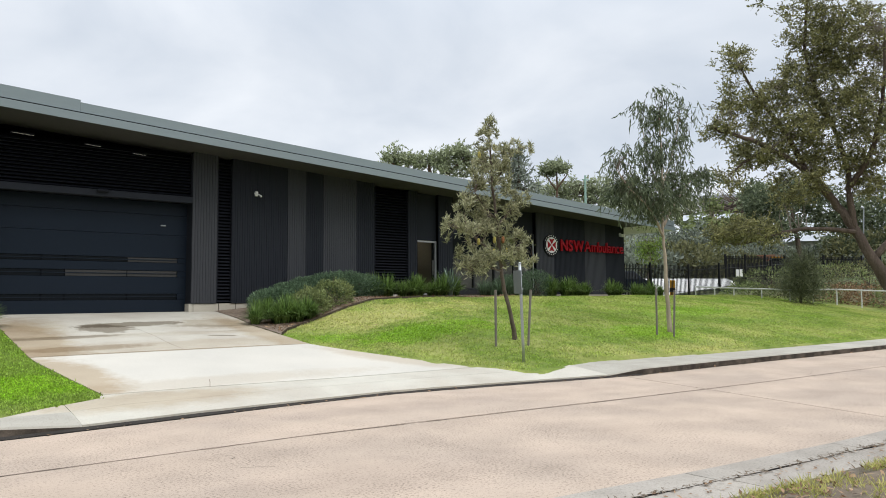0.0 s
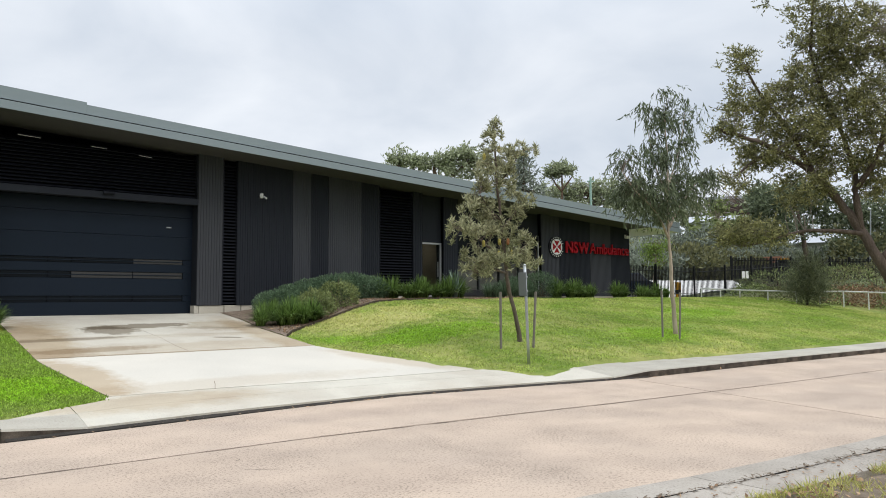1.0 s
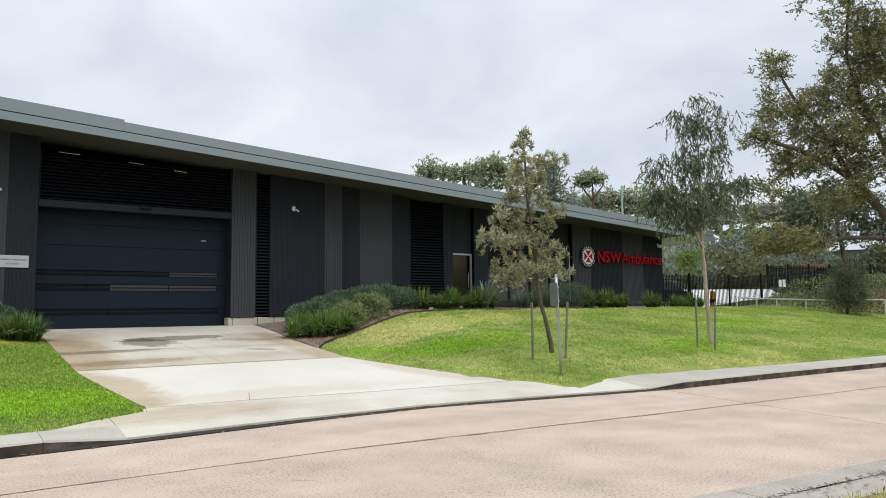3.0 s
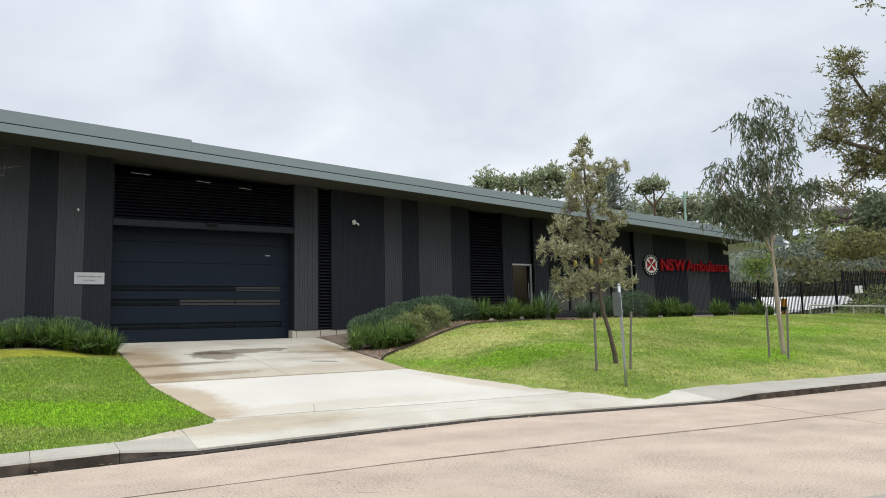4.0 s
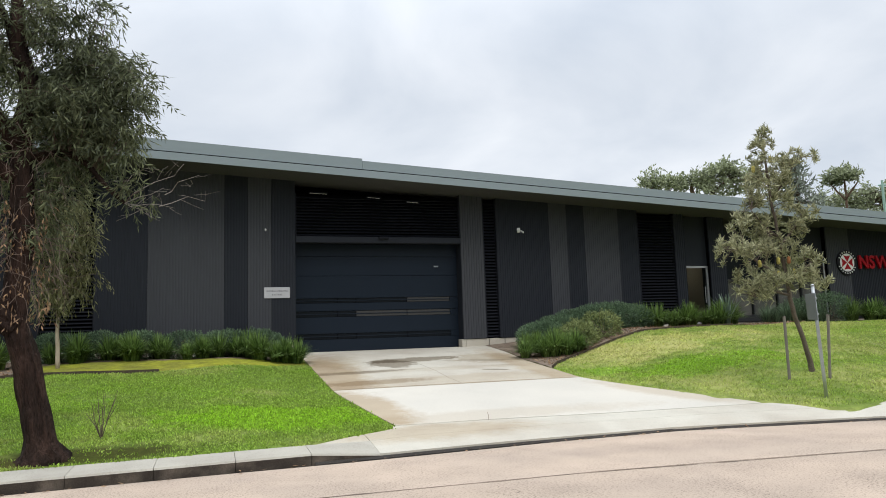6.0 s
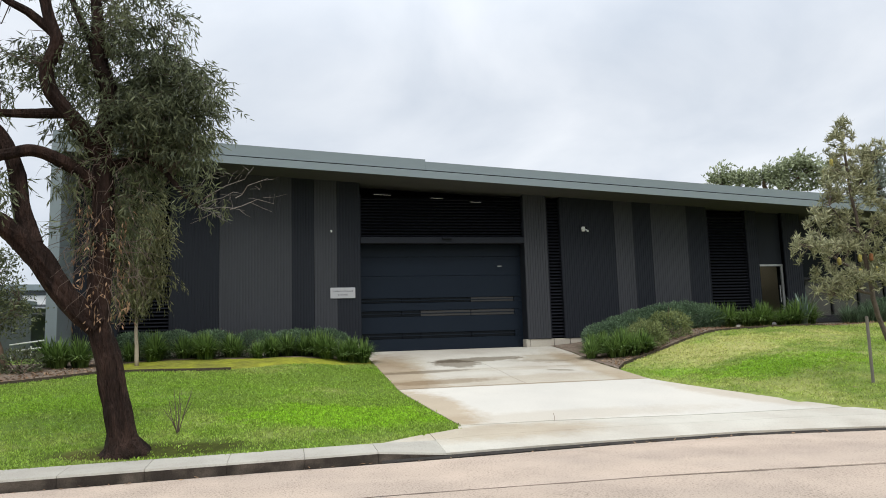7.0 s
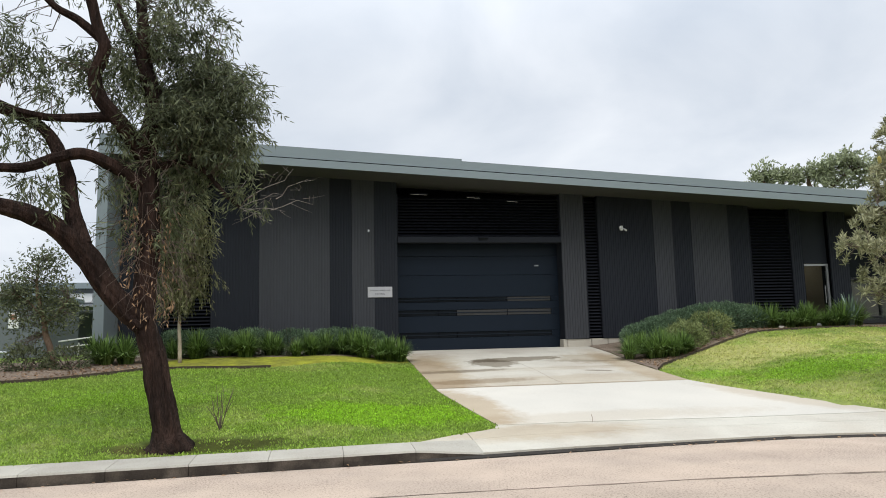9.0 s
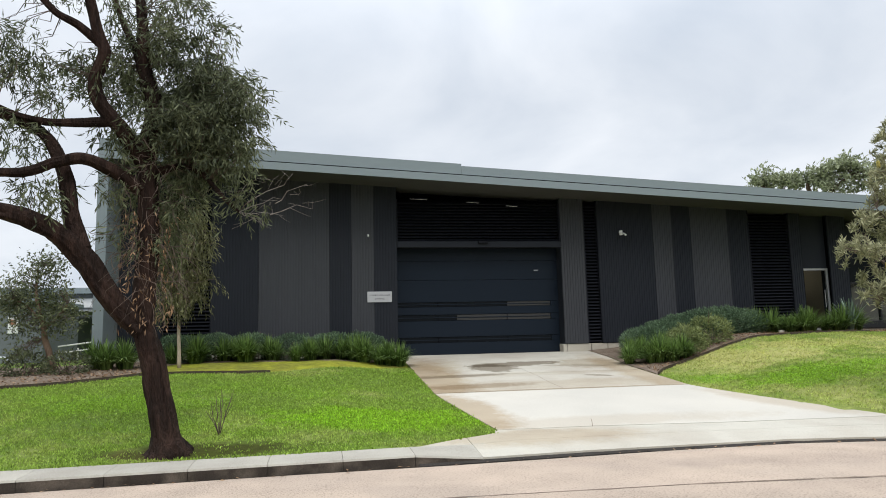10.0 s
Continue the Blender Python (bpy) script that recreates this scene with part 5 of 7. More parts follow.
# ---- great spreading tree behind the rail ----
tree("spreading_tree", "great spreading tree with a leaning brown trunk", (
    (((38.2, 11.8, -0.4), (38.0, 12.8, 1.4), (37.7, 13.5, 3.0), (37.3, 14.3, 4.9), (36.8, 15.0, 6.3), (35.3, 15.6, 7.7), (33.5, 16.5, 8.7), (31.9, 17.3, 9.3), (31.2, 18.2, 9.7)), 0.32, 0.06),
    (((37.3, 14.2, 4.7), (36.0, 14.9, 4.8), (35.0, 15.9, 4.8), (34.0, 16.9, 4.5), (33.0, 17.8, 4.1)), 0.13, 0.05),
    (((37.3, 14.3, 4.9), (37.0, 14.4, 6.5), (37.4, 14.5, 7.8), (37.2, 15.1, 10.2), (36.2, 15.7, 13.0), (35.6, 15.5, 15.1), (34.9, 14.7, 17.5)), 0.17, 0.04),
    (((37.0, 14.3, 6.9), (37.1, 13.4, 8.4), (36.9, 12.7, 10.7), (36.2, 12.2, 13.7)), 0.15, 0.05),
    (((35.3, 15.6, 7.7), (34.6, 16.3, 9.7), (33.3, 16.9, 11.3), (32.2, 17.1, 12.6)), 0.15, 0.04),
    (((33.5, 16.5, 8.7), (32.7, 17.2, 8.1), (32.0, 17.7, 7.4)), 0.1, 0.03),
    (((37.6, 13.7, 3.3), (38.9, 12.7, 5.0), (39.2, 11.3, 6.7)), 0.2, 0.08)),
    ((32.0, 17.4, 10.8, 0.76, 0.65, 0.82) + (0.35,), (32.0, 17.3, 12.8, 0.76, 0.61, 0.76) + (0.3,), (33.6, 16.8, 10.4, 1.10, 0.88, 1.10) + (0.7,), (31.5, 17.8, 9.5, 0.81, 0.65, 0.38) + (0.3,), (33.4, 17.0, 8.4, 1.37, 1.10, 0.71) + (0.7,),
     (35.0, 15.6, 9.4, 1.65, 1.32, 1.37) + (1.2,), (35.2, 16.1, 11.8, 1.40, 1.12, 1.40) + (0.9,), (36.8, 14.9, 12.1, 1.68, 1.57, 1.97) + (1.3,), (35.9, 15.2, 14.5, 1.40, 1.34, 1.68) + (1.0,), (36.7, 13.5, 14.2, 1.63, 1.53, 1.91) + (1.4,),
     (36.7, 13.4, 10.3, 1.62, 1.51, 1.89) + (1.3,), (36.7, 14.8, 8.1, 1.66, 1.33, 1.11) + (0.7,), (38.3, 13.7, 7.5, 1.39, 1.11, 1.39) + (0.8,), (34.7, 16.0, 6.9, 1.65, 1.32, 0.96) + (0.6,), (33.2, 17.3, 4.7, 1.64, 1.31, 0.71) + (0.7,), (32.1, 18.3, 4.6, 0.82, 0.66, 0.49) + (0.25,),
     (32.0, 17.9, 7.2, 0.71, 0.57, 0.44) + (0.18,), (38.1, 11.7, 11.5, 2.40, 3.20, 4.00) + (1.6,), (35.1, 14.8, 17.0, 3.29, 2.63, 1.37) + (1.0,)),
    M["bark_grey"], M["leaf_spread"], per=62, leaves=88, size=(0.17, 0.062), spread=0.27, spray=8, hang=-0.1, seed=41, twig_r=0.016, twig_mat=M["twig_pale"], wobble=0.3, flare=0.2)

# ---- planted beds ----
def draped(name, outline_fn, x0, x1, mat, label, category, lift=0.02, nx=60, ny=10):
    """A thin cover over the ground between two edges y0(x), y1(x)."""
    xs_ = np.linspace(x0, x1, nx)
    V = []
    for x in xs_:
        a, b = outline_fn(x)
        for k in range(ny + 1):
            y = a + (b - a) * k / ny
            e = min(k, 1) * lift
            V.append((x, y, float(lawn_z(x, y)) + e - 0.03 * (k == 0) + 0.008 * math.sin(x * 9) * math.sin(y * 11)))
    n_ = ny + 1
    Q = [(i * n_ + k, (i + 1) * n_ + k, (i + 1) * n_ + k + 1, i * n_ + k + 1) for i in range(nx - 1) for k in range(ny)]
    ob = part(name, fast_mesh(name, V, Q), mat, soft=True)
    return tagged(ob, label, category, kind="structure")


bed_edge_r = lambda x: float(np.interp(x, (8.2, 8.8, 9.6, 10.6, 12.0, 14.0, 17.0, 23.0, 29.4), (16.6, 17.4, 17.9, 18.4, 19.0, 19.45, 19.8, 20.0, 20.2)))
draped("mulch_bed", lambda x: (bed_edge_r(x), 22.03 if x > 8.5 else float(np.interp(x, (8.22, 8.5), (18.4, 20.4)))), 8.22, 29.4, M["mulch"], "brown bark mulch bed along the wall", "garden bed", nx=220, ny=14)
draped("mulch_bed", lambda x: (19.9, 22.03), -5.8, 2.32, M["mulch"], "brown bark mulch bed along the wall", "garden bed")
draped("yard_paving", lambda x: (23.4, 35.9), 29.45, 36.1, M["drive"], "pale concrete yard paving behind the fence", "paving", nx=20)
M["moss"] = material("moss_turf", (0.26, 0.27, 0.03), 0.95, vary=0.5, scale=6, fine=60, bump=0.6, bump_scale=0.02, tint=(0.13, 0.12, 0.04), tint_scale=1.2)
left_edge = lambda x: float(np.interp(x, (-12, -6.8, -4.2, -1.3, 0.5, 2.3), (14.2, 16.7, 17.95, 18.1, 18.5, 19.2)))
draped("moss_strip", lambda x: (left_edge(x) + 0.06, 19.92), -4.3, 2.33, M["moss"], "yellow-green mossy strip behind timber edging", "ground cover", ny=8)
draped("mulch_bed", lambda x: (left_edge(x) + 0.06, 21.0), -12, -4.31, M["mulch"], "brown mulch bed beside the building", "garden bed", ny=10)
edging = thing("timber_edging", "dark weathered timber garden edging along the bed", "edging", (-4.2, 18, 0.9))
ex = np.linspace(-9.5, -1.2, 12)
for a, b in zip(ex[:-1], ex[1:]):
    pa, pb = Vector((a, left_edge(a), float(lawn_z(a, left_edge(a))))), Vector((b, left_edge(b), float(lawn_z(b, left_edge(b)))))
    part("edging_board", Build().add([pa + Vector((0, dy, dz)) for dy, dz in ((0, -0.1), (0.045, -0.1), (0.045, 0.065), (0, 0.065))] + [pb + Vector((-0.01, dy, dz)) for dy, dz in ((0, -0.1), (0.045, -0.1), (0.045, 0.065), (0, 0.065))],
         [(0, 1, 2, 3), (7, 6, 5, 4), (0, 4, 5, 1), (1, 5, 6, 2), (2, 6, 7, 3), (3, 7, 4, 0)]), M["timber"], edging)
edge2 = thing("timber_edging", "low weathered timber edging round the mulch bed", "edging", (9, 17.5, 1.0))
ex = np.concatenate((np.linspace(8.25, 10.6, 6), np.linspace(11.4, 17, 6)))
for a, b in zip(ex[:-1], ex[1:]):
    pa, pb = [Vector((x, bed_edge_r(x), float(lawn_z(x, bed_edge_r(x))))) for x in (a, b)]
    part("edging_board", Build().add([pa + Vector((0, dy, dz)) for dy, dz in ((0, -0.1), (0.04, -0.1), (0.04, 0.06), (0, 0.06))] + [pb + Vector((-0.01, dy, dz)) for dy, dz in ((0, -0.1), (0.04, -0.1), (0.04, 0.06), (0, 0.06))],
         [(0, 1, 2, 3), (7, 6, 5, 4), (0, 4, 5, 1), (1, 5, 6, 2), (2, 6, 7, 3), (3, 7, 4, 0)]), M["timber"], edge2)


def strap_mesh(seed, blades=150, h=0.85, spread=0.9, width=0.038, bend=1.0):
    """Arching strap leaves from one crown."""
    r = np.random.default_rng(seed)
    V, Q = [], []
    for _ in range(blades):
        a = r.uniform(0, 2 * math.pi)
        lean = r.uniform(0.12, 1.0)
        ln = h * r.uniform(0.65, 1.2)
        b0 = np.array((math.cos(a + r.normal() * 0.5), math.sin(a + r.normal() * 0.5), 0)) * r.uniform(0, 0.14)
        out = np.array((math.cos(a), math.sin(a), 0))
        side = np.array((-math.sin(a), math.cos(a), 0))
        o = len(V)
        for k in range(4):
            u = k / 3
            p = b0 + out * spread * lean * (u ** 1.6) * ln / h + np.array((0, 0, 1)) * ln * (u - bend * lean * u * u * 0.62)
            w = width * (1.0, 1.05, 0.75, 0.08)[k] * r.uniform(0.8, 1.2)
            V += [p - side * w / 2, p + side * w / 2]
        for k in range(3):
            Q.append((o + 2 * k, o + 2 * k + 1, o + 2 * k + 3, o + 2 * k + 2))
    return fast_mesh("leaves", V, Q)


STRAPS = []
for k in range(5):
    me = strap_mesh(100 + k, 380, 0.88, 0.72, 0.034, 1.22)
    me.materials.append(M["leaf_strap"])
    STRAPS.append(me)
FINE = []
for k in range(3):
    me = strap_mesh(200 + k, 260, 0.7, 0.55, 0.012, 0.9)
    me.materials.append(M["leaf_hedge"])
    FINE.append(me)


def plant(meshes, name, label, category, at, s, turn, group):
    e = thing(name, label, category, at, group)
    ob = new("leaves", meshes[int(turn * 7) % len(meshes)])
    ob.parent = e
    ob.matrix_basis = pose(0, 0, 0, 0, 0, turn * 57.0) @ Matrix.Diagonal((s, s, s, 1))
    return e


rp = random.Random(3)
strap_label = "deep green strap-leaf clump in the mulch bed"


def row(meshes, name, label, x0, x1, y, n, s, group, jit=0.2):
    for i in range(n):
        x = x0 + (x1 - x0) * (i + 0.5) / n + rp.uniform(-jit, jit)
        yy = y + rp.uniform(-jit, jit)
        plant(meshes, name, label, "plant", (x, yy, float(lawn_z(x, yy)) - 0.02), s * rp.uniform(0.72, 1.22), rp.uniform(0, 6), group)


row(STRAPS, "strap_leaf_plant", strap_label, -3.9, 1.5, 20.3, 17, 0.82, "strap plants by the wall", 0.3)
row(STRAPS, "strap_leaf_plant", strap_label, 1.6, 2.2, 19.6, 3, 0.8, "strap plants by the wall", 0.12)
row(STRAPS, "strap_leaf_plant", strap_label, -6.0, -4.6, 19.5, 3, 1.0, "strap plants by the wall", 0.15)
row(STRAPS, "strap_leaf_plant", strap_label, 8.5, 10.1, 18.45, 9, 0.82, "strap plants by the drive", 0.22)
row(STRAPS, "strap_leaf_plant", strap_label, 8.7, 9.6, 19.4, 4, 0.9, "strap plants by the drive", 0.22)
row(STRAPS, "strap_leaf_plant", strap_label, 13.4, 17.6, 20.75, 12, 0.95, "strap plants by the entrance", 0.2)
row(FINE, "fine_leaf_plant", "grey-green fine-leaved tussock by the wall", 18.8, 21.8, 20.9, 8, 1.15, "tussocks by the window", 0.2)
row(STRAPS, "strap_leaf_plant", strap_label, 22.6, 25.2, 20.9, 8, 1.0, "strap plants by the sign", 0.2)
row(STRAPS, "strap_leaf_plant", strap_label, 26.6, 27.6, 20.9, 3, 0.95, "strap plants by the sign", 0.2)
row(STRAPS, "strap_leaf_plant", strap_label, 28.3, 31.0, 20.9, 6, 0.8, "strap plants by the sign", 0.25)
# agave
me = strap_mesh(301, 34, 1.1, 0.85, 0.085, 0.3)
me.materials.append(M["leaf_agave"])
plant([me], "agave", "blue-grey spiky agave in the bed", "plant", (17.05, 20.7, float(lawn_z(17.05, 20.7))), 0.95, 0.3, "")


def shrub(name, label, at, radii, mat, n, size, seed, group="", rough=0.28):
    """Rounded shrub: short stems and a skin of small leaves with gaps."""
    r = np.random.default_rng(seed)
    e = thing(name, label, "shrub", at, group)
    c = np.array(at) + np.array((0, 0, radii[2] * 0.55))
    d = r.normal(size=(n, 3))
    d /= np.linalg.norm(d, axis=1)[:, None]
    d3 = np.array([noise.noise(Vector((p[0] * 3.1 + seed, p[1] * 3.1, p[2] * 3.1))) for p in d])
    rad = r.uniform(0.45, 1.0, n) ** 0.4 * (1 + rough * d3)
    pos = c + d * rad[:, None] * np.array(radii)
    pos[:, 2] = np.maximum(pos[:, 2], at[2] + 0.02)
    direc = d * 0.8 + r.normal(size=(n, 3)) * 0.6 + np.array((0, 0, 0.35))
    direc /= np.linalg.norm(direc, axis=1)[:, None]
    v, q = leaf_quads(pos, direc, size[0] * r.uniform(0.6, 1.3, n), size[1] * r.uniform(0.7, 1.3, n), r)
    tagged(part("leaves", fast_mesh("leaves", v, q), mat, e), kind="stuff")
    st = Build()
    for _ in range(26):
        t_ = c + r.normal(size=3) * np.array(radii) * 0.45
        st.tube((np.array(at) + r.normal(size=3) * (0.12, 0.12, 0), (np.array(at) + t_) / 2 + r.normal(size=3) * 0.05, t_), (0.014, 0.01, 0.005), 4)
    tagged(part("stems", st, M["twig"], e), kind="stuff")
    return e


for k, (x, y, rx, rz) in enumerate(((9.75, 20.25, 0.8, 0.5), (10.45, 20.4, 0.9, 0.55), (11.15, 20.5, 0.9, 0.58), (11.85, 20.6, 0.9, 0.6), (12.55, 20.7, 0.9, 0.6), (13.2, 20.8, 0.75, 0.55))):
    shrub("hedge_shrub", "low grey-green rounded hedge shrub by the wall", (x, y, float(lawn_z(x, y))), (rx * 1.08, 0.7, rz * 0.97), M["leaf_hedge"], 11000, (0.075, 0.019), 40 + k, "grey hedge shrubs", 0.12)
for k, (x, y, rx, rz) in enumerate(((10.4, 19.2, 0.65, 0.48), (11.4, 19.6, 0.7, 0.5))):
    shrub("yellowing_shrub", "loose yellow-green shrub at the edge of the mulch", (x, y, float(lawn_z(x, y))), (rx, 0.6, rz), M["leaf_bush"], 4200, (0.085, 0.024), 50 + k, "yellow-green shrubs")
shrub("hedge_shrub", "grey-green shrub beneath the window", (22.2, 21.2, float(lawn_z(22.2, 21.2))), (0.9, 0.6, 0.75), M["leaf_hedge"], 7000, (0.075, 0.019), 58, "grey hedge shrubs")
shrub("hedge_shrub", "grey-green shrub beneath the window", (20.9, 21.3, float(lawn_z(20.9, 21.3))), (0.9, 0.6, 0.6), M["leaf_hedge"], 7000, (0.075, 0.019), 59, "grey hedge shrubs")
for k, x in enumerate((-3.9, -2.9, -1.9, -0.8, 0.3, 1.2)):
    shrub("hedge_shrub", "low grey-green rounded hedge shrub by the wall", (x, 21.1, float(lawn_z(x, 21.1))), (0.85, 0.5, 0.5), M["leaf_hedge"], 9000, (0.075, 0.019), 140 + k, "grey hedge shrubs by the wall", 0.18)
# bare sapling on the lawn by the big gum
sap = thing("bare_sapling", "small bare brown twiggy sapling on the lawn", "plant", (-1.54, 11.69, 0.31))
b = Build()
r_ = np.random.default_rng(9)
q0 = np.array((-1.54, 11.69, 0.31))
for k in range(9):
    a, h = k * 0.7, r_.uniform(0.35, 0.72)
    e1 = q0 + np.array((math.cos(a) * 0.1, math.sin(a) * 0.1, h * 0.5))
    e2 = q0 + np.array((math.cos(a) * 0.2 + r_.normal() * 0.04, math.sin(a) * 0.2, h))
    b.tube((q0 - (0, 0, 0.03), e1, e2), (0.008, 0.006, 0.003), 5)
    b.tube((e1, e1 + (0.08 * math.cos(a + 1), 0.05, 0.16)), (0.004, 0.002), 4)
part("twigs", b, M["twig"], sap)

# ---- stakes, pole ----
def stake(x, y, h, tilt=0.0, group="tree stakes"):
    z = float(lawn_z(x, y))
    b = Build().cbox(-0.024, -0.024, -0.1, 0.024, 0.024, h, 0.005, Matrix.Translation((x, y, z)) @ pose(0, 0, 0, tilt, tilt * 1.6, 20))
    ob = part("tree_stake", b, M["timber_grey"])
    return tagged(ob, "weathered grey timber stake beside a young tree", "stake", group)


stake(11.55, 12.25, 1.32, 0.0)
stake(12.27, 11.9, 1.32, 2.0)
stake(17.28, 11.8, 1.3, 0.0)
stake(17.55, 11.44, 1.3, 1.5)
post = thing("sign_post", "galvanised steel post with a blank sign seen edge-on", "sign post", (11.0, 10.79, 0.24))
tilt = Matrix.Translation((11.0, 10.79, 0.2)) @ pose(0, 0, 0, 0, -2.3, 0)
part("pole", Build().tube([tilt @ Vector((0, 0, h)) for h in (-0.15, 0.6, 1.3, 2.14)], 0.032, 12), M["steel"], post, soft=True)
part("cap", Build().tube([tilt @ Vector((0, 0, h)) for h in (2.135, 2.16, 2.18)], (0.035, 0.035, 0.012), 12), M["steel"], post, soft=True)
turn = tilt @ pose(0, 0, 0, 0, 0, 61)
part("sign_plate", Build().cbox(-0.3, 0.064, 1.5, 0.3, 0.072, 2.0, 0.002, turn), material("sign_back", (0.17, 0.18, 0.19), 0.5, metal=0.3, vary=0.1, scale=6, bump=0.03), post, "grey back of a metal sign")
for z in (1.6, 1.9):
    part("bracket", Build().cbox(-0.06, -0.038, z - 0.02, 0.06, 0.063, z + 0.02, 0.004, turn), M["steel"], post)

# ---- grass blades, litter ----
def patchy(x, y, s, o):
    """Cheap smooth pattern in 0..1."""
    v = np.sin(x * s + o) + np.sin(y * s * 1.3 + o * 2.1) + np.sin((x + y) * s * 0.7 + o * 3.7) + np.sin((x - y) * s * 1.9 + o)
    return 0.5 + v / 8


def blades(name, xy, h, w, mat, label, seed, per=3, zfun=lawn_z, lean=0.6):
    """Short blades in tufts standing on the ground."""
    r = np.random.default_rng(seed)
    n = len(xy) * per
    p = np.repeat(xy, per, 0) + r.normal(size=(n, 2)) * 0.02
    pos = np.column_stack((p, zfun(p[:, 0], p[:, 1]) - 0.012))
    d = r.normal(size=(n, 3)) * lean
    d[:, 2] = np.abs(d[:, 2]) * 0.3 + 0.9
    d /= np.linalg.norm(d, axis=1)[:, None]
    v, q = leaf_quads(pos, d, h * r.uniform(0.5, 1.4, n), w * r.uniform(0.7, 1.3, n), r)
    ob = part(name, fast_mesh(name, v, q), mat)
    return tagged(ob, label, "grass", kind="stuff")


r_ = np.random.default_rng(77)
n_ = 260000
X_ = np.concatenate((r_.uniform(-12, 2.86, 120000), r_.uniform(8.2, 36, n_ - 120000)))
Y_ = r_.uniform(9.3, 20.2, n_)
left = X_ < 5
ok = np.where(left, (Y_ > kerb_y(X_) + 0.62) & (Y_ < np.interp(X_, (-12, -6.8, -4.2, -1.3, 0.5, 2.3), (14.2, 16.7, 17.95, 18.1, 18.5, 19.2))),
              (Y_ > kerb_y(X_) + np.interp(X_, (9, 10.5, 11.7, 12.6, 14, 16), (0.7, 0.72, 1.05, 1.42, 1.38, 1.13))) & (Y_ < np.interp(X_, (8.2, 8.8, 9.6, 10.6, 12, 14, 17, 23, 29.4), (16.6, 17.4, 17.9, 18.4, 19, 19.45, 19.8, 20, 20.2))))
flare_r = np.interp(Y_, EDGE_Y, EDGE_X) + 0.03
flare_l = DRIVE_L - 0.02 + 0.45 * np.clip((15.0 - Y_) / 3.4, 0, 1) ** 1.1
ok &= np.where(left, (X_ < flare_l) & ~((Y_ < 11.6) & (X_ > np.interp(Y_, (10.36, 10.5, 10.72, 10.9, 11.1, 11.35, 11.57), (1.26, 1.5, 1.9, 2.2, 2.5, 2.75, 2.82)))), X_ > flare_r)
X_, Y_, left = X_[ok], Y_[ok], left[ok]
lush = (((X_ - 1.0) / 2.2) ** 2 + ((Y_ - 12.6) / 1.15) ** 2 < 0.7 + 0.6 * patchy(X_, Y_, 3.1, 0.5)) | \
       (((X_ - 11.0) / 2.4) ** 2 + ((Y_ - 14.5) / 1.0) ** 2 < 0.5 + 0.8 * patchy(X_, Y_, 3.3, 2.0)) | \
       (((X_ - 17.6) / 1.6) ** 2 + ((Y_ - 12.1) / 0.9) ** 2 < 0.4 + 0.7 * patchy(X_, Y_, 3.0, 1.0)) | (left & (r_.random(len(X_)) < np.clip((patchy(X_, Y_, 1.7, 4.0) - 0.4) * 1.6, 0, 0.6)))
bald = (((X_ + 1.7) / 1.35) ** 2 + ((Y_ - 10.72) * 2.1) ** 2 < 0.7 + 0.6 * patchy(X_, Y_, 6.0, 1.0)) & (r_.random(len(X_)) < 0.86)
xy = np.column_stack((X_, Y_))
clump = (r_.random(len(X_)) < np.clip(patchy(X_, Y_, 11.0, 0.3) * 1.7 - 0.1, 0.25, 1)) & (r_.random(len(X_)) < np.clip(patchy(X_, Y_, 2.3, 2.2) * 1.3 + 0.25, 0.4, 1))
clump |= lush
lush, bald, xy = lush[clump], bald[clump], xy[clump]
blades("grass", xy[~lush & ~bald], 0.048, 0.013, M["turf_blade"], "short mown grass, green with straw-coloured patches", 1)
lush &= ~bald
blades("clover", xy[lush] + r_.normal(size=(lush.sum(), 2)) * 0.03, 0.045, 0.019, M["turf_blade"], "bright green clover patches in the lawn", 3, lean=0.9)

# verge in front: tufts and litter
vx = r_.uniform(4.6, 11.5, 2600)
vy = near_y(vx) - 0.45 - np.abs(r_.normal(size=2600)) * 0.6
verge_z = lambda x, y: 0.03 + 0.06 * np.clip((near_y(x) - 0.42 - y) / 0.6, 0, 1)
keep = patchy(vx, vy, 5.0, 0.8) > 0.45
blades("verge_grass", np.column_stack((vx, vy))[keep & (vx > 5.3)], 0.09, 0.007, M["grass_dry"], "dry tufted grass on the verge", 4, per=3, zfun=verge_z, lean=0.8)
blades("verge_grass", np.column_stack((vx, vy))[keep & (vx > 5.6)], 0.075, 0.007, M["grass_dry"], "thin straw-coloured grass on the verge", 5, per=1, zfun=verge_z, lean=0.8)


def litter(name, x, y, zf, size, mat, label, seed, flat=0.25):
    """Fallen leaves and chips lying about."""
    r = np.random.default_rng(seed)
    n = len(x)
    d = r.normal(size=(n, 3))
    d[:, 2] = np.abs(d[:, 2]) * flat * 0.5
    d /= np.linalg.norm(d, axis=1)[:, None]
    side = np.column_stack((-d[:, 1], d[:, 0], r.normal(size=n) * flat))
    side /= np.linalg.norm(side, axis=1)[:, None]
    pos = np.column_stack((x, y, zf(x, y) + 0.006))
    ln = (size[0] * r.uniform(0.5, 1.4, n))[:, None]
    w = (size[1] * r.uniform(0.6, 1.4, n))[:, None]
    v = np.stack((pos, pos + d * ln * 0.5 + side * w / 2, pos + d * ln, pos + d * ln * 0.5 - side * w / 2), 1).reshape(-1, 3)
    ob = part(name, fast_mesh(name, v, np.arange(4 * n).reshape(n, 4)), mat)
    return tagged(ob, label, "leaf litter", kind="stuff")


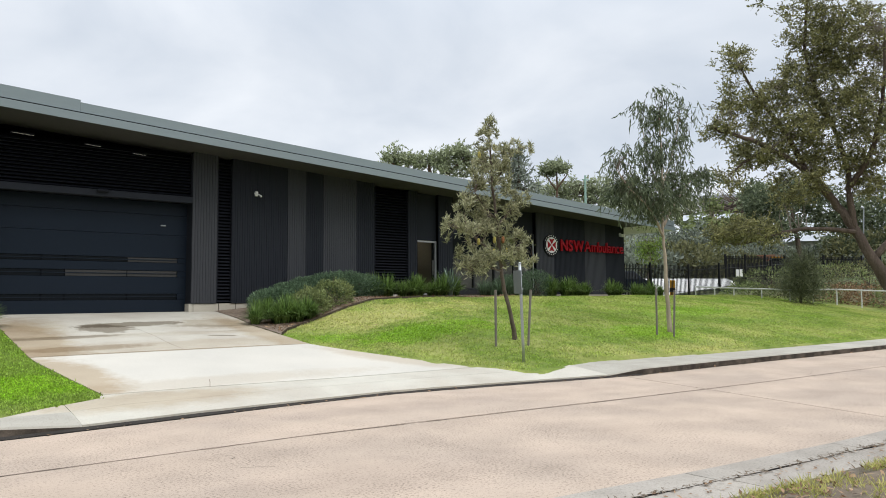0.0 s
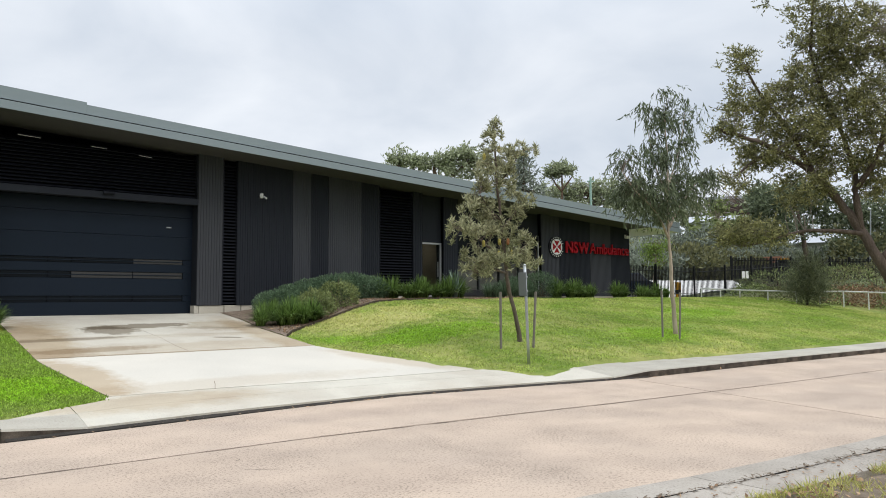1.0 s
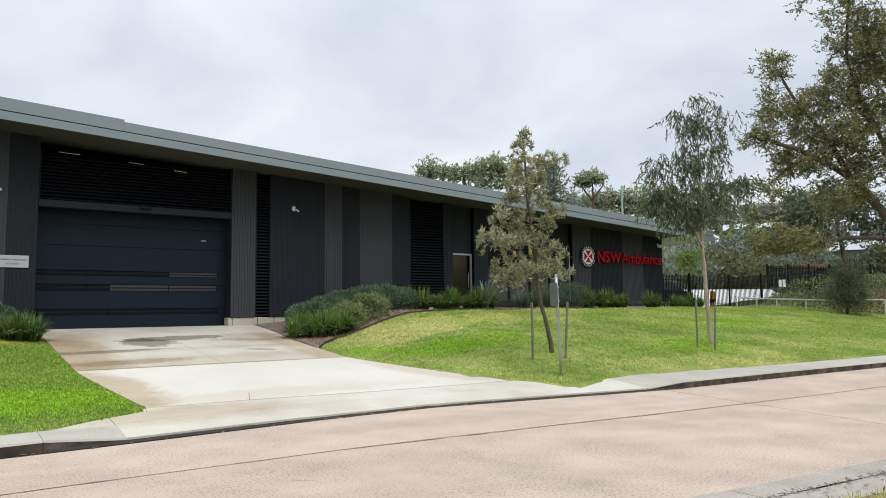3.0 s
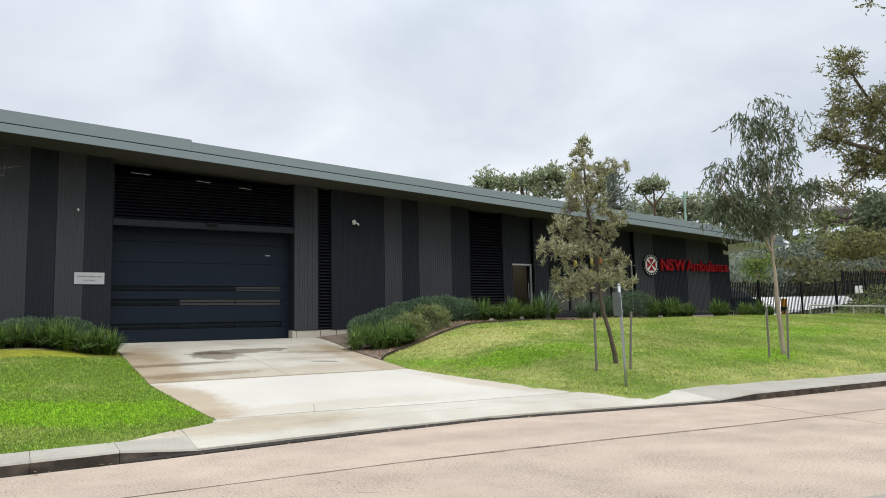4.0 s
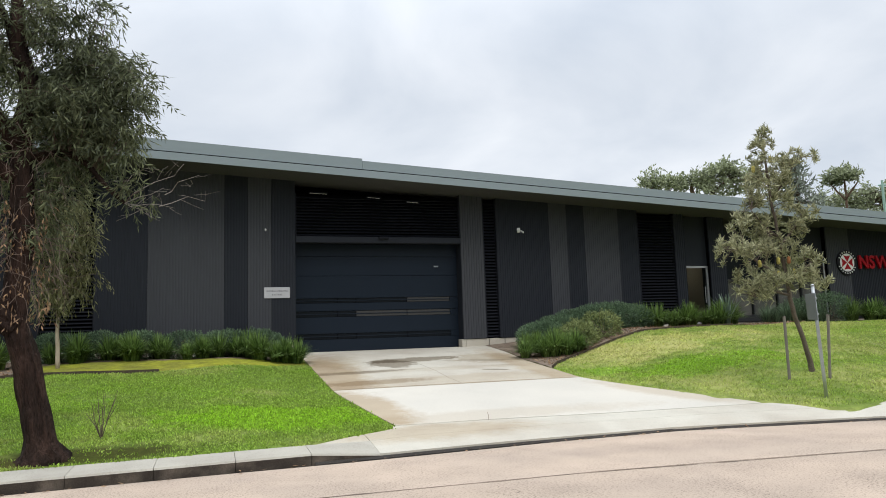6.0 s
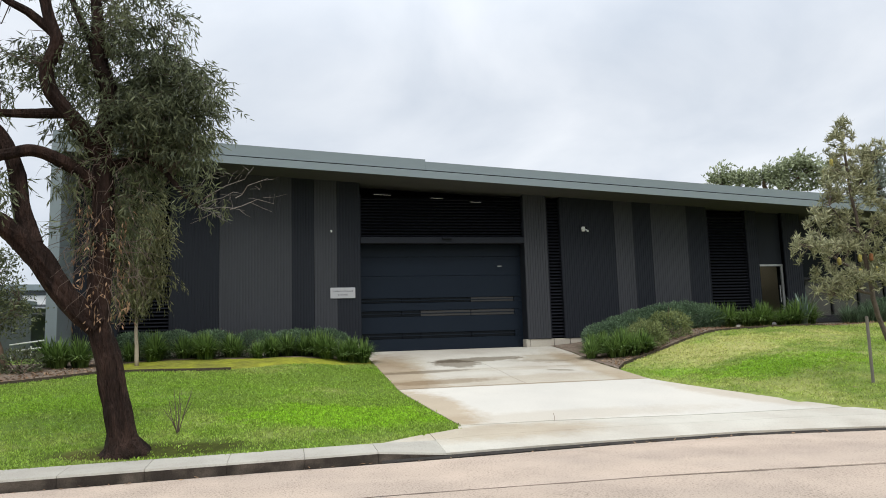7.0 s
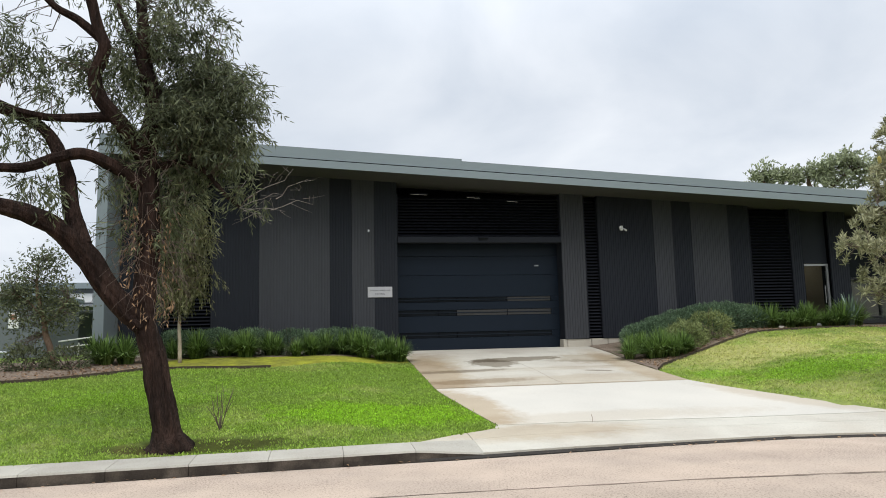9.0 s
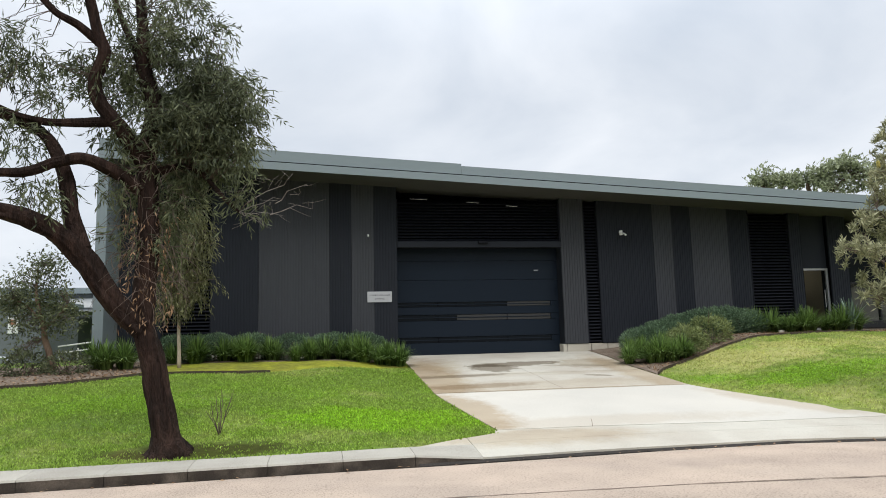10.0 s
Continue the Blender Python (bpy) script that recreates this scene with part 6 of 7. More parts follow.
flat_z = lambda x, y: 0.005 + 0 * x
lx = r_.uniform(4.5, 11, 260)
litter("leaf_litter", lx, near_y(lx) - np.abs(r_.normal(size=260)) * 0.3 - 0.03, lambda x, y: 0.036 + 0 * x, (0.05, 0.018), M["leaf_dry"], "brown leaves and bark along the near gutter", 6)
lx = r_.uniform(3.5, 12, 700)
litter("gutter_debris", lx, near_y(lx) - 0.02 + r_.normal(size=700) * 0.022, lambda x, y: 0.032 + 0 * x, (0.06, 0.018), M["soil"], "dark twigs and dirt in the gutter joint", 7)
lx = r_.uniform(-6, 28, 240)
litter("leaf_litter", lx, kerb_y(lx) - np.abs(r_.normal(size=240)) * 0.07 - 0.01, flat_z, (0.07, 0.03), M["leaf_dry"], "scattered dry leaves along the kerb", 8)
lx, ly = r_.uniform(9.5, 30, 520), r_.uniform(10.2, 19, 520)
kk = lx > np.interp(ly, EDGE_Y, EDGE_X) + 0.1
litter("leaf_litter", lx[kk], ly[kk], lambda x, y: lawn_z(x, y) + 0.03, (0.055, 0.025), M["leaf_dry"], "dry leaves scattered over the lawn", 9)
lx = r_.uniform(8.4, 20, 2600)
litter("bark_chips", lx, np.array([bed_edge_r(a) for a in lx]) + np.abs(r_.normal(size=2600)) * 0.7 + 0.04, lambda x, y: lawn_z(x, y) + 0.02, (0.08, 0.03), M["leaf_dry"], "bark chips and dead leaves in the bed", 10, 0.6)
lx = r_.uniform(-11, -4.4, 1600)
litter("bark_chips", lx, np.array([left_edge(a) for a in lx]) + np.abs(r_.normal(size=1600)) * 1.0 + 0.1, lambda x, y: lawn_z(x, y) + 0.02, (0.08, 0.03), M["leaf_dry"], "bark chips and dead leaves in the bed", 11, 0.6)
litter("leaf_litter", vx[:1200], vy[:1200], lambda x, y: verge_z(x, y) + 0.012, (0.06, 0.022), M["leaf_dry"], "dry leaves lying on the verge", 19, 0.5)

# ---- openings in the facade ----
def frame_rect(name, x0, x1, z0, z1, y, w, d, mat, parent):
    """Four bars round an opening, each its own piece of one frame."""
    b = Build()
    b.cbox(x0, y, z0, x0 + w, y + d, z1, 0.006)
    b.cbox(x1 - w, y, z0, x1, y + d, z1, 0.006)
    b.cbox(x0 + w, y, z1 - w, x1 - w, y + d, z1, 0.006)
    b.cbox(x0 + w, y, z0, x1 - w, y + d, z0 + w, 0.006)
    return part(name, b, mat, parent)


M["frame"] = material("aluminium_frame", (0.45, 0.46, 0.46), 0.4, metal=0.6, vary=0.06, scale=6, bump=0.02)
M["frame_dark"] = material("dark_frame", (0.035, 0.036, 0.038), 0.45, vary=0.06, scale=6, bump=0.02)
M["room_wall"] = material("room_wall_paint", (0.42, 0.38, 0.31), 0.8, vary=0.05, scale=2, bump=0.02)
M["room_dark"] = material("room_furniture", (0.16, 0.14, 0.12), 0.7, vary=0.2, scale=3, bump=0.02)
M["blind"] = material("roller_blind", (0.13, 0.12, 0.105), 0.85, vary=0.06, scale=3, bump=0.05)
clear = bpy.data.materials.new("clear_glass")
clear.use_nodes = True
cb = clear.node_tree.nodes["Principled BSDF"]
cb.inputs["Base Color"].default_value = (0.75, 0.8, 0.8, 1)
cb.inputs["Roughness"].default_value = 0.02
cb.inputs["Transmission Weight"].default_value = 1.0
cb.inputs["IOR"].default_value = 1.2
M["clear"] = clear

# entrance: recessed glazed door with a dark head panel
e_door = part("entrance_door", Build().box(16.5, FRONT + 0.2, 3.88, 17.56, FRONT + 0.28, SOF(17.56)), M["clad_dark"], station, "glazed aluminium entrance door, closed")
frame_rect("door_frame", 16.5, 17.56, 1.72, 3.86, FRONT + 0.16, 0.07, 0.09, M["frame"], e_door)
pane = part("pane", Build().box(16.58, FRONT + 0.2, 1.8, 17.48, FRONT + 0.212, 3.78), M["clear"], e_door)
pane.visible_shadow = False
part("door_handle", Build().tube(((17.36, FRONT + 0.14, 2.5), (17.36, FRONT + 0.14, 3.1)), 0.014, 8), M["frame"], e_door)
part("door_return", Build().box(16.46, FRONT + 0.066, 1.7, 16.498, FRONT + 0.3, SOF(16.46)), M["clad_dark"], station)
part("door_return", Build().box(17.56, FRONT + 0.31, 1.7, 17.6, FRONT + 0.5, SOF(17.56)), M["clad_dark"], station)
# window run behind the banksia: dark head, pale blind below
win = part("window_bay", Build().box(18.28, FRONT + 0.24, 4.45, 23.12, FRONT + 0.3, SOF(23.12)), M["clad_dark"], station, "wide window with dark head panel and pale blinds")
frame_rect("window_frame", 18.3, 23.1, 1.95, 4.44, FRONT + 0.14, 0.06, 0.12, M["frame_dark"], win)
for k in range(4):
    a, b_ = 18.4 + k * 1.165, 18.4 + (k + 1) * 1.165 - 0.06
    part("pane", Build().cbox(a, FRONT + 0.19, 2.02, b_, FRONT + 0.202, 3.3, 0.002), M["clear"], win).visible_shadow = False
    part("pane", Build().cbox(a, FRONT + 0.19, 3.37, b_, FRONT + 0.202, 4.37, 0.002), M["glass"], win)
    part("blind", Build().cbox(a + 0.02, FRONT + 0.25, 2.0, b_ - 0.02, FRONT + 0.262, 3.3, 0.002), M["blind"], win)
    if k:
        part("mullion", Build().cbox(a - 0.058, FRONT + 0.15, 2.012, a - 0.004, FRONT + 0.24, 4.38, 0.004), M["frame_dark"], win)
part("transom", Build().cbox(18.37, FRONT + 0.148, 3.305, 23.04, FRONT + 0.19, 3.365, 0.004), M["frame_dark"], win)
part("jamb_trim", Build().cbox(22.98, FRONT + 0.1, 2.02, 23.03, FRONT + 0.138, 4.1, 0.004), M["frame"], win, "pale aluminium trim")
part("window_sill", Build().cbox(18.3, FRONT - 0.02, 1.75, 23.1, FRONT + 0.3, 1.94, 0.008), M["frame_dark"], win)
# room behind the entrance
hall = thing("entrance_hall", "pale-walled hallway seen through the glazed door", "room", (17.2, 24.5, 1.75), kind="structure")
part("floor", Build().box(16.2, 22.32, 1.7, 18.9, 27.5, 1.76), M["room_dark"], hall)
part("wall", Build().box(18.6, 22.4, 1.77, 18.75, 27.5, 4.3), M["room_wall"], hall)
part("wall", Build().box(16.1, 22.4, 1.77, 16.25, 27.5, 4.3), M["room_wall"], hall)
part("wall", Build().box(16.26, 27.3, 1.77, 18.59, 27.45, 4.3), M["room_dark"], hall)
part("ceiling_panel", Build().box(16.1, 22.4, 4.31, 18.75, 27.5, 4.38), M["room_wall"], hall)
cab = thing("hall_cabinet", "dark cabinet standing in the hallway", "cabinet", (17.1, 25.6, 1.76))
part("body", Build().cbox(16.7, 25.3, 1.765, 17.5, 25.9, 3.3, 0.01), M["room_dark"], cab)
part("door", Build().cbox(16.72, 25.275, 1.8, 17.09, 25.298, 3.28, 0.004), M["room_dark"], cab)
part("door", Build().cbox(17.11, 25.275, 1.8, 17.48, 25.298, 3.28, 0.004), M["room_dark"], cab)
hl = thing("ceiling_light", "round recessed ceiling light, lit", "ceiling light", (17.75, 24.6, 4.3))
part("trim", Build().tube(((17.75, 24.6, 4.312), (17.75, 24.6, 4.29)), (0.15, 0.14), 16), M["white"], hl)
part("diffuser", Build().tube(((17.75, 24.6, 4.289), (17.75, 24.6, 4.28)), (0.13, 0.12), 16), emitter("hall_lamp_glow", (1.0, 0.9, 0.72), 12.0), hl)

# bright slivers above the garage louvre, made as thin glowing rods
for x0, x1, z in ((2.83, 3.36, 6.15), (4.66, 5.06, 6.06), (5.97, 6.33, 5.95)):
    tl = thing("light_sliver", "thin glowing sliver added at the louvre over the garage door", "tube light", ((x0 + x1) / 2, FRONT - 0.0, z), "tube lights over the garage")
    part("tube", Build().tube(((x0, FRONT + 0.0, z + 0.012), (x1, FRONT + 0.0, z - 0.012)), 0.0035, 6), M["sliver_glow"], tl)
    part("batten", Build().cbox(x0 - 0.03, FRONT + 0.01, z - 0.0, x1 + 0.03, FRONT + 0.05, z + 0.05, 0.004), M["louvre"], tl)

# ---- fittings on the wall ----
cam_box = thing("security_light", "small white twin security light on the wall", "light", (9.85, FRONT - 0.1, 5.06))
part("bracket", Build().cbox(9.8, FRONT - 0.06, 5.0, 9.9, FRONT - 0.001, 5.16, 0.01), M["white"], cam_box)
part("lamp_head", Build().tube(((9.79, FRONT - 0.07, 5.12), (9.75, FRONT - 0.17, 5.07), (9.74, FRONT - 0.2, 5.05)), (0.022, 0.034, 0.03), 12), M["white"], cam_box)
part("lamp_head", Build().tube(((9.91, FRONT - 0.07, 5.06), (9.94, FRONT - 0.16, 5.0), (9.95, FRONT - 0.19, 4.98)), (0.022, 0.034, 0.03), 12), M["white"], cam_box)
fit = thing("wall_light", "small white wall light at the end of the building", "light", (29.1, FRONT - 0.1, 4.7))
part("bracket", Build().cbox(29.0, FRONT - 0.05, 4.6, 29.1, FRONT - 0.001, 4.78, 0.008), M["white"], fit)
part("lamp_head", Build().cbox(28.98, FRONT - 0.2, 4.58, 29.08, FRONT - 0.052, 4.72, 0.02), M["white"], fit)
part("lamp_head", Build().cbox(29.14, FRONT - 0.2, 4.58, 29.24, FRONT - 0.002, 4.72, 0.02), M["white"], fit)
stud = thing("wall_stud", "tiny white fitting on the cladding", "fitting", (1.48, FRONT - 0.03, 4.98))
part("head", Build().tube(((1.48, FRONT - 0.001, 5.0), (1.48, FRONT - 0.05, 4.98), (1.48, FRONT - 0.06, 4.94)), (0.025, 0.03, 0.02), 10), M["white"], stud)


def lettering(body, height, mat, bold=0.0, depth=0.01):
    """One mesh a character, from the built-in font, upright in the facade's plane; returns meshes with widths."""
    out = []
    for ch in body:
        cu = bpy.data.curves.new("letter", "FONT")
        cu.body, cu.size, cu.extrude, cu.offset, cu.resolution_u = ch, 1.0, depth, bold, 4
        ob = bpy.data.objects.new("letter", cu)
        scene.collection.objects.link(ob)
        dg = bpy.context.evaluated_depsgraph_get()
        me = bpy.data.meshes.new_from_object(ob.evaluated_get(dg))
        bpy.data.objects.remove(ob)
        bpy.data.curves.remove(cu)
        me.materials.clear()
        me.materials.append(mat)
        xs_ = [v.co.x for v in me.vertices] or [0, 0.25]
        out.append((me, min(xs_), max(xs_)))
    return out


def set_text(body, x0, x1, z, cap, y, mat, parent, depth, bolds, gaps=0.07):
    """Places characters between x0 and x1 on the facade, base line at z, capitals cap high."""
    pieces = [lettering(c, cap, mat, b, depth)[0] if c != " " else None for c, b in zip(body, bolds)]
    widths = [(p[2] - p[1]) if p else 0.28 for p in pieces]
    total = sum(widths) + gaps * (len(body) - 1)
    sx = (x1 - x0) / total
    sz = cap / 0.7
    x = x0
    for p, w in zip(pieces, widths):
        if p:
            ob = new("letter", p[0])
            ob.parent = parent
            ob.matrix_parent_inverse = parent.matrix_basis.inverted()
            ob.matrix_basis = Matrix.Translation((x - p[1] * sx, y, z)) @ pose(0, 0, 0, 90, 0, 0) @ Matrix.Diagonal((sx, sz, 1, 1))
        x += (w + gaps) * sx


# ---- emblem and lettering ----
sign = thing("wall_sign", "raised red lettering mounted on the charcoal wall", "sign", (24.6, FRONT - 0.05, 3.7))
text = "NSWAmbulance"
set_text(text, 24.62, 29.2, 3.745, 0.5, FRONT - 0.075, M["red"], sign, 0.04, [0.025] * 3 + [0.004] * 9)
emblem = thing("round_emblem", "round black and white emblem with a red eight-point cross", "emblem", (24.03, FRONT - 0.04, 3.97))
EX, EZ = 24.03, 3.97


def disc(r, y0, y1, n=40):
    return Build().tube(((EX, y0, EZ), (EX, y1, EZ)), r, n)


part("rim_plate", disc(0.5, FRONT - 0.006, FRONT - 0.06), M["emblem_black"], emblem, "black disc")
part("inner_disc", disc(0.36, FRONT - 0.061, FRONT - 0.068), M["white"], emblem, "white disc")
for k in range(4):
    a = k * math.pi / 2
    pts = [(0.0, 0.02), (0.18, 0.29), (0.0, 0.25), (-0.18, 0.29)]
    ring = [(EX + px * math.cos(a) - pz * math.sin(a), EZ + px * math.sin(a) + pz * math.cos(a)) for px, pz in pts]
    b = Build()
    b.add([(p[0], FRONT - 0.069, p[1]) for p in ring] + [(p[0], FRONT - 0.076, p[1]) for p in ring],
          [(0, 1, 2), (0, 2, 3), (6, 5, 4), (7, 6, 4), (0, 4, 5, 1), (1, 5, 6, 2), (2, 6, 7, 3), (3, 7, 4, 0)])
    part("cross_arm", b, M["red"], emblem)
for k in range(22):
    if k in (5, 6, 16, 17):
        continue
    a = 2 * math.pi * k / 22 + 0.05
    m_ = Matrix.Translation((EX + math.sin(a) * 0.43, FRONT - 0.064, EZ + math.cos(a) * 0.43)) @ pose(0, 0, 0, 0, math.degrees(a), 0)
    part("rim_bar", Build().box(-0.02, -0.003, -0.027, 0.02, 0.003, 0.027, m_), M["white"], emblem)

# ---- warning plate ----
plate = thing("warning_plate", "small white metal plate with dark lettering on the wall", "sign", (1.81, FRONT - 0.02, 3.06))
part("plate", Build().cbox(1.435, FRONT - 0.028, 2.895, 2.195, FRONT - 0.008, 3.225, 0.006), material("brushed_plate", (0.46, 0.46, 0.47), 0.5, vary=0.06, scale=6, bump=0.02), plate)
M["ink"] = material("dark_ink", (0.06, 0.06, 0.065), 0.6, vary=0.05, scale=5, bump=0)
line1, line2 = "WARNING AMBULANCE", "EXITING"
set_text(line1, 1.5, 2.13, 3.09, 0.045, FRONT - 0.03, M["ink"], plate, 0.001, [0.0] * len(line1))
set_text(line2, 1.67, 1.96, 2.98, 0.045, FRONT - 0.03, M["ink"], plate, 0.001, [0.0] * len(line2))

# ---- east side: fence, rail, car, terrace, houses ----
def lz(x, y):
    return float(lawn_z(x, y))


fence = thing("palisade_fence", "black steel palisade fence beside the building", "fence", (36, 23.2, 1.7))
FY = 23.2
pal = Build()
for a in ((-0.009, -0.009), ):
    pal.box(-0.022, -0.012, 0.05, 0.022, 0.012, 1.75)
pal_me = pal.mesh("paling")
pal_me.materials.append(M["fence_black"])
for i in range(185):
    x = 29.6 + i * 0.13
    o = new("paling", pal_me)
    o.parent = fence
    o.matrix_parent_inverse = fence.matrix_basis.inverted()
    o.matrix_basis = Matrix.Translation((x, FY + (0.1 if x > 45 else 0), lz(x, FY) - 0.02))
for x in (29.7, 33.2, 36.9, 40.2, 43.3, 46.6, 50.0, 53.4):
    part("fence_post", Build().cbox(x - 0.05, FY - 0.08, lz(x, FY) - 0.1, x + 0.05, FY + 0.02, lz(x, FY) + 1.85, 0.008), M["fence_black"], fence)
for a, b_ in zip((29.7, 33.2, 36.9, 40.2, 43.3, 46.6, 50.0), (33.2, 36.9, 40.2, 43.3, 46.6, 50.0, 53.4)):
    for h in (0.25, 1.5):
        part("fence_rail", Build().tube(((a + 0.05, FY - 0.025, lz(a, FY) + h), (b_ - 0.05, FY - 0.025, lz(b_, FY) + h)), 0.022, 4), M["fence_black"], fence)
for x, z in ((42.3, 1.1), (42.75, 1.1)):
    sg = thing("fence_sign", "small white notice fixed to the black fence", "sign", (x, FY - 0.05, lz(x, FY) + z), "fence notices")
    part("panel", Build().cbox(x - 0.17, FY - 0.06, lz(x, FY) + z - 0.2, x + 0.17, FY - 0.05, lz(x, FY) + z + 0.25, 0.002), M["white"], sg)

# pale ramp behind the fence
M["pale_block"] = material("pale_concrete_wall", (0.8, 0.79, 0.76), 0.85, vary=0.08, scale=2, fine=40, bump=0.2)
ramp = part("ramp", Build().add([(36.2, 24.2, 1.3), (50, 24.6, 1.3), (50, 28.6, 1.3), (36.2, 28.0, 1.3), (36.2, 27.6, 2.72), (50, 28.2, 2.9), (50, 28.6, 2.9), (36.2, 28.0, 2.72)],
            ((0, 3, 2, 1), (4, 5, 6, 7), (0, 1, 5, 4), (1, 2, 6, 5), (2, 3, 7, 6), (3, 0, 4, 7))), M["pale_block"])
tagged(ramp, "pale concrete ramp behind the fence", "ramp", kind="structure")

# handrail along the path
railing = thing("handrail", "pale steel handrail on slim posts at the lawn's edge", "railing", (34, 17, 1.4))
rail_pts = [(32.8, 20.2, 2.1), (34.0, 18.8, 2.0), (35.5, 16.7, 1.9), (36.7, 15.0, 1.9), (37.8, 13.2, 1.8), (38.7, 11.8, 1.7)]
part("rail", Build().tube(rail_pts, 0.038, 8), M["rail_white"], railing, soft=True)
for i, (a, b_) in enumerate(zip(rail_pts[:-1], rail_pts[1:])):
    for u in (0.0, 0.5):
        p = Vector(a).lerp(Vector(b_), u)
        part("rail_post", Build().tube(((p.x, p.y, p.z - 0.03), (p.x, p.y, lz(p.x, p.y) - 0.15)), 0.03, 8), M["rail_white"], railing)

# yellow bollard near the lawn's crest
bol = thing("yellow_bollard", "weathered yellow timber bollard past the lawn", "bollard", (37.21, 24.47, 1.66))
q0 = (37.21, 24.47, 1.66)
part("shaft", Build().cbox(q0[0] - 0.16, q0[1] - 0.1, q0[2] - 0.1, q0[0] + 0.16, q0[1] + 0.1, q0[2] + 0.9, 0.02), M["yellow"], bol)
part("band", Build().cbox(q0[0] - 0.165, q0[1] - 0.105, q0[2] + 0.2, q0[0] + 0.165, q0[1] + 0.105, q0[2] + 0.45, 0.01), M["fence_black"], bol)

# parked car behind the fence
M["car_paint"] = material("dark_blue_car_paint", (0.02, 0.028, 0.045), 0.25, vary=0.04, scale=3, bump=0)
M["tyre"] = material("tyre_rubber", (0.02, 0.02, 0.02), 0.85, vary=0.1, scale=20, bump=0.1)
CX, CY = 34.2, 26.2
CZ = lz(CX, CY)
car = thing("parked_car", "dark blue parked car behind the black fence", "car", (CX, CY, CZ))
prof = [(-2.1, 0.3), (-2.15, 0.75), (-1.95, 0.95), (-1.35, 1.02), (-0.75, 1.45), (0.75, 1.48), (1.45, 1.05), (2.0, 0.92), (2.15, 0.7), (2.1, 0.3)]
b = Build()
n_ = len(prof)
vs = []
for yy, s in ((-0.86, 0.96), (-0.78, 1.0), (0.78, 1.0), (0.86, 0.96)):
    vs += [(CX + x * s, CY + yy * (0.86 if z > 1.05 else 1.0), CZ + z * (s if z > 0.5 else 1)) for x, z in prof]
fs = [tuple(range(n_))[::-1], tuple(range(3 * n_, 4 * n_))]
for k in range(3):
    fs += [(k * n_ + i, k * n_ + (i + 1) % n_, (k + 1) * n_ + (i + 1) % n_, (k + 1) * n_ + i) for i in range(n_)]
b.add(vs, fs)
body = part("body", b, M["car_paint"], car)
for x0, x1 in ((-1.0, -0.05), (0.03, 1.05)):
    part("side_window", Build().add([(CX + x0 - 0.15, CY - 0.873, CZ + 1.0), (CX + x1, CY - 0.873, CZ + 1.0), (CX + x1 - (0.35 if x1 > 1 else 0), CY - 0.76, CZ + 1.38), (CX + x0 + (0.3 if x0 < -0.5 else 0), CY - 0.76, CZ + 1.38)], [(0, 1, 2, 3)]), M["glass"], body)
for dx in (-1.35, 1.35):
    for dy in (-0.8, 0.8):
        w = part("wheel", Build().tube(((CX + dx, CY + dy - 0.1, CZ + 0.32), (CX + dx, CY + dy + 0.1, CZ + 0.32)), 0.32, 18), M["tyre"], car)
        part("rim", Build().tube(((CX + dx, CY + dy - 0.105, CZ + 0.32), (CX + dx, CY + dy - 0.112, CZ + 0.32)), 0.2, 14), M["steel"], w)
for dx in (-2.1, 2.1):
    part("light", Build().cbox(CX + dx - 0.06, CY - 0.8, CZ + 0.68, CX + dx + 0.06, CY - 0.5, CZ + 0.82, 0.02), M["white"], car)

# upper fence and brick terrace on the slope
up_f = thing("terrace_fence", "black steel fence on the grassy terrace", "fence", (59.8, 28.0, 4.1))
M["brick"] = material("red_brick", (0.3, 0.15, 0.1), 0.9, vary=0.3, scale=6, fine=30, bump=0.3)
fa, fb = Vector((54.0, 30.6, 3.1)), Vector((66.0, 23.5, 3.0))
for i in range(110):
    p = fa.lerp(fb, i / 109)
    o = new("paling", pal_me)
    o.parent = up_f
    o.matrix_parent_inverse = up_f.matrix_basis.inverted()
    o.matrix_basis = Matrix.Translation((p.x, p.y, p.z)) @ Matrix.Diagonal((1.6, 1.6, 1.0, 1))
for i in range(9):
    p = fa.lerp(fb, i / 8)
    part("fence_post", Build().cbox(p.x - 0.07, p.y - 0.07, p.z - 0.6, p.x + 0.07, p.y + 0.07, p.z + 1.9, 0.01), M["fence_black"], up_f)
for h in (0.3, 1.55):
    part("fence_rail", Build().tube((fa + Vector((0, 0, h)), fb + Vector((0, 0, h))), 0.035, 4), M["fence_black"], up_f)
ba, bb = Vector((73.2, 41.1, 5.4)), Vector((80.1, 36.3, 5.7))
wall_b = thing("brick_terrace_wall", "low red brick retaining wall on the terrace", "wall", tuple(ba))
dirv = (bb - ba)
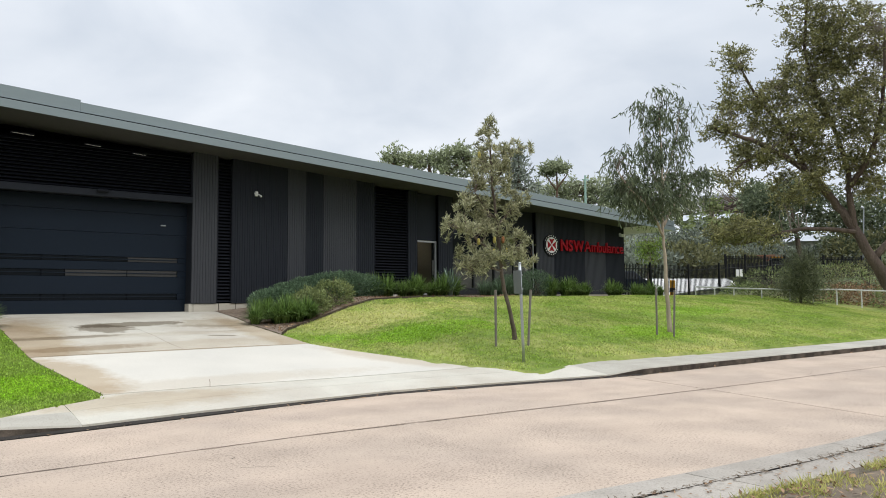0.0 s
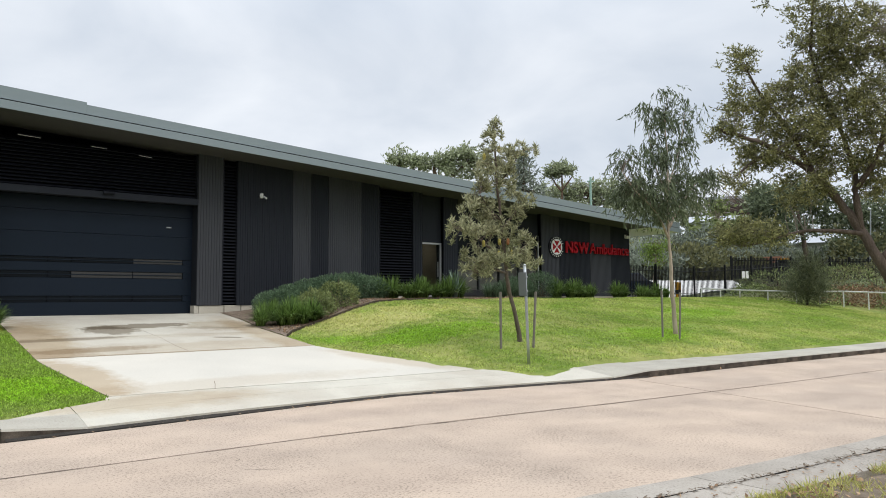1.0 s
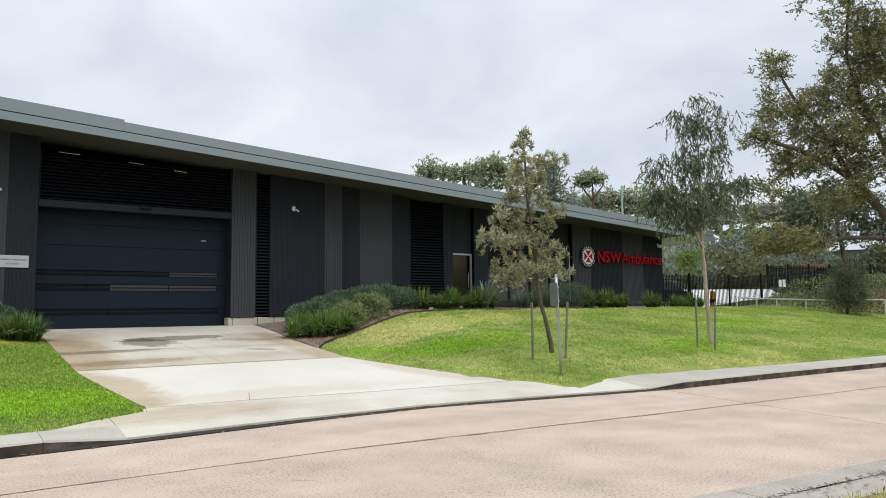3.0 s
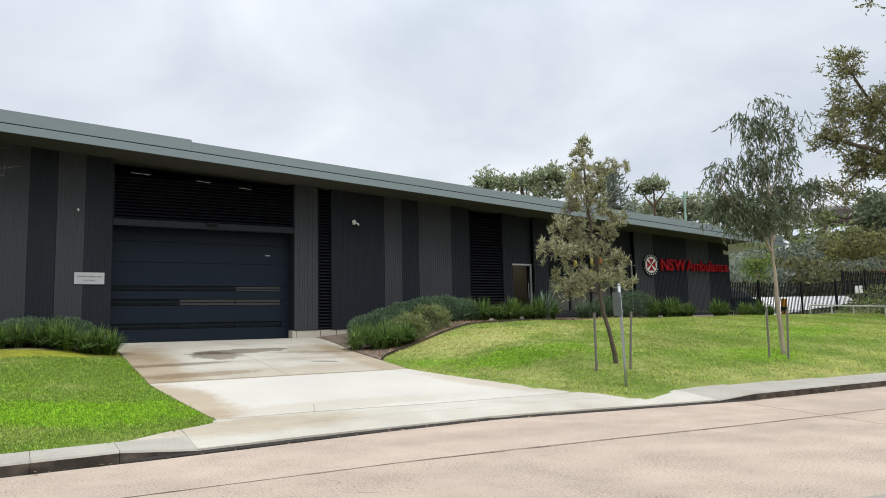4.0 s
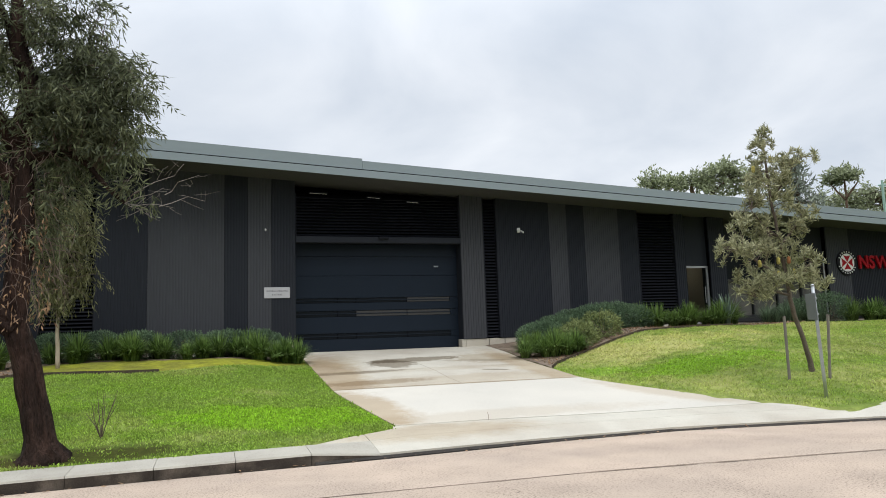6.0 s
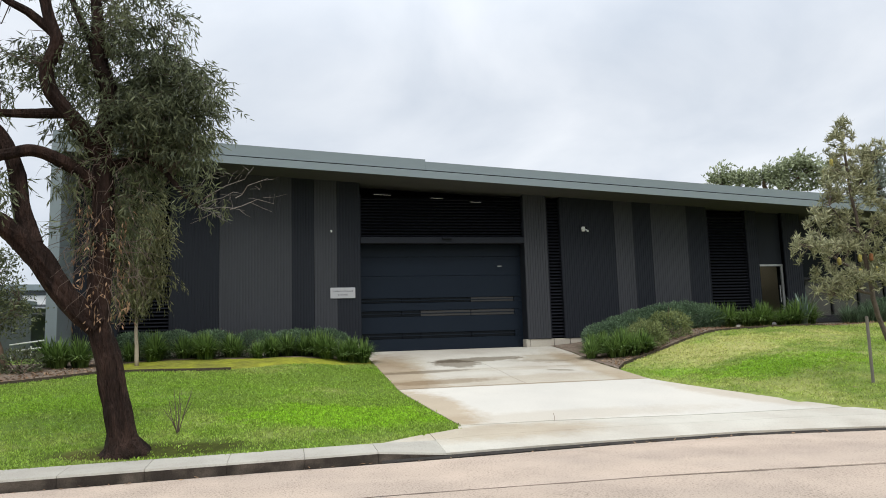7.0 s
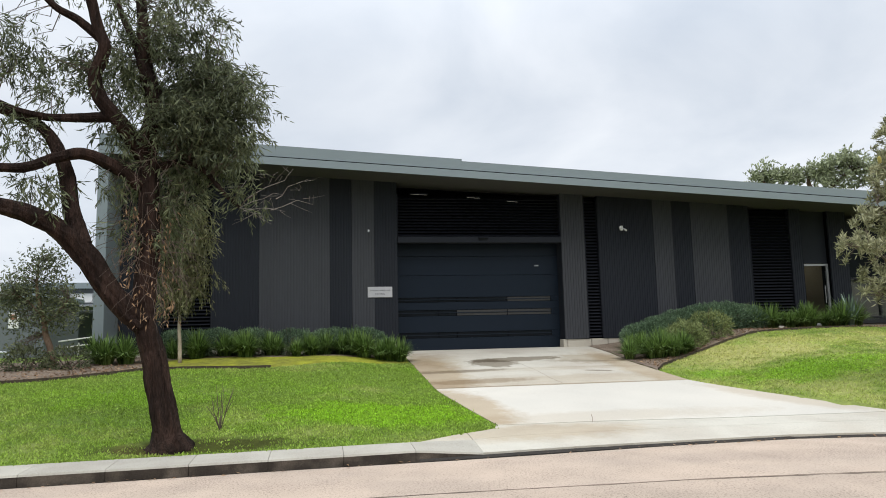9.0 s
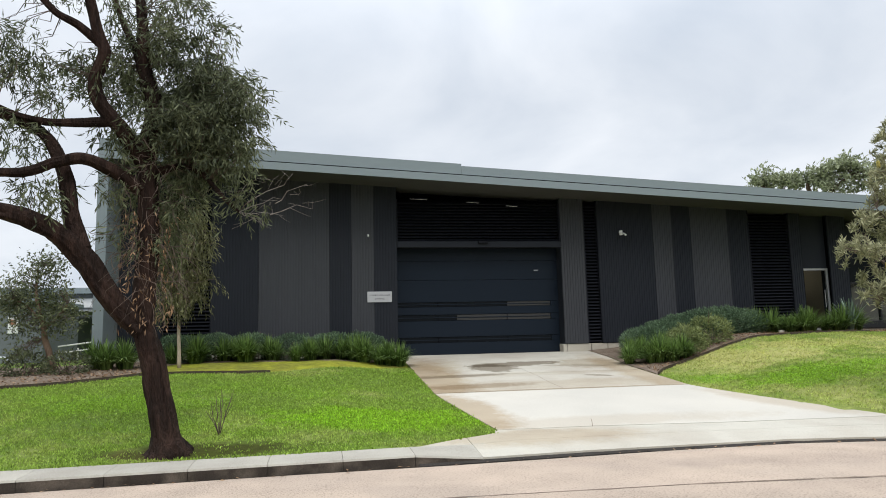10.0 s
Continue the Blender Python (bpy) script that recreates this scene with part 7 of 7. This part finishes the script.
for k in range(14):
    for rr in range(5):
        p0, p1 = ba.lerp(bb, (k + 0.02 + 0.25 * (rr % 2)) / 14.4), ba.lerp(bb, (k + 0.98 + 0.25 * (rr % 2)) / 14.4)
        zz = -0.75 + rr * 0.26
        part("brick_course", Build().add([(p0.x, p0.y, p0.z + zz), (p1.x, p1.y, p1.z + zz), (p1.x + 0.2, p1.y + 0.3, p1.z + zz), (p0.x + 0.2, p0.y + 0.3, p0.z + zz), (p0.x, p0.y, p0.z + zz + 0.25), (p1.x, p1.y, p1.z + zz + 0.25), (p1.x + 0.2, p1.y + 0.3, p1.z + zz + 0.25), (p0.x + 0.2, p0.y + 0.3, p0.z + zz + 0.25)],
             ((0, 3, 2, 1), (4, 5, 6, 7), (0, 1, 5, 4), (1, 2, 6, 5), (2, 3, 7, 6), (3, 0, 4, 7))), M["brick"], wall_b)
bn = Vector((70.1, 34.2, 5.0))
bin_ = thing("wheelie_bin", "dark wheelie bin with a yellow lid", "bin", tuple(bn))
part("body", Build().cbox(bn.x - 0.5, bn.y - 0.4, bn.z - 1.2, bn.x + 0.5, bn.y + 0.4, bn.z + 0.3, 0.05), M["fence_black"], bin_)
part("lid", Build().cbox(bn.x - 0.52, bn.y - 0.42, bn.z + 0.31, bn.x + 0.52, bn.y + 0.42, bn.z + 0.45, 0.03), M["yellow"], bin_)

# houses on the hill
M["roof_pale"] = material("pale_metal_roof", (0.42, 0.44, 0.47), 0.5, vary=0.06, scale=1, bump=0.05)
M["render_white"] = material("white_render", (0.5, 0.49, 0.46), 0.85, vary=0.06, scale=1, bump=0.05)


def house(name, label, c, w, d, h, flat, turn, floors):
    """Plain far house: storeys with windows, a roof with overhang."""
    m_ = Matrix.Translation(c) @ pose(0, 0, 0, 0, 0, turn)
    t = thing(name, label, "house", c)
    part("wall", Build().box(-w / 2, -d / 2, -6, w / 2, d / 2, h, m_), M["render_white"], t)
    if flat:
        part("roof", Build().cbox(-w / 2 - 0.6, -d / 2 - 0.9, h + 0.01, w / 2 + 0.6, d / 2 + 0.6, h + 0.5, 0.03, m_), M["roof_pale"], t)
    else:
        b = Build()
        e = 0.7
        b.add([m_ @ Vector(p) for p in ((-w / 2 - e, -d / 2 - e, h), (w / 2 + e, -d / 2 - e, h), (w / 2 + e, d / 2 + e, h), (-w / 2 - e, d / 2 + e, h), (-w / 2 - e, 0, h + d * 0.22), (w / 2 + e, 0, h + d * 0.22))],
              [(0, 1, 5, 4), (2, 3, 4, 5), (0, 4, 3), (1, 2, 5), (3, 2, 1, 0)])
        part("roof", b, M["roof_pale"], t)
    for f in range(floors):
        for k in range(3):
            x = -w / 2 + w * (k + 0.5) / 3
            z = h - 1.9 - f * 3.0
            wn_ = part("window", Build().cbox(x - 1.1, -d / 2 - 0.06, z - 0.8, x + 1.1, -d / 2 - 0.002, z + 0.8, 0.02, m_), M["frame_dark"], t)
            part("pane", Build().box(x - 0.95, -d / 2 - 0.08, z - 0.65, x + 0.95, -d / 2 - 0.062, z + 0.65, m_), M["glass"], wn_)


house("hill_house", "white house with a long pale metal roof on the hill", (90.4, 53.2, 11.4), 6, 5, 0.4, False, -58, 1)
house("flat_roof_house", "white flat-roofed house high on the hill", (117.2, 65.4, 16.7), 9, 8, 1.6, True, -58, 2)
house("terrace_house", "white house glimpsed beneath the trees", (86.2, 39.9, 6.5), 3.6, 4, 1.4, False, -62, 1)

# hedge and shrubs along the rail and slope
for k, (p, rx, rz, mk, nn) in enumerate((((36.7, 19.5, 1.1), 1.6, 0.8, "leaf_bush", 1500), ((37.3, 18.3, 1.0), 1.5, 0.8, "leaf_olive", 1500), ((38.5, 16.9, 0.9), 1.6, 0.85, "leaf_bush", 1500), ((39.0, 15.7, 0.9), 1.6, 0.85, "leaf_dry", 1300), ((39.5, 14.6, 0.8), 1.6, 0.9, "leaf_dry", 1300), ((39.9, 13.4, 0.8), 1.6, 0.9, "leaf_bush", 1300),
        ((44.9, 22.1, 2.0), 3.0, 0.9, "leaf_bush", 1800), ((46.2, 19.3, 2.2), 3.0, 0.9, "leaf_bush", 1800), ((46.0, 17.0, 2.1), 3.0, 1.0, "leaf_olive", 1800))):
    shrub("garden_shrub", "mixed olive and reddish garden shrub behind the rail", p, (rx, rx * 0.8, rz), M[mk], nn, (0.16, 0.06), 70 + k, "shrubs behind the rail")
# feathery conifer bush in front of the rail
tree("feathery_bush", "feathery dark green she-oak bush by the rail", ((( (34.6, 15.8, 1.0), (34.6, 15.7, 2.2), (34.7, 15.6, 3.3)), 0.06, 0.02),),
     ((34.6, 15.7, 3.1, 0.24, 0.35, 0.43) + (0.3,), (34.6, 15.8, 2.6, 0.54, 0.43, 0.54) + (0.8,), (34.7, 15.6, 2.0, 0.75, 0.60, 0.46) + (1.0,), (34.5, 16.1, 2.1, 0.38, 0.30, 0.33) + (0.3,)), M["bark_dark"], M["leaf_big"], per=60, leaves=36, size=(0.5, 0.018), spread=0.3, twigs=False, up=0.3, droop=0, seed=61)
sapling_g = tree("lime_sapling", "small sapling with fresh lime-green leaves", ((((36.0, 25.3, 2.4), (36.1, 25.2, 3.8), (36.0, 25.1, 5.0)), 0.06, 0.02),),
     ((36.0, 25.2, 4.3, 0.74, 0.59, 0.61) + (1.0,), (35.8, 25.4, 4.7, 0.47, 0.38, 0.34) + (0.4,), (36.3, 24.8, 4.7, 0.40, 0.38, 0.47) + (0.4,)), M["bark_pale"], M["leaf_lime"], per=60, leaves=10, size=(0.16, 0.07), spread=0.18, seed=62)

# ---- trees of the distance ----
def far_tree(name, label, base, limbs, blobs, mat, per, size, seed, leaves=12, spread=0.38, bark="bark_brown", category="tree", **kw):
    return tree(name, label, limbs, blobs, M[bark], M[mat], per=per, leaves=leaves, size=size, spread=spread, droop=0.0, seed=seed, twig_r=0.014, spray=0 if leaves < 20 else 4, hang=-0.2, **kw)


far_tree("umbrella_tree", "broad flat-topped tree rising behind the roof", None,
    ((((49.1, 62.6, 9.6), (48.6, 62.4, 13.4), (48.0, 62.2, 16.5)), 0.5, 0.15), (((48.6, 62.4, 13.4), (46.1, 63.8, 15.9)), 0.25, 0.1), (((48.5, 62.4, 14.1), (50.9, 59.8, 16.8)), 0.25, 0.1), (((46.1, 63.9, 15.3), (44.4, 64.8, 16.8)), 0.15, 0.06)),
    ((44.7, 64.6, 17.0, 1.39, 1.11, 0.57) + (0.8,), (46.9, 63.0, 16.8, 1.52, 1.21, 0.76) + (0.9,), (49.0, 61.4, 17.0, 1.64, 1.31, 0.82) + (1.0,), (50.8, 59.6, 17.7, 1.64, 1.31, 0.76) + (0.9,), (50.1, 60.7, 15.9, 2.53, 2.03, 0.89) + (0.9,), (52.4, 58.6, 16.2, 2.27, 1.82, 1.14) + (0.8,), (44.8, 64.2, 18.2, 1.13, 0.91, 0.25) + (0.08,)), "leaf_far", 55, (0.38, 0.18), 81, leaves=26)
far_tree("umbrella_tree", "small flat-topped tree on a tall bare stem", None,
    ((((70.1, 63.4, 10.9), (69.8, 63.0, 15.4), (69.5, 62.7, 17.9)), 0.18, 0.08), (((69.7, 63.0, 15.7), (68.5, 63.8, 17.6)), 0.15, 0.06), (((69.7, 63.0, 15.7), (70.5, 61.7, 17.7)), 0.15, 0.06)),
    ((69.4, 62.6, 18.4, 2.00, 1.60, 0.59) + (1.0,), (68.6, 63.6, 18.0, 0.89, 0.71, 0.37) + (0.3,)), "leaf_far", 70, (0.42, 0.2), 82, leaves=24)
# layered pine
pine = [(63.1, 63.4, 12.0), (62.7, 62.9, 16.2), (62.2, 62.3, 20.2)]
pb = []
p0, p1 = Vector(pine[0]), Vector(pine[2])
for k in range(11):
    u = 0.15 + 0.8 * k / 10
    c = p0.lerp(p1, u)
    w = 4.2 * (1.04 - u)
    pb.append((c.x, c.y, c.z, w, w, 0.25, 0.35 * (1.1 - u) + 0.08))
far_tree("layered_pine", "dark layered pine rising behind the roof", None, ((tuple(pine), 0.35, 0.05),), tuple(pb), "leaf_grey", 70, (0.8, 0.2), 83, leaves=8, spread=0.35, up=0.2)
far_tree("background_tree", "pale green rounded tree behind the roof", None,
    ((((76.7, 63.7, 9.8), (76.1, 63.6, 14.4), (75.6, 63.7, 16.8)), 0.5, 0.15),),
    ((72.4, 67.5, 16.3, 2.36, 1.88, 1.10) + (0.8,), (74.7, 64.9, 16.4, 2.65, 2.12, 1.56) + (1.1,), (77.1, 62.0, 16.3, 2.63, 2.11, 1.86) + (1.2,), (79.1, 59.7, 15.0, 3.08, 2.46, 2.00) + (1.0,), (76.2, 63.7, 13.7, 4.68, 3.74, 2.03) + (1.0,)), "leaf_far", 60, (0.45, 0.2), 84, leaves=26)
far_tree("background_tree", "dull green tree beyond the fence", None,
    ((((60.4, 39.2, 1.8), (60.6, 38.9, 4.5), (60.5, 38.8, 6.7)), 0.4, 0.12),),
    ((59.6, 40.1, 6.2, 2.19, 1.75, 1.86) + (1.0,), (61.0, 37.9, 6.7, 1.95, 1.56, 1.84) + (1.0,), (60.4, 39.1, 4.6, 3.26, 2.61, 1.31) + (0.9,), (61.5, 44.4, 6.0, 1.75, 1.87, 2.33) + (0.8,), (62.3, 36.1, 5.3, 2.14, 1.71, 1.50) + (0.9,)), "leaf_grey", 65, (0.38, 0.17), 85, leaves=22, twigs=False)
far_tree("background_tree", "yellow-green tree on the slope", None,
    ((((74.4, 43.2, 3.1), (74.1, 43.5, 7.0), (73.8, 43.5, 9.5)), 0.35, 0.1),),
    ((73.2, 44.5, 9.4, 2.06, 1.65, 1.03) + (0.7,), (74.7, 42.2, 8.7, 1.91, 1.53, 1.40) + (0.8,), (77.2, 45.1, 12.0, 0.94, 0.96, 1.20) + (0.35,), (75.0, 41.3, 10.0, 1.01, 0.81, 0.89) + (0.4,), (72.7, 45.6, 8.0, 1.94, 1.55, 0.91) + (0.5,)), "leaf_bush", 60, (0.6, 0.3), 86)
far_tree("background_tree", "dark dense tree on the slope behind the spreading tree", None,
    ((((71.0, 32.3, 4.0), (70.7, 32.5, 7.3), (70.3, 32.8, 10.1)), 0.3, 0.12),),
    ((69.2, 35.0, 10.5, 2.49, 1.99, 1.92) + (1.2,), (72.2, 33.1, 11.4, 2.84, 2.28, 2.05) + (1.2,), (75.4, 31.2, 10.3, 2.86, 2.29, 2.29) + (1.1,), (76.8, 28.1, 9.0, 2.79, 2.24, 2.79) + (1.2,), (70.0, 33.8, 8.2, 3.14, 2.51, 1.23) + (0.8,), (70.4, 36.5, 12.3, 1.51, 1.21, 0.93) + (0.4,), (77.8, 25.0, 9.3, 2.72, 3.05, 3.81) + (1.2,), (74.3, 29.3, 6.7, 3.32, 2.66, 0.77) + (0.4,)), "leaf_gum", 85, (0.4, 0.18), 87, leaves=24, twigs=False, bark="bark_grey")
far_tree("background_tree", "olive tree at the top of the slope", None,
    ((((106.0, 55.8, 9.8), (105.8, 55.5, 13.3), (105.8, 55.0, 15.8)), 0.5, 0.2),),
    ((105.7, 54.9, 16.7, 2.62, 2.10, 1.57) + (0.8,), (107.3, 51.7, 16.9, 3.44, 2.76, 1.89) + (0.8,), (109.0, 69.3, 16.2, 2.94, 2.35, 2.55) + (0.8,), (107.0, 72.5, 15.3, 3.95, 3.16, 2.97) + (0.9,)), "leaf_far", 60, (0.9, 0.45), 88)
# line of low scrub closing the hill
for k, (p, rx, rz) in enumerate((((55.8, 35.3, 2.8), 4.5, 2.2), ((50.5, 36.0, 2.5), 4.0, 2.2), ((64.5, 36.3, 3.3), 4.5, 1.6), ((77.3, 32.8, 4.2), 6, 1.6), ((75.2, 27.5, 3.9), 6, 2.6), ((81.9, 41.8, 5.2), 6, 1.8), ((74.1, 51.2, 3.3), 7, 3.2), ((81.1, 49.4, 4.9), 7, 3.0), ((87.7, 47.7, 7.7), 6, 2.4), ((96.3, 41.5, 7.7), 9, 3.0), ((94.2, 33.4, 7.2), 9, 4.0), ((76.5, 56.2, 4.9), 6, 4.0))):
    shrub("scrub", "dense green scrub on the far slope", p, (rx, rx * 0.7, rz), M["leaf_grey" if k % 2 else "leaf_olive"], 2600, (0.45, 0.22), 90 + k, "far scrub")
# green mast and house-top poles
mast = thing("green_mast", "tall pale green steel mast behind the trees", "mast", (83.9, 70.1, 14.0))
M["mast_green"] = material("pale_green_paint", (0.36, 0.52, 0.44), 0.6, vary=0.08, scale=3, bump=0.02)
part("pole", Build().tube(((70.2, 58.5, 12.0), (69.9, 58.3, 14.8), (69.7, 58.1, 16.9)), (0.15, 0.14, 0.12), 10), M["mast_green"], mast)
part("crossbar", Build().tube(((69.5, 58.5, 16.4), (70.1, 57.8, 16.3)), 0.08, 6), M["mast_green"], mast)
lampp = thing("street_lamp", "slim grey lamp post on the slope", "street lamp", (70.2, 26.4, 3.8))
part("pole", Build().tube(((70.2, 26.5, 2.8), (70.0, 26.1, 9.5)), (0.07, 0.05), 8), M["steel"], lampp)
part("lamp_head", Build().tube(((70.0, 26.1, 9.5), (69.9, 26.3, 9.6)), (0.1, 0.14), 8), M["steel"], lampp)

# ---- west side ----
M["wall_grey"] = material("grey_painted_wall", (0.16, 0.175, 0.185), 0.7, vary=0.06, scale=1.5, bump=0.04)
bx = thing("grey_shed", "grey painted shed with a pale notice", "shed", (-11.72, 30.00, 1.07))
b0, b1 = (-13.44, 30.00, 3.69), (-10.59, 30.00, 1.04)
part("wall", Build().cbox(b0[0] - 6, 30, 0.6, b1[0], 34, (-11.43, 30.00, 3.50)[2], 0.02), M["wall_grey"], bx)
part("roof", Build().cbox(b0[0] - 6.2, 29.8, (-11.43, 30.00, 3.50)[2] + 0.005, b1[0] + 0.15, 34.2, (-11.44, 30.00, 3.67)[2], 0.02), M["fascia"], bx)
pn = (-11.69, 29.98, 2.67)
part("notice", Build().cbox(pn[0] - 0.18, 29.96, pn[2] - 0.32, pn[0] + 0.18, 29.995, pn[2] + 0.32, 0.004), M["white"], bx, "white notice panel")
part("notice_bar", Build().cbox(pn[0] - 0.12, 29.945, pn[2] + 0.02, pn[0] + 0.12, 29.958, pn[2] + 0.22, 0.004), M["brick"], bx)
hx = thing("grey_annex", "low grey annex with a pale window and canopy", "building", (-12.06, 38.00, 1.94))
a0, a1 = (-13.52, 38.00, 4.42), (-9.15, 38.00, 1.60)
part("wall", Build().cbox(a0[0] - 1.5, 38, 0.6, a1[0] + 2, 44, a0[2], 0.02), M["wall_grey"], hx)
part("roof", Build().cbox(a0[0] - 1.8, 37.6, a0[2] + 0.005, a1[0] + 2, 44.4, a0[2] + 0.3, 0.02), M["fascia"], hx)
wq = (-11.73, 37.95, 3.97)
wdw = part("window", Build().cbox(wq[0] - 0.55, 37.93, wq[2] - 0.25, wq[0] + 0.55, 37.995, wq[2] + 0.25, 0.01), M["frame"], hx)
part("pane", Build().box(wq[0] - 0.5, 37.915, wq[2] - 0.2, wq[0] + 0.5, 37.928, wq[2] + 0.2), M["white"], wdw)
cq = (-11.17, 35.00, 3.36)
part("canopy", Build().cbox(cq[0] - 2.2, 34.6, cq[2], cq[0] + 1.6, 37.9, cq[2] + 0.1, 0.01), M["steel"], hx)
for dx in (-2.0, -0.4, 1.0):
    part("canopy_post", Build().tube(((cq[0] + dx, 34.8, 0.8), (cq[0] + dx, 34.8, cq[2])), 0.06, 8), M["fence_black"], hx)
rmp = thing("ramp_handrail", "pale steel ramp handrail beside the annex", "railing", (-9.41, 31.00, 1.65))
for dy, hh in ((0, 0), (0, 14), ):
    part("rail", Build().tube(((-10.39, 31.00, 1.81) if not hh else (-10.38, 31.00, 1.54), (-8.78, 31.00, 2.00) if not hh else (-8.77, 31.00, 1.73)), 0.03, 8), M["rail_white"], rmp)
for px_ in ((-10.34, 31.00, 1.68), (-9.63, 31.00, 1.75), (-8.86, 31.00, 1.82)):
    part("rail_post", Build().tube((px_, (px_[0], px_[1], 0.9)), 0.03, 8), M["rail_white"], rmp)
gate_l = thing("low_rail", "low galvanised steel barrier at the path", "railing", (-9.57, 24.00, 1.19))
part("rail", Build().tube(((-10.66, 24.00, 1.56), (-9.52, 24.00, 1.47), (-9.46, 24.00, 1.36), (-9.45, 24.00, 1.10)), 0.04, 8), M["steel"], gate_l)
tree("small_broadleaf", "small dark broad-leaved tree in the mulch bed", ((((-6.42, 18.90, 1.15), (-6.59, 18.90, 1.81), (-6.72, 18.90, 2.37), (-6.88, 18.90, 3.06), (-6.86, 18.90, 3.76)), 0.085, 0.02), (((-6.66, 18.90, 2.16), (-6.36, 18.90, 2.50), (-6.15, 18.90, 2.78)), 0.04, 0.015), (((-6.72, 18.90, 2.37), (-7.14, 18.90, 2.79), (-7.46, 18.90, 2.93)), 0.04, 0.015)),
    ((-6.79, 18.90, 3.62, 0.42, 0.36, 0.34) + (0.7,), (-6.48, 18.90, 3.83, 0.31, 0.26, 0.14) + (0.25,), (-7.22, 18.90, 3.21, 0.42, 0.35, 0.31) + (0.7,), (-7.52, 18.90, 2.86, 0.39, 0.33, 0.30) + (0.6,), (-7.00, 18.90, 2.51, 0.47, 0.42, 0.50) + (1.1,), (-6.29, 18.90, 2.57, 0.42, 0.43, 0.50) + (1.0,), (-6.51, 18.90, 3.06, 0.42, 0.36, 0.36) + (0.5,), (-7.15, 18.90, 1.62, 0.36, 0.30, 0.19) + (0.4,)),
    M["bark_brown"], M["leaf_big"], per=50, leaves=20, size=(0.11, 0.036), spread=0.17, droop=0.2, seed=95, twig_r=0.008)
for k, p in enumerate(((-6.95, 18.60, 1.15), (-6.01, 18.60, 1.15))):
    shrub("low_shrub", "straggly low shrub in the mulch", (p[0], p[1], lz(p[0], p[1])), (0.5, 0.4, 0.35), M["leaf_big"], 900, (0.1, 0.035), 120 + k, "straggly shrubs")
